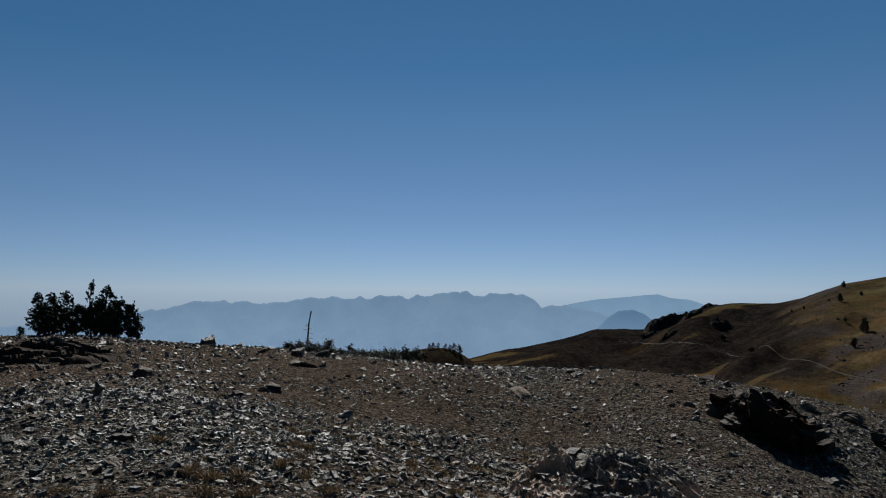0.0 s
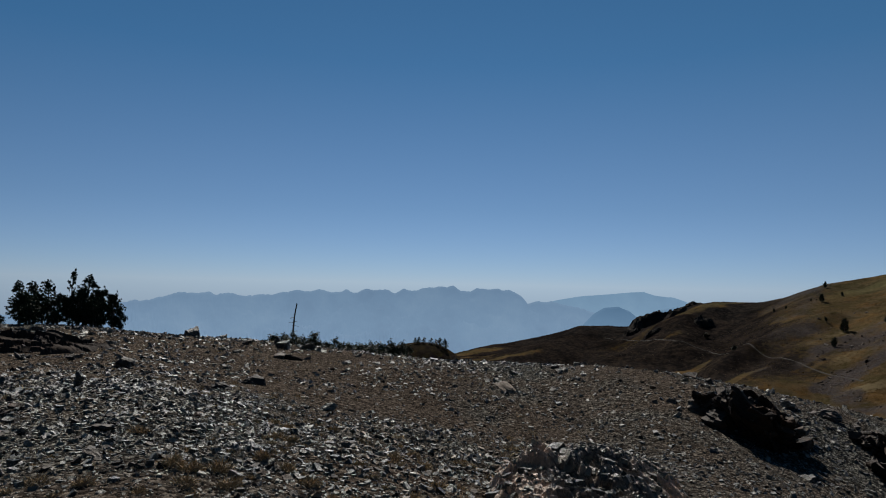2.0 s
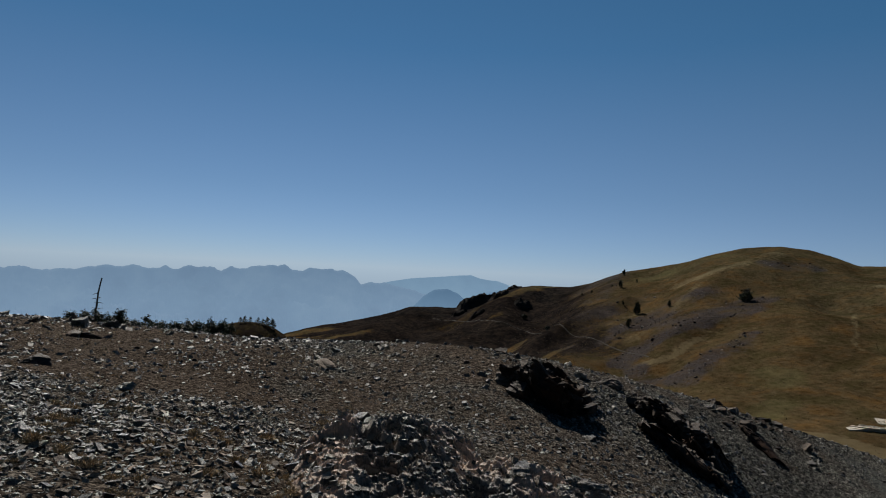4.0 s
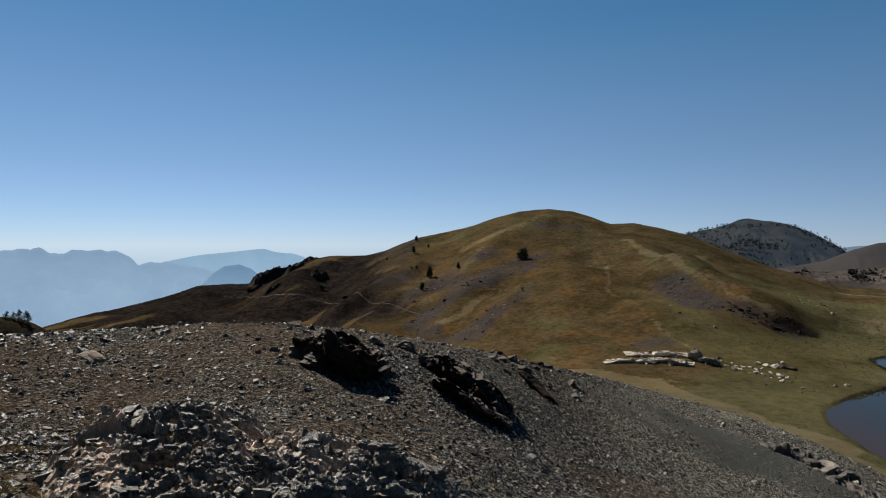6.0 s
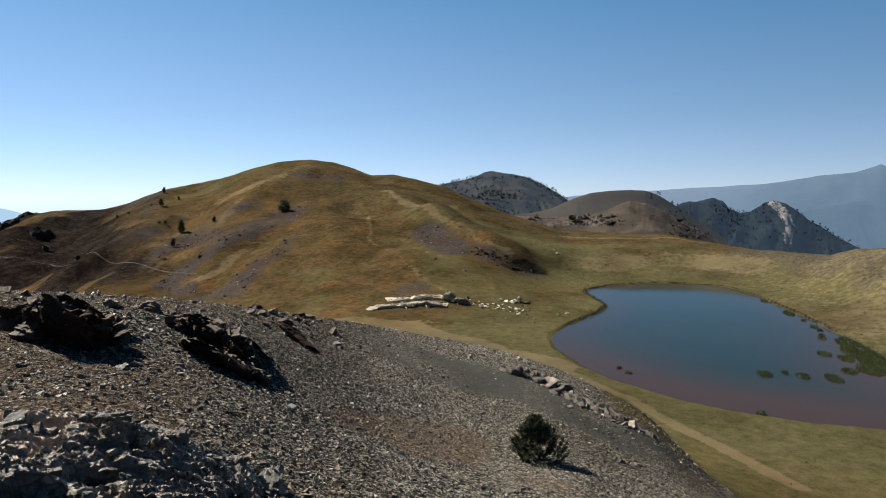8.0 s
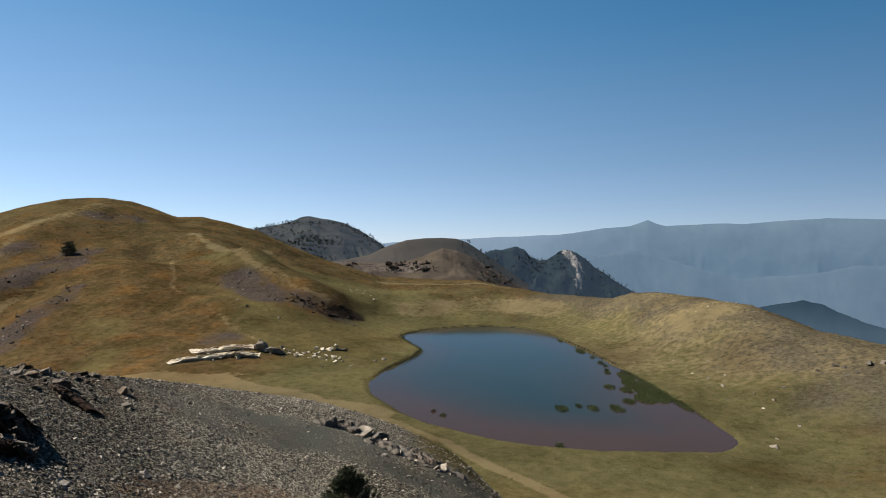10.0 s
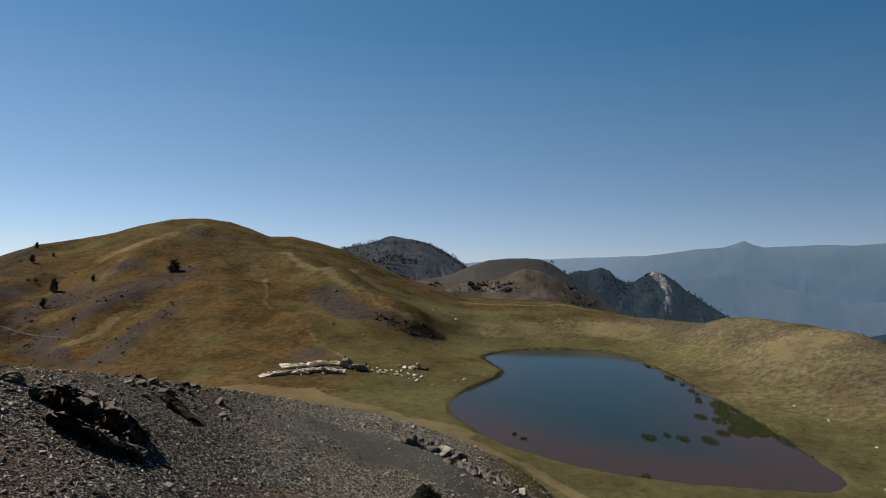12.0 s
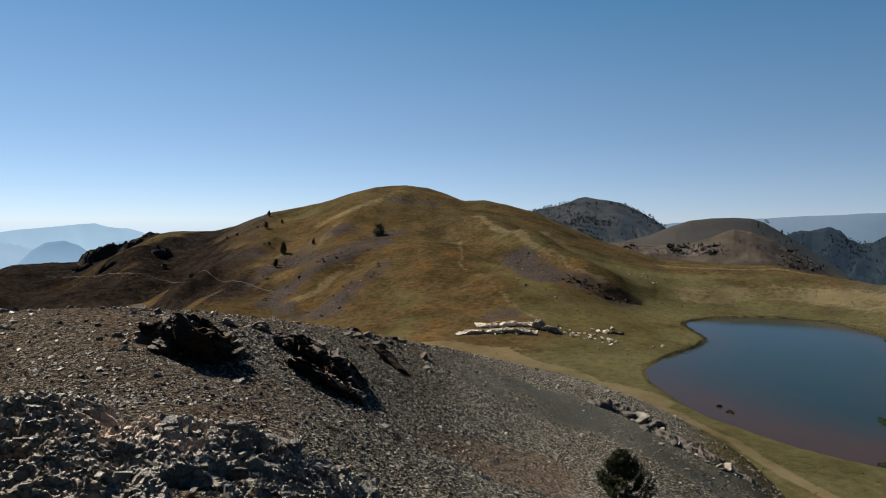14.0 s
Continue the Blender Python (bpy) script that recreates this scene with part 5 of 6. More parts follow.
def crest_stones():
    """Single stones standing up along the knoll's crest."""
    r2 = np.random.default_rng(77)
    for k in range(120):
        az = r2.uniform(-25, 50)
        rim = float(curve(np.array([az]), KNOLL_AZ, KNOLL_R)[0])
        x, y = at_bearing(az, rim * r2.uniform(0.72, 1.0))
        size = 0.10 * math.exp(r2.normal(0, 0.45))
        rusty = r2.random() < 0.3
        ob = new("stone", (rust_blocks if rusty else grey_blocks)[int(r2.integers(0, 18))])
        ob.matrix_world = laid(Vector((x, y, height(x, y) + 0.2 * size)), size, (0, 0, 1.0), 0.35, r2)
        tagged(ob, "rust-brown angular stone on the gravel crest" if rusty else "grey angular stone on the gravel crest", "rock", "stones along the crest")


crest_stones()
block("rock_slab", -17.4, 17.4, (1.1, 0.30, 0.10), -32, (4, 18), PALE_ROCK, "grey tilted slab on the dark rib", 37, 0.05)
block("rock", -11.4, 20.6, (0.42, 0.26, 0.20), -10, (5, 10), RIB_ROCK, "brown stone on the knoll's edge", 39, 0.2, 4)
# the dark crag on the ridge of the hill, and lesser rocks beside it
def ridge_crag(az, r, length, width, rise, turn, seed):
    x, y = at_bearing(az, r)
    bedrock("crag_rock", x, y, length, width, turn, rise, (2.4, 1.3, 0.7), DARK_CRAG, "dark craggy rock mass on the heathery ridge", seed, 1.2, 0.45, 0.0)


ridge_crag(0.6, 394, 13, 10, 6.2, 20, 501)
ridge_crag(-0.7, 404, 8, 6, 3.0, 30, 502)
ridge_crag(-2.6, 404, 10, 5, 1.8, 10, 503)
ridge_crag(-1.6, 380, 9, 6, 2.6, 40, 504)
ridge_crag(2.0, 372, 8, 5, 1.8, 70, 505)
ridge_crag(-3.8, 350, 8, 4, 2.0, 50, 506)
ridge_crag(0.4, 340, 8, 4, 1.8, 50, 507)
r_rim = np.random.default_rng(39)
for k in range(34):
    az, r = r_rim.uniform(-27.5, -19.5), r_rim.uniform(25.5, 31.5)
    x, y = at_bearing(az, r)
    size = 0.16 * math.exp(r_rim.normal(0, 0.4))
    ob = new("stone", rust_blocks[int(r_rim.integers(0, 18))] if k % 3 else grey_slabs[int(r_rim.integers(0, 12))])
    ob.matrix_world = laid(Vector((x, y, height(x, y) + 0.15 * size)), size, (-0.1, 0.1, 1.0), 0.3, r_rim)
    tagged(ob, "dark brown broken rock on the knoll's rim" if k % 3 else "flat grey rock on the knoll's rim", "rock", "rocks on the rim")
block("rock_slab", 14.2, 18.0, (0.52, 0.20, 0.09), -50, (10, 14), TAN_SLAB, "pale flat slab lying in dry grass", 41, 0.2, 4)
block("rock", 30.4, 12.0, (0.20, 0.13, 0.11), 20, (0, 5), GREY_STONE, "dark angular stone on gravel", 42, 0.2, 3)
block("rock", 36.7, 14.8, (0.36, 0.22, 0.13), 10, (12, 5), RUST_ROCK, "red-brown stone on gravel", 43, 0.2, 3)
block("rock", 39.4, 13.2, (0.30, 0.18, 0.10), -20, (8, 5), RUST_ROCK, "red-brown flat stone on gravel", 44, 0.2, 3)
block("rock", 46.7, 15.3, (0.26, 0.18, 0.16), 30, (8, 5), RUST_ROCK, "dark brown stone on gravel", 45, 0.2, 3)
block("rock", 49.9, 11.8, (0.10, 0.09, 0.19), 30, (8, 5), GREY_STONE, "small upright dark stone", 46, 0.2, 3)
block("rock", 33.4, 21.0, (0.36, 0.16, 0.12), 30, (-10, 12), RUST_FACE, "dark flat stone with a shaded underside", 47, 0.2, 3)
block("rock_slab", 48.3, 8.4, (0.22, 0.14, 0.06), 15, (6, 4), RUST_ROCK, "flat red-brown stone on gravel", 49, 0.25, 3)
block("rock_slab", 49.0, 7.2, (0.17, 0.10, 0.05), -10, (4, 6), TAN_ROCK, "flat pale stone on gravel", 50, 0.25, 3)
bedded = bedrock("rock_outcrop", *at_bearing(52.8, 20.5), 2.6, 2.4, 25, 0.12, (0.8, 0.4, 0.18), RUST_FACE, "dark bedded rock below the pines", 24, 2.2, 0.05)
r_bed = np.random.default_rng(51)
for k in range(26):
    az, r = r_bed.uniform(49.8, 56.5), r_bed.uniform(16.8, 26.5)
    x, y = at_bearing(az, r)
    ob = new("slab", rust_slabs[int(r_bed.integers(0, 12))])
    ob.parent = bedded
    ob.matrix_local = laid(Vector((x, y, height(x, y) + 0.04)) - bedded.location, r_bed.uniform(0.12, 0.32), (-0.1, 0.2, 1.0), 0.16, r_bed, 35)
# the pale rock and its broken strip at the scree's edge
pale_slabs, pale_blocks = block_meshes(SLABS, PALE_ROCK), block_meshes(BLOCKS, PALE_ROCK)
r_pale = np.random.default_rng(48)
pale_rock = new("rock_outcrop", pale_blocks[3])
x, y = at_bearing(-46.8, 34.4)
pale_rock.matrix_world = laid(Vector((x, y, height(x, y) + 0.05)), 0.75, (-0.26, -0.08, 1.0), 0.0, r_pale, -40)
tagged(pale_rock, "pale grey slab of rock split on the scree", "rock")
for az, r, size in [(-47.9, 33.8, 0.42), (-48.3, 34.3, 0.5), (-47.4, 33.4, 0.3), (-45.9, 34.6, 0.4), (-48.8, 33.9, 0.32)]:
    x, y = at_bearing(az, r)
    ob = new("boulder", pale_blocks[int(r_pale.integers(0, 18))])
    ob.matrix_world = laid(Vector((x, y, height(x, y) + 0.3 * size)), size, (-0.2, 0, 1.0), 0.2, r_pale)
    tagged(ob, "pale grey broken boulder on the scree", "rock", "boulders on the scree")
for k in range(34):
    u = r_pale.random()
    x, y = at_bearing(-49.6 - 5.2 * u + 0.5 * r_pale.normal(), 33.2 - 1.4 * u + 0.7 * r_pale.normal())
    ob = new("stone", pale_slabs[int(r_pale.integers(0, 12))] if k % 2 else pale_blocks[int(r_pale.integers(0, 18))])
    size = 0.13 * math.exp(r_pale.normal(0, 0.35))
    ob.matrix_world = laid(Vector((x, y, height(x, y) + 0.2 * size)), size, (-0.25, -0.1, 1.0), 0.25, r_pale)
    tagged(ob, "pale grey stone in a broken strip of bedrock", "rock", "stones of the pale strip")
bedrock("rock_outcrop", *at_bearing(-51.5, 33.0), 3.2, 0.8, -62, 0.25, (0.8, 0.35, 0.16), PALE_ROCK, "broken strip of pale grey bedrock", 25, 1.4, 0.07)
bedrock("rock_outcrop", *at_bearing(-45.0, 35.5), 2.2, 0.8, -20, 0.16, (0.8, 0.35, 0.16), PALE_ROCK, "low pale bedrock on the scree", 26, 1.4, 0.07)

# the white slabs above the tarn
ledge_low = fin([(-29.93, 156.3), (-31.39, 157.4), (-32.93, 158.2), (-34.52, 160.6), (-35.87, 160.4), (-37.37, 159.8)], [0.2, 0.6, 0.8, 0.95, 1.0, 0.4], 4.6, WHITE_ROCK, "long cream-white limestone ledge on the grass", 60, 0.5, 0.14, 2.0)
ledge_high = fin([(-31.80, 164.1), (-33.77, 165.5), (-35.30, 166.1), (-37.30, 166.7)], [0.2, 0.8, 1.05, 0.5], 5.0, WHITE_ROCK, "cream-white limestone ledge behind a dark cleft", 61, 0.5, 0.14, 2.0)
white_blocks = block_meshes(BLOCKS, WHITE_ROCK)
r_white = np.random.default_rng(62)
for rock, line, count in [(ledge_low, [(79, 135), (86, 132), (91, 132), (97, 127)], 10), (ledge_high, [(88, 139), (94, 136.5), (101, 132)], 8)]:
    pts = np.array(line, float)
    for _ in range(count):
        u = r_white.random()
        x, y = (np.interp(u, np.linspace(0, 1, len(pts)), pts[:, k]) + 0.9 * r_white.normal() for k in (0, 1))
        ob = part("block", white_blocks[int(r_white.integers(0, 18))], rock)
        ob.matrix_local = laid(Vector((x, y, height(x, y) + r_white.uniform(0.0, 0.6))) - rock.location, r_white.uniform(0.25, 0.5), (-0.1, -0.1, 1.0), 0.25, r_white, -25)
block("boulder", -37.4, 166.5, (2.2, 1.7, 2.0), 20, (0, 8), PALE_ROCK, "grey pointed boulder beside the white slabs", 64, 0.25, 4)
block("boulder", -38.6, 164.5, (2.4, 1.6, 1.2), -20, (0, 8), PALE_ROCK, "grey boulder beside the white slabs", 65, 0.25, 4)

base_rocks = []
for k in range(5):
    me = make_rock("rock", np.random.default_rng(80 + k), (1.0, 0.75, 0.55), (WHITE_ROCK, PALE_ROCK)[k % 2], 3, 10, 0.10, 0.1)
    base_rocks.append(me)


def scatter_rocks(spots, label, group, seed):
    r2 = np.random.default_rng(seed)
    for x, y, size in spots:
        ob = new("rock", base_rocks[int(r2.integers(0, 5))] if "limestone" in label else base_rocks[1 + 2 * int(r2.integers(0, 2))])
        ob.matrix_world = pose(x, y, height(x, y) + 0.18 * size, *r2.uniform(-12, 12, 2), r2.uniform(0, 360)) @ Matrix.Scale(size, 4)
        tagged(ob, label, "rock", group)


debris = [(103 + 11 * u + rng.normal() * 1.6, 130 - 13 * u + rng.normal() * 2.6, float(np.exp(rng.normal(-0.95, 0.5)))) for u in rng.random(84)]
scatter_rocks(debris, "pale limestone block among rubble on turf", "rubble by the white slabs", 5)
scatter_rocks([(116.0, 124.5, 1.1), (117.5, 123.6, 1.4), (119.0, 122.6, 1.2), (120.5, 121.4, 1.3), (115.0, 126.2, 0.9), (122.0, 126.0, 0.7)], "cream limestone block on turf", "white blocks", 6)
dark_rocks = block_meshes(BLOCKS, DARK_CRAG, "rock")
r_dark = np.random.default_rng(15)
for k in range(52):
    u = r_dark.random() ** 0.7
    x, y = 139 + 16 * u + 2.2 * r_dark.normal(), 172 - 13 * u + 3.0 * r_dark.normal()
    ob = new("rock", dark_rocks[int(r_dark.integers(0, 18))])
    ob.matrix_world = laid(Vector((x, y, height(x, y) + 0.05)), 0.45 * math.exp(r_dark.normal(0, 0.45)), (0, 0, 1.0), 0.3, r_dark)
    tagged(ob, "dark purple-brown rock in a broken heathery bank", "rock", "rocks in the dark bank")
for k in range(32):                                # rocks standing along the gravel runs
    u, run = r_dark.random(), k % 2
    x, y = ((52 + 32 * u, 228 + 20 * u ** 0.6), (64 + 29 * u, 191 + 27 * u))[run]
    x, y = x + 2.2 * r_dark.normal(), y + 2.2 * r_dark.normal()
    ob = new("rock", dark_rocks[int(r_dark.integers(0, 18))] if run == 0 else base_rocks[1])
    ob.matrix_world = laid(Vector((x, y, height(x, y) + 0.05)), 0.42 * math.exp(r_dark.normal(0, 0.4)), (0, 0, 1.0), 0.3, r_dark)
    tagged(ob, "dark rock in a grey gravel run" if run == 0 else "pale grey rock in a gravel run", "rock", "rocks in the gravel runs")
scatter_rocks([(124, 174, 0.6), (121, 165, 0.8), (124, 153, 0.9), (122, 147, 0.5), (119, 108, 0.7), (122, 108, 0.8), (128, 141, 0.5), (110, 108, 0.5), (112, 113, 0.5),
               (104, 112, 0.5), (107, 105, 0.4)], "small pale stone on the turf", "stones on the turf", 8)
scatter_rocks([(152, 9, 1.0), (151, 7.5, 0.7), (153, 3, 1.2), (154, 1, 1.0), (148, 5, 0.7), (146, 6.5, 0.5), (150, 12, 0.6), (148, 33, 0.55), (143, 29, 0.75), (107, 14, 0.8), (134, 18, 0.6), (133, 26, 0.5), (150, 30, 0.4), (129, 19, 0.4), (155, 28, 0.45), (141, 17, 0.5), (120, 12, 0.45), (160, 36, 0.4),
               (112, 14.5, 0.35), (138, 22, 0.35)], "pale grey boulder on the dry grass slope", "boulders on the slope", 9)
scatter_rocks([(185 + 14 * rng.random(), 188 - 18 * rng.random(), 0.35 + 0.4 * rng.random()) for _ in range(16)], "small pale stone on the far turf", "stones on the far turf", 10)
scatter_rocks([(150 + 60 * rng.random(), 20 + 45 * rng.random(), 0.22 + 0.25 * rng.random()) for _ in range(30)], "small stone in dry grass", "stones on the shoulder", 11)


# ---------------------------------------------------------------- trees and plants
def plain_material(name, dull, bright, rough, scale, per_island=True):
    m, nodes, links, bsdf = material(name)
    nt = m.node_tree
    colour = mix(nt, noise_tex(nt, scale, 4, 0.6), dull, bright)
    if per_island:
        geometry = nt.nodes.new("ShaderNodeNewGeometry")
        colour = mix(nt, 1.0, colour, ramp(nt, geometry.outputs["Random Per Island"], [(0, (0.6, 0.62, 0.6)), (0.6, (1, 1, 1)), (1, (1.5, 1.35, 1.1))]), "MULTIPLY")
    links.new(colour, bsdf.inputs["Base Color"])
    bsdf.inputs["Roughness"].default_value = rough
    bsdf.inputs["Specular IOR Level"].default_value = 0.25
    return m


NEEDLES = plain_material("pine_needles", (0.008, 0.015, 0.006), (0.024, 0.035, 0.012), 0.6, 3.0)
FAR_NEEDLES = plain_material("far_pine_needles", (0.005, 0.010, 0.009), (0.012, 0.020, 0.014), 0.9, 3.0)
BARK = plain_material("bark", (0.05, 0.038, 0.030), (0.13, 0.105, 0.085), 0.9, 9.0, False)
DEAD_WOOD = plain_material("dead_wood", (0.06, 0.055, 0.05), (0.15, 0.14, 0.125), 0.8, 9.0, False)
DRY_GRASS = plain_material("dry_grass", (0.16, 0.118, 0.068), (0.34, 0.26, 0.16), 0.8, 1.2)
REEDS = plain_material("reeds", (0.011, 0.022, 0.005), (0.034, 0.052, 0.012), 0.7, 0.6)


def tube(path, radii, sides=6):
    """A tapered limb along a path."""
    path, v, f = np.asarray(path, float), [], []
    for k, (p, rad) in enumerate(zip(path, radii)):
        d = path[min(k + 1, len(path) - 1)] - path[max(k - 1, 0)]
        d = d / (np.linalg.norm(d) + 1e-9)
        a = np.cross(d, (0.3, 1, 0.2))
        a /= np.linalg.norm(a)
        b = np.cross(d, a)
        for j in range(sides):
            t = 2 * math.pi * j / sides
            v.append(p + rad * (a * math.cos(t) + b * math.sin(t)))
    for k in range(len(path) - 1):
        for j in range(sides):
            j2 = (j + 1) % sides
            f.append((k * sides + j, k * sides + j2, (k + 1) * sides + j2, (k + 1) * sides + j))
    return np.array(v), np.array(f)


def join(pieces):
    vs, fs, n = [], [], 0
    for v, f in pieces:
        vs.append(v)
        fs.append(f + n)
        n += len(v)
    return np.vstack(vs), np.vstack(fs)


def blades(r2, centres, count, length, width, up=0.35, curl=0.3):
    """Tufts of narrow leaves, one quad each, round every centre."""
    c = np.repeat(np.asarray(centres, float), count, 0)
    n = len(c)
    d = r2.normal(size=(n, 3))
    d[:, 2] = d[:, 2] * 0.8 + up * 2.2
    d /= np.linalg.norm(d, axis=1)[:, None]
    size = np.repeat(length, count) if np.ndim(length) else np.full(n, length)
    size = size * r2.uniform(0.6, 1.15, n)
    side = np.cross(d, r2.normal(size=(n, 3)))
    side /= np.linalg.norm(side, axis=1)[:, None]
    w = width * size
    tip = c + d * size[:, None] + side * 0
    midp = c + d * (0.55 * size)[:, None] + np.array([0, 0, 1]) * (curl * 0.2 * size)[:, None]
    v = np.stack([c, midp + side * w[:, None], tip, midp - side * w[:, None]], 1).reshape(-1, 3)
    return v, np.arange(4 * n).reshape(-1, 4)


def pine_meshes(seed, tall, spread, pads, shape="round", blade=0.16, per_pad=26, stems=1, loose=0.55, thin=0.24):
    """Trunk with limbs, and crown of needle tufts, of a mountain pine."""
    r2 = np.random.default_rng(seed)
    wood, centres = [], []
    for stem in range(stems):
        base = np.array([r2.normal() * 0.25, r2.normal() * 0.25, 0]) * (stem > 0)
        lean = r2.normal(size=2) * 0.06 * tall + base[:2] * 1.5
        h = tall * (1 if stem == 0 else r2.uniform(0.65, 0.95))
        ts = np.linspace(0, 1, 7)
        trunk = np.stack([base[0] + lean[0] * ts ** 1.5, base[1] + lean[1] * ts ** 1.5, h * 0.95 * ts - 0.15], 1)
        wood.append(tube(trunk, 0.035 * h * (1 - 0.85 * ts) + 0.01, 7))
        limbs = int(7 + 3.5 * h) if shape != "round" else int(8 + 3 * h)
        for k in range(limbs):
            u = 0.10 + 0.88 * (k + r2.random() * 0.8) / limbs
            at = np.array([np.interp(u, ts, trunk[:, i]) for i in range(3)])
            if shape == "spire":
                reach = spread * (1.02 - u) ** 0.55 * r2.uniform(0.85, 1.1)
            else:
                reach = spread * (math.sin(math.pi * min(0.97, 0.22 + 0.72 * u)) ** 0.7) * r2.uniform(0.55, 1.15)
            a = r2.random() * 2 * math.pi
            rise = reach * (r2.uniform(-0.05, 0.30) if shape == "spire" else r2.uniform(0.25, 0.85))
            mid = at + np.array([math.cos(a) * reach * 0.55, math.sin(a) * reach * 0.55, rise * 0.25])
            end = at + np.array([math.cos(a) * reach, math.sin(a) * reach, rise])
            wood.append(tube([at, mid, end], [0.012 * h, 0.008 * h, 0.004 * h], 4))
            for q in range(max(2, int(pads / limbs))):
                t = r2.uniform(0.35, 1.05)
                p = at + (end - at) * t + np.array([0, 0, -rise * 0.3 * math.sin(t * 3)]) + r2.normal(size=3) * 0.07 * spread
                centres.append(p)
        for q in range(6):
            centres.append(trunk[-1] + r2.normal(size=3) * 0.06 * h * np.array([0.7, 0.7, 1.0]))
    c = np.array(centres)
    c[:, 2] = np.maximum(c[:, 2], 0.06 * tall)
    sub = np.repeat(c, 3, 0) + r2.normal(size=(3 * len(c), 3)) * blade * loose
    v, f = blades(r2, sub, per_pad // 3, blade, thin, 0.30)
    return mesh_of("trunk", *join(wood), BARK), mesh_of("crown", v, f, NEEDLES, False)


PINES = [pine_meshes(101, 3.0, 0.95, 64, "round", 0.15, 66, 2, 0.75, 0.16), pine_meshes(102, 3.4, 0.75, 54, "round", 0.15, 66, 1, 0.75, 0.16), pine_meshes(103, 2.6, 1.1, 60, "round", 0.15, 66, 3, 0.75, 0.16),
         pine_meshes(104, 4.0, 0.95, 130, "spire", 0.18, 27, 1, 0.7, 0.18), pine_meshes(105, 4.0, 1.2, 130, "spire", 0.18, 27, 1, 0.7, 0.18), pine_meshes(106, 4.0, 1.7, 85, "round", 0.36, 24, 2)]


def pine(kind, x, y, scale, turn, label, group="", wide=1.0, sink=0.0):
    thing = new("pine_tree")
    thing.matrix_world = pose(x, y, height(x, y) - sink, 0, 0, turn) @ Matrix.Diagonal((scale * wide, scale * wide, scale, 1))
    tagged(thing, label, "tree", group)
    part("trunk", PINES[kind][0], thing)
    part("crown", PINES[kind][1], thing, "dark green needles in dense tufts")
    return thing


# the clump on the knoll's crest
for az, r, kind, low, wide in [(53.6, 31, 0, 0.25, 0.8), (52.7, 31.5, 0, 0.3, 0.85), (51.8, 32, 0, 0.15, 0.8), (50.4, 31, 1, -0.87, 0.42), (49.3, 31.5, 0, -0.34, 0.8), (48.4, 31, 2, 0.7, 0.8), (47.4, 31, 2, 1.05, 0.6),
                               (46.9, 31, 2, 2.5, 0.7), (54.8, 30, 2, 2.9, 0.8), (53.0, 30.5, 2, 1.3, 1.1), (51.2, 31, 2, 1.2, 1.0), (49.9, 31, 2, 1.0, 0.9), (48.8, 30.5, 2, 1.5, 1.0)]:
    x, y = at_bearing(az, r)
    scale = (EYE - r * math.tan(radians(low)) - height(x, y)) / (3.1, 3.5, 2.75)[kind]
    pine(kind, x, y, scale, az * 37, "dark mountain pine in a clump on the stony crest", "pines on the crest", wide)
# the row behind the crest: bearing, and how far its top stands below eye level
for k, (az, low) in enumerate([(38.4, 5.15), (37.3, 5.2), (35.5, 5.1), (35.0, 4.95), (34.45, 4.58), (33.75, 4.8), (33.5, 4.54), (33.0, 4.49), (32.5, 4.95), (31.7, 4.85), (31.25, 4.40), (30.8, 4.95), (30.2, 5.28), (29.7, 5.5),
                               (29.2, 4.90), (28.7, 5.45), (27.8, 5.39), (27.2, 5.55), (26.6, 5.5), (25.95, 5.29), (25.4, 5.34), (24.75, 5.42), (24.25, 5.26), (23.85, 5.21), (23.4, 5.29), (22.9, 5.34), (22.5, 5.45)]):
    r = float(np.interp(az, [22, 27, 30, 38], [45, 41, 37, 36])) + 2.5 * math.sin(k * 2.3)
    x, y = at_bearing(az, r)
    tall = EYE - r * math.tan(radians(low)) - height(x, y)
    pine(3 + k % 2, x, y, tall / 4.1, az * 53, "dark pine standing behind the crest", "pines behind the crest", float(np.clip(2.7 / tall, 1.0, 1.9)))
for k in range(34):
    az = 35.6 - 0.385 * k + 0.15 * math.sin(k * 5.1)
    r = float(np.interp(az, [22, 27, 30, 38], [45, 41, 37, 36])) + 2.0 * math.sin(k * 3.7)
    x, y = at_bearing(az, r)
    tall = EYE - r * math.tan(radians(float(np.interp(az, [22, 29, 31, 35], [5.6, 5.62, 5.25, 5.2])) + 0.12 * math.sin(k * 2.9))) - height(x, y)
    pine(3 + k % 2, x, y, max(0.15, tall / 4.1), az * 53, "low dark pine standing behind the crest", "pines behind the crest", float(np.clip(2.6 / tall, 1.0, 1.9)))
for k, (az, low) in enumerate([(21.66, 5.05), (21.36, 4.88), (20.9, 5.2), (20.24, 5.05), (19.8, 5.22), (19.4, 4.91), (18.85, 5.04)]):
    x, y = at_bearing(az, 126)
    tall = EYE - 126 * math.tan(radians(low)) - height(x, y)
    pine(4, x, y, max(0.3, tall / 4.1), az * 71, "small dark pine on a distant hillock", "pines on the hillock", 1.7)
# single trees on the hill
for x, y, scale, kind in [(86, 380, 1.2, 5), (88, 357, 0.8, 5), (77, 348, 1.4, 5), (56, 349, 0.6, 5), (61, 346, 0.6, 5), (73, 351, 0.5, 5), (73, 294, 2.0, 5), (69, 306, 0.7, 5), (64, 271, 1.3, 5),
                          (86, 288, 1.0, 5)]:
    pine(kind, x, y, 0.68 * scale, x * 31 + y, "lone dark conifer on the dry hillside", "trees on the hill", 0.72)
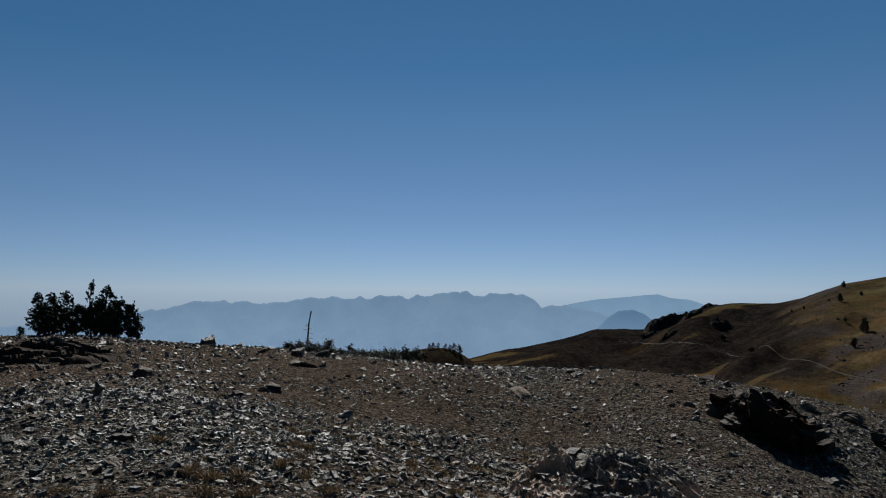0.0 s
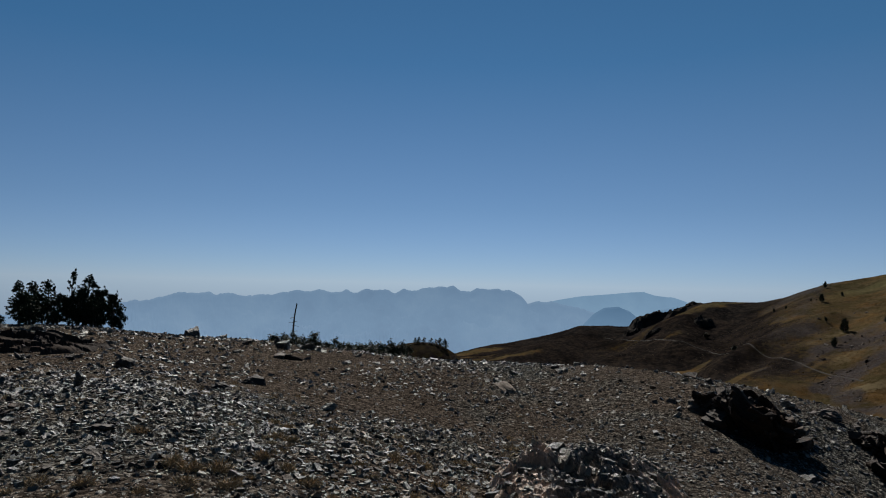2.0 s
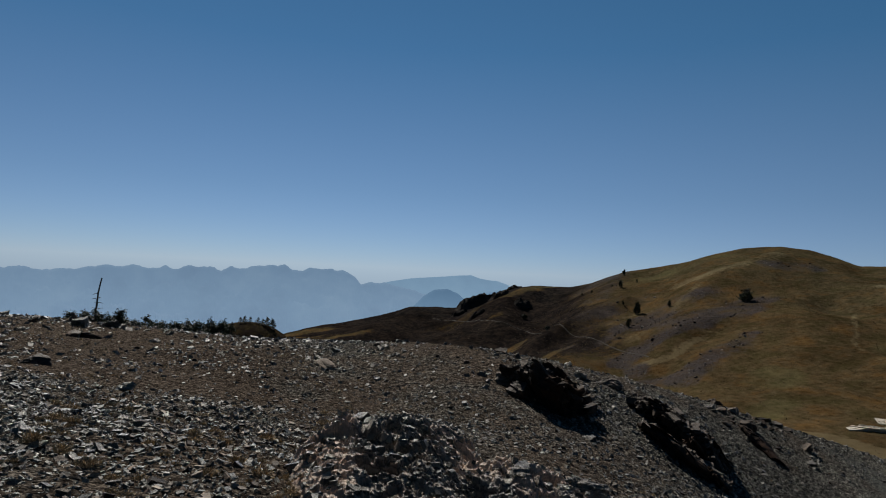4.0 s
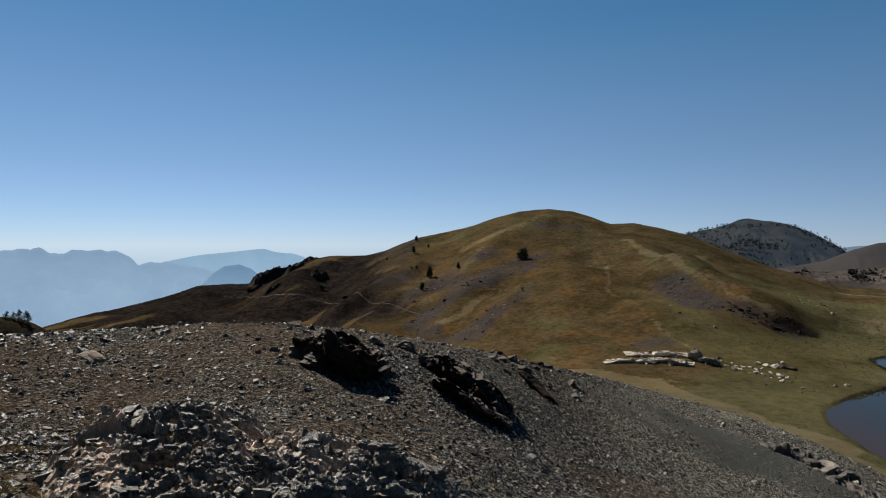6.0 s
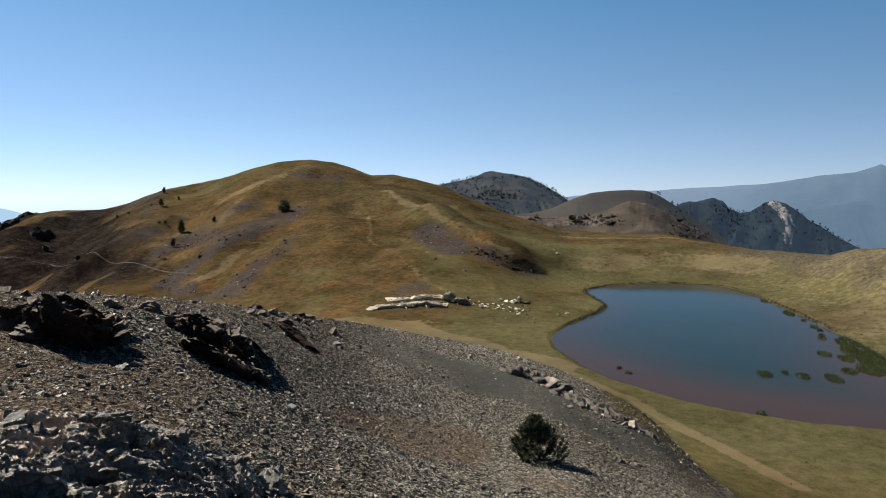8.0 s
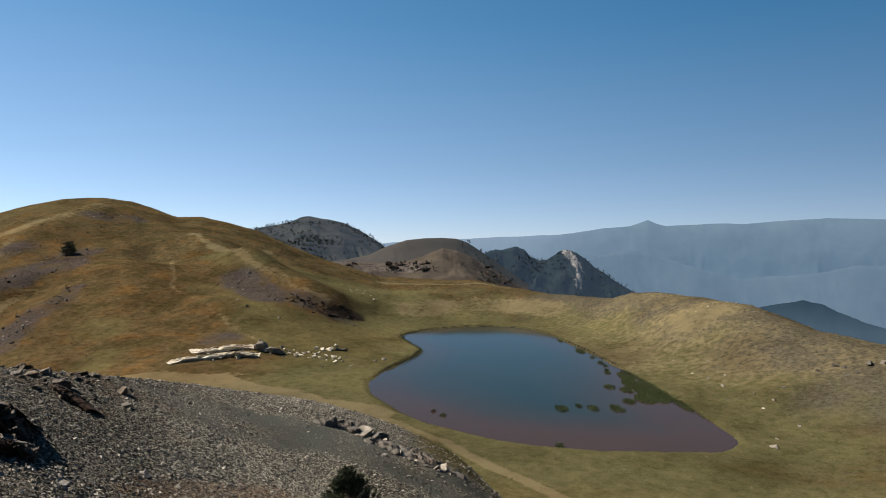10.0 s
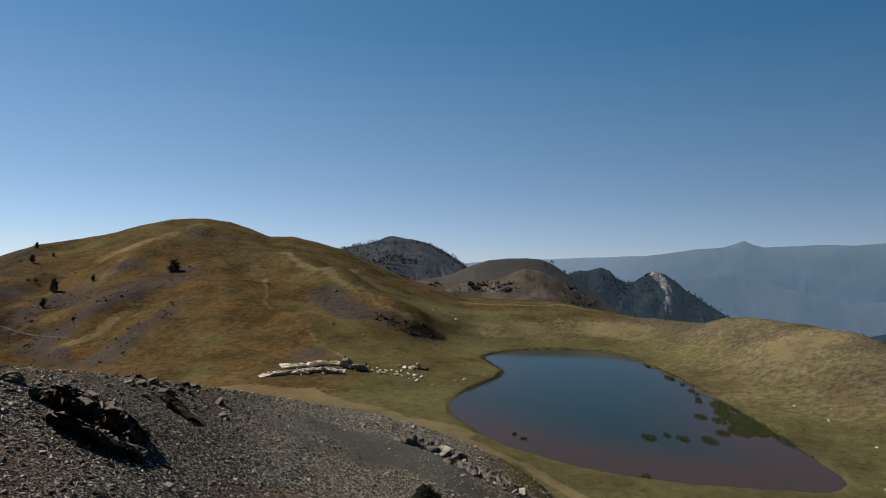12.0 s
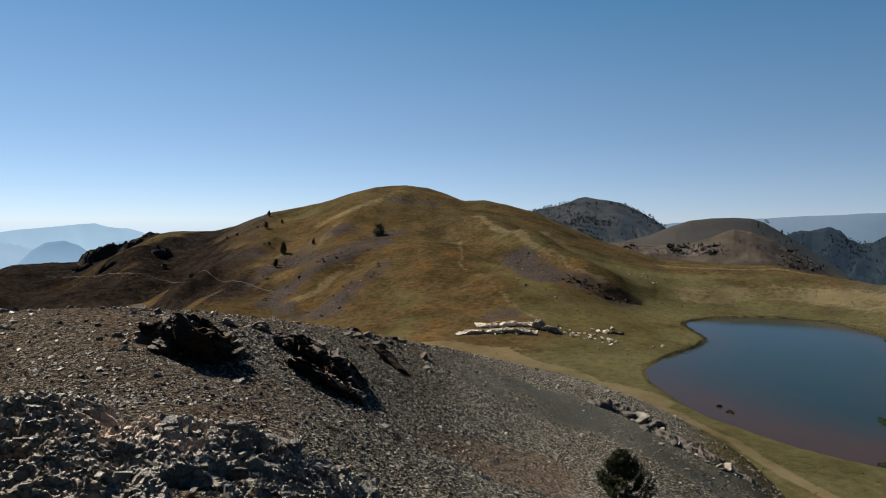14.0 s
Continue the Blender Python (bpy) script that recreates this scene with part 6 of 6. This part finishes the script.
pine(5, 112, 269, 1.3, 40, "broad dark round conifer on the hillside", "trees on the hill", 1.35)
for az, r, scale in [(-4.0, 330, 0.6), (-6.2, 290, 0.5)]:
    x, y = at_bearing(az, r)
    pine(5, x, y, scale, az * 97, "dark shrubby pine on the rocky ridge", "shrubs on the ridge", 1.5)

# the small pine on the scree
def sapling_meshes(seed, tall, spread):
    """A young bushy pine: upright shoots of needles from the ground to a pointed top."""
    r2 = np.random.default_rng(seed)
    wood, centres = [tube([(0, 0, -0.1), (0.02, 0, tall * 0.5), (0.05, 0.02, tall * 0.95)], [0.05, 0.035, 0.01], 6)], []
    for k in range(120):
        u = (k + r2.random()) / 120
        a = r2.random() * 2 * math.pi
        reach = spread * (1 - u) ** 0.85 * math.sqrt(r2.uniform(0.15, 1.15))
        foot = np.array([math.cos(a) * reach, math.sin(a) * reach, 0.03 + tall * 0.80 * u])
        way = np.array([math.cos(a) * 0.75, math.sin(a) * 0.75, 1.0 + 0.8 * u]) + r2.normal(size=3) * 0.12
        tip = foot + way / np.linalg.norm(way) * (0.55 - 0.20 * u)
        wood.append(tube([(0.03, 0.01, foot[2] * 0.85), foot, tip], [0.016, 0.010, 0.004], 4))
        for t in np.linspace(0, 1, 10):
            centres.append(foot + (tip - foot) * t)
    v, f = blades(r2, np.array(centres), 13, 0.125, 0.09, 0.42)
    return mesh_of("trunk", *join(wood), BARK), mesh_of("crown", v, f, NEEDLES, False)


bush_trunk, bush_crown = sapling_meshes(120, 1.75, 0.82)
bush = new("pine_sapling")
bush.matrix_world = pose(*at_bearing(-46.2, 21.3), height(*at_bearing(-46.2, 21.3)) - 0.12, -6, -8, 20) @ Matrix.Diagonal((1.1, 1.1, 1.0, 1))
tagged(bush, "small bushy green pine on brown scree", "tree")
part("trunk", bush_trunk, bush)
part("crown", bush_crown, bush, "fresh dark green needles")


def snag():
    r2 = np.random.default_rng(5)
    x, y = at_bearing(32.7, 46)
    z0, top = height(x, y), EYE + 46 * math.tan(radians(-1.75))
    h = top - z0
    ts = np.linspace(0, 1, 13)
    right = np.array(at_bearing(32.7 - 90, 1.0))
    bend = 0.010 * np.sin(ts * 9) + 0.04 * (np.maximum(0, ts - 0.80) / 0.20) ** 1.5 - 0.035 * ts
    trunk = np.stack([right[0] * bend * h, right[1] * bend * h, h * ts - 0.2], 1)
    ob = new("dead_tree")
    ob.location = (x, y, z0)
    tagged(ob, "bare grey dead pine with broken twigs", "tree")
    part("trunk", mesh_of("trunk", *tube(trunk, 0.105 * (1 - 0.6 * ts), 7), DEAD_WOOD), ob)
    for k in range(9):
        u = r2.uniform(0.5, 0.82)
        at = np.array([np.interp(u, ts, trunk[:, i]) for i in range(3)])
        way = (1 if k % 3 else -1) * r2.uniform(0.12, 0.42)
        end = at + np.array([right[0] * way, right[1] * way, r2.uniform(-0.12, 0.10)])
        part("branch", mesh_of("branch", *tube([at, (at + end) / 2 + (0, 0, 0.04), end], [0.026, 0.018, 0.009], 4), DEAD_WOOD), ob)


snag()


# dry tufts among the stones
def build_tufts():
    r2 = np.random.default_rng(12)
    spots = [(az, r, s) for az, r, s in [(53.6, 12.3, 0.34), (45.8, 8.2, 0.32), (42.5, 12.2, 0.36), (41.3, 12.5, 0.36), (40.5, 12.0, 0.3), (35.2, 9.9, 0.32), (34.2, 9.7, 0.3), (35.1, 8.6, 0.3), (34.0, 8.4, 0.26), (43.4, 6.7, 0.34),
                                         (42.2, 6.6, 0.34), (40.0, 6.7, 0.36), (39.2, 6.2, 0.34), (52.6, 6.6, 0.26), (49.5, 6.3, 0.24), (46, 6.0, 0.2), (42.7, 6.2, 0.3), (30.1, 9.9, 0.28), (22.5, 8.2, 0.28), (25.0, 8.3, 0.28), (27.5, 9.4, 0.24),
                                         (16.9, 16.4, 0.4), (17.8, 18.8, 0.4), (14.0, 11.2, 0.42), (14.6, 10.6, 0.36), (19.5, 6.6, 0.3), (16.5, 6.4, 0.26), (23.5, 6.4, 0.26), (11.5, 9.6, 0.34), (12.2, 9.3, 0.3), (28.3, 7.5, 0.26), (25.1, 7.9, 0.28), (21.5, 7.2, 0.26), (16.1, 7.1, 0.28), (19.1, 9.1, 0.3), (23.3, 8.8, 0.26), (29.4, 10.2, 0.26), (32.2, 10.4, 0.28), (32.6, 6.5, 0.26), (23.8, 6.3, 0.22), (30.8, 6.1, 0.2), (16.8, 6.1, 0.24),
                                         (36.5, 7.3, 0.3), (34.5, 6.9, 0.28), (17.5, 21, 0.3), (16.8, 19.5, 0.32), (16.2, 18.2, 0.3), (15.6, 17.2, 0.3), (14.8, 15.6, 0.28), (13, 15, 0.35), (12, 13.5, 0.35), (14, 12.5, 0.3), (12.5, 11.5, 0.35)]]
    while len(spots) < 420:
        az, r = r2.uniform(-30, 58), math.exp(r2.uniform(math.log(5), math.log(30)))
        x, y = at_bearing(az, r)
        if fractal(np.array([x]), np.array([y]), 5, 3, 32)[0] + 0.012 * az > r2.uniform(-0.1, 0.45):
            spots.append((az, r, r2.uniform(0.09, 0.19) if r < 10 else r2.uniform(0.12, 0.26)))
    while len(spots) < 500:
        spots.append((r2.uniform(22, 57), r2.uniform(19, 29), r2.uniform(0.18, 0.34)))
    for az, r in [(7, 7.6), (9, 7.4), (-3.5, 7.3), (-5, 7.1), (-7, 7.2), (16.5, 8.6), (15, 9.4), (2, 7.8)]:
        spots.append((az, r, 0.2))
    centres, lengths = [], []
    for az, r, s in spots:
        x, y = at_bearing(az, r)
        for _ in range(30 if r < 10 else 10 if r < 16 else 5):
            a, d = r2.uniform(0, 2 * math.pi), math.sqrt(r2.random())
            centres.append((x + math.cos(a) * d * s * 0.34, y + math.sin(a) * d * s * 0.34, 0.0))
            lengths.append(s * r2.uniform(0.7, 0.9) * math.sqrt(1.06 - d * d))
    centres = np.array(centres)
    centres[:, 2] = land(centres[:, 0], centres[:, 1]) - 0.01
    v, f = blades(r2, centres, 14, np.array(lengths) * 0.52, 0.034, 0.36, 0.5)
    tagged(new("dry_grass", mesh_of("dry_grass", v, f, DRY_GRASS, False)), "tufts of straw-brown dry grass among stones", "grass", kind="stuff")


build_tufts()


# tussocks and stones over the far slopes
def slope_spots(seed, count, near, far, left, right, test):
    r2 = np.random.default_rng(seed)
    az, r = np.radians(r2.uniform(right, left, count)), np.sqrt(r2.uniform(near ** 2, far ** 2, count))
    x, y = -np.sin(az) * r, np.cos(az) * r
    z = land(x, y)
    keep = (z > WATER + 0.3) & test(x, y, r2)
    return r2, x[keep], y[keep], z[keep]


def build_tussocks():
    r2, x, y, z = slope_spots(41, 17000, 60, 340, 4, -88, lambda x, y, q: fractal(x, y, 25, 3, 71) > q.uniform(-0.5, 0.3, len(x)))
    near = np.hypot(x, y)
    size = r2.uniform(0.16, 0.36, len(x)) * (0.6 + near / 300)
    v, f = blades(r2, np.stack([x, y, z - 0.05], 1), 7, size, 0.16, 0.35, 0.4)
    tagged(new("tussocks", mesh_of("tussocks", v, f, TUSSOCK, False)), "dark dry tussocks dotted over the slopes", "grass", kind="stuff")


def build_slope_stones():
    test = lambda x, y, q: zones(x, y)["gravel"] > q.uniform(0.25, 1.1, len(x))
    r2, x, y, z = slope_spots(42, 14000, 120, 400, -12, -60, test)
    size = 0.14 * np.exp(r2.normal(0, 0.55, len(x))) * (0.7 + np.hypot(x, y) / 500)
    v, f = lay_stones(r2, np.stack([x, y, z + 0.05], 1), slope_normal(x, y, 1.0), size, 0.35)
    tagged(new("slope_stones", mesh_of("slope_stones", v, f, SLOPE_STONE, False)), "grey stones strewn down the gravel runs", "stones", kind="stuff")


TUSSOCK = plain_material("tussock", (0.040, 0.028, 0.012), (0.085, 0.062, 0.028), 0.9, 0.3)
build_tussocks()
build_slope_stones()


# the trodden path across the hill's foot
def footpath():
    r2 = np.random.default_rng(31)
    pts = np.array([(-28, 364), (-15, 353), (-2, 325), (9, 306), (21, 303), (31, 285), (37, 273), (41, 269), (44, 264), (50, 249), (56, 236), (60, 223)], float)
    along = np.concatenate([[0], np.cumsum(np.hypot(*np.diff(pts, axis=0).T))])
    u = np.arange(0, along[-1], 1.2)
    px, py = np.interp(u, along, pts[:, 0]), np.interp(u, along, pts[:, 1])
    px, py = px + 0.35 * fractal(u, u * 0, 22, 3, 81), py + 0.35 * fractal(u, u * 0, 22, 3, 82)
    dx, dy = np.gradient(px), np.gradient(py)
    n = np.hypot(dx, dy)
    rows = []
    for side in (-1.0, -0.5, 0.0, 0.5, 1.0):
        half = 0.30 + 0.18 * fractal(u, u * 0 + side, 6, 3, 83)
        x, y = px - dy / n * side * half, py + dx / n * side * half
        rows.append(np.stack([x, y, land(x, y) + 0.09 - 0.08 * abs(side)], 1))
    v = np.stack(rows, 1).reshape(-1, 3)
    tagged(new("footpath", mesh_of("footpath", v, grid_faces(len(u), 5)[:, ::-1], DUST)), "thin trodden path of pale dust across the hillside", "path", kind="structure")


DUST = plain_material("path_dust", (0.013, 0.010, 0.008), (0.032, 0.026, 0.020), 0.95, 0.5, False)
footpath()


# weed in the tarn
def reed_clump(x, y, a, b, tall, count, seed):
    r2 = np.random.default_rng(seed)
    t, q = r2.random(count) * 2 * math.pi, np.sqrt(r2.random(count))
    c = np.stack([a * q * np.cos(t), b * q * np.sin(t), np.full(count, -0.03)], 1)
    v, f = blades(r2, c, 3, tall, 0.05, 0.5, 0.2)
    ob = new("reed_clump", mesh_of("reed_clump", v, f, REEDS, False))
    ob.matrix_world = pose(x, y, WATER, 0, 0, 40)
    return tagged(ob, "dark green water-weed clump in the tarn", "water plant", "weed in the tarn")


for k, (x, y, a, b) in enumerate([(109, 50.7, 2.0, 1.2), (113, 49, 1.2, 0.5), (113, 46, 1.9, 0.9), (115.5, 42.2, 2.6, 1.2), (132, 50, 1.9, 1.1), (131.5, 46, 2.4, 1.2), (122.5, 42.3, 1.8, 1.2), (157, 62, 1.3, 0.7),
                                  (154, 59.5, 0.8, 0.5), (146, 56, 1.1, 0.6), (149, 57.2, 0.9, 0.5), (140, 49, 2.4, 0.9), (170, 73.5, 3.4, 1.0), (163, 66.8, 0.9, 0.5), (88.6, 41.4, 1.3, 0.5), (136.5, 45.5, 6.5, 2.4),
                                  (130.5, 40, 6.0, 2.8), (126, 40.3, 3.6, 1.8), (144, 50.5, 5.0, 1.2), (91.2, 66, 0.7, 0.4), (92.4, 69, 0.3, 0.25), (184, 86.5, 2.2, 0.7)]):
    reed_clump(x, y, a, b, 0.55, int(90 * a * b + 40), 200 + k)


def shore_grass():
    """Rushes along the far bank."""
    r2 = np.random.default_rng(77)
    i = r2.integers(0, len(SHORELINE), 2600)
    p = SHORELINE[i] + r2.normal(size=(2600, 2)) * 0.5
    p = p[(p[:, 0] > 118) | (p[:, 1] > 100)]
    bank = SHORELINE[(SHORELINE[:, 0] - SHORELINE[:, 1] > 80) & (SHORELINE[:, 0] > 124) & (SHORELINE[:, 0] < 152)]
    p = np.vstack([p, bank[r2.integers(0, len(bank), 1300)] + r2.normal(size=(1300, 2)) * 0.5 + (-0.5, 0.5)])
    z = np.maximum(land(p[:, 0], p[:, 1]), WATER - 0.05)
    v, f = blades(r2, np.column_stack([p, z]), 5, 0.42, 0.06, 0.6, 0.2)
    tagged(new("rushes", mesh_of("rushes", v, f, REEDS, False)), "fringe of dark rushes along the shore", "grass", kind="stuff")


shore_grass()


def far_wood(name, label, spots, size, seed):
    """Many small trees far off."""
    r2 = np.random.default_rng(seed)
    pieces = []
    for x, y, z in spots:
        s = size * r2.uniform(0.6, 1.3)
        n = 11
        t = np.sort(r2.random(n))
        rad = s * 0.34 * (1.05 - t) ** 0.7
        a = r2.random(n) * 6.283
        c = np.stack([x + rad * np.cos(a) * 0.7, y + rad * np.sin(a) * 0.7, z + s * (0.05 + 0.85 * t)], 1)
        pieces.append(blades(r2, c, 3, s * 0.30, 0.34, 0.25))
    tagged(new(name, mesh_of(name, *join(pieces), FAR_NEEDLES, False)), label, "trees", kind="stuff")


def on_ridge(ob, count, seed, low, high, bearing=None):
    """Places spread over a hill's slope, thicker in drifts."""
    r2 = np.random.default_rng(seed)
    co = np.empty(len(ob.data.vertices) * 3, np.float32)
    ob.data.vertices.foreach_get("co", co)
    co = co.reshape(-1, 3)
    az = np.degrees(np.arctan2(-co[:, 0], co[:, 1]))
    el = np.degrees(np.arctan2(co[:, 2] - EYE, np.hypot(co[:, 0], co[:, 1])))
    ok = (el > low) & (el < high)
    if bearing:
        ok &= (az < bearing[0]) & (az > bearing[1])
    co = co[ok]
    drift = fractal(co[:, 0], co[:, 1], 70, 3, seed) + 0.1
    w = np.clip(drift, 0.03, None)
    pick = r2.choice(len(co), count, p=w / w.sum())
    return co[pick] + np.column_stack([r2.normal(size=(count, 2)) * 2, np.zeros(count)])


far_wood("pine_wood", "dark pines dotted over a grey hill", on_ridge(hills["wooded_hill"], 1500, 3, -3, 1.6), 3.2, 1)
far_wood("pine_wood", "dark pines along a brown hill's crest", on_ridge(hills["brown_hill"], 60, 4, -3, 1, (-55.3, -59)), 3.6, 2)
far_wood("pine_wood", "dark forest round the foot of a crag", on_ridge(hills["crag"], 900, 5, -6, -1.0), 4.5, 3)
far_wood("scrub", "dark scrub along a brown spur's edge", on_ridge(hills["brown_spur"], 90, 6, -3.9, -1.9, (-57.3, -61.5)), 2.0, 4)
far_wood("scrub", "dark scrub among rocks on a brown spur", on_ridge(hills["brown_spur"], 130, 7, -2.9, -2.0, (-49, -53)), 2.0, 5)
far_wood("scrub", "dark scrub dotted over a brown spur", on_ridge(hills["brown_spur"], 90, 8, -3.1, -1.9, (-42, -56)), 1.3, 6)


def spur_rocks():
    """Dark broken rocks in the spur's face and down its edge."""
    r2 = np.random.default_rng(19)
    spots = np.vstack([on_ridge(hills["brown_spur"], 46, 21, -2.75, -2.0, (-49, -53)), on_ridge(hills["brown_spur"], 26, 22, -3.9, -1.9, (-57.3, -61.3)), on_ridge(hills["brown_spur"], 18, 23, -2.5, -1.9, (-42.5, -46))])
    pieces = []
    for x, y, z in spots:
        v, f = BLOCKS[int(r2.integers(0, 18))]
        m = np.array(laid(Vector((x, y, z + 0.2)), 1.3 * math.exp(r2.normal(0, 0.4)), (0, 0, 1.0), 0.3, r2))
        pieces.append((v @ m[:3, :3].T + m[:3, 3], f))
    tagged(new("rubble", mesh_of("rubble", *join(pieces), DARK_CRAG, False)), "dark broken rocks standing out of a brown spur", "stones", kind="stuff")


spur_rocks()


# ---------------------------------------------------------------- stones of the scree
def stone_spots(r2, count, near, far, left, right):
    az = np.radians(r2.uniform(right, left, count))
    u = r2.random(count)
    r = near * (far / near) ** u
    x, y = -np.sin(az) * r, np.cos(az) * r
    bare = fractal(x, y, 6, 3, 32)
    keep = (r2.random(count) > 0.32 + 1.1 * np.clip(bare, -0.25, 0.55)) & (r2.random(count) > 0.6 * slate_bed(x, y))
    keep &= r2.random(count) > zones(x, y)["grass"]
    return x[keep], y[keep], r[keep]


def build_scree(name, label, seed, count, near, far, left, right, median, spread, mat, coarse=1.0):
    r2 = np.random.default_rng(seed)
    x, y, r = stone_spots(r2, count, near, far, left, right)
    size = median * np.exp(r2.normal(0, spread, len(x)) + 0.45 * fractal(x, y, 3.5, 3, 66)) * (0.75 + 0.02 * r)
    size = np.minimum(size, coarse * (0.034 + 0.0014 * r))
    z, n = land(x, y), slope_normal(x, y)
    place = np.stack([x, y, z + 0.08 * size], 1)
    me = mesh_of(name, *lay_stones(r2, place, n, size, 0.40), mat, False)
    return tagged(new(name, me), label, "stones", kind="stuff")


build_scree("scree", "grey platy stones and chips covering the ridge", 1, 70000, 4.5, 13, 60, -62, 0.0105, 0.62, GREY_STONE)
build_scree("scree", "grey scree of angular stones on the slope", 2, 62000, 11, 46, 60, -64, 0.016, 0.7, BROWN_STONE)
build_scree("rubble", "brown and tan stones scattered over gravel", 3, 6000, 4, 42, 60, -64, 0.028, 0.6, RUST_ROCK)
build_scree("rubble", "grey broken rocks lying in runs on the scree", 5, 3000, 13, 42, 55, -60, 0.036, 0.45, BROWN_STONE, 2.2)
build_scree("rubble", "pale broken stones round the bedrock", 4, 5000, 3.6, 11, 30, -48, 0.032, 0.6, TAN_ROCK)

build_scree("scree", "flat blue-grey slate plates lying close together", 6, 3600, 4.6, 10.5, 42, 12, 0.026, 0.4, GREY_STONE, 1.5)

stone_meshes = [mesh_of("stone", v, f, (GREY_STONE, TAN_ROCK, GREY_STONE, RUST_ROCK)[k % 4], False) for k, (v, f) in enumerate(SHAPES[:12])]


def loose_stones():
    r2 = np.random.default_rng(9)
    x, y, r = stone_spots(r2, 520, 3.6, 14, 56, -45)
    n = slope_normal(x, y)
    for k in range(min(300, len(x))):
        ob = new("stone", stone_meshes[int(r2.integers(0, 12))])
        ob.parent = ground
        size = 0.042 * math.exp(r2.normal(0, 0.35))
        turn = Vector(n[k]).to_track_quat("Z", "Y").to_matrix().to_4x4()
        ob.matrix_local = Matrix.Translation((x[k], y[k], height(x[k], y[k]) + 0.25 * size)) @ turn @ pose(0, 0, 0, r2.normal() * 12, r2.normal() * 12, r2.uniform(0, 360)) @ Matrix.Scale(size, 4)


loose_stones()
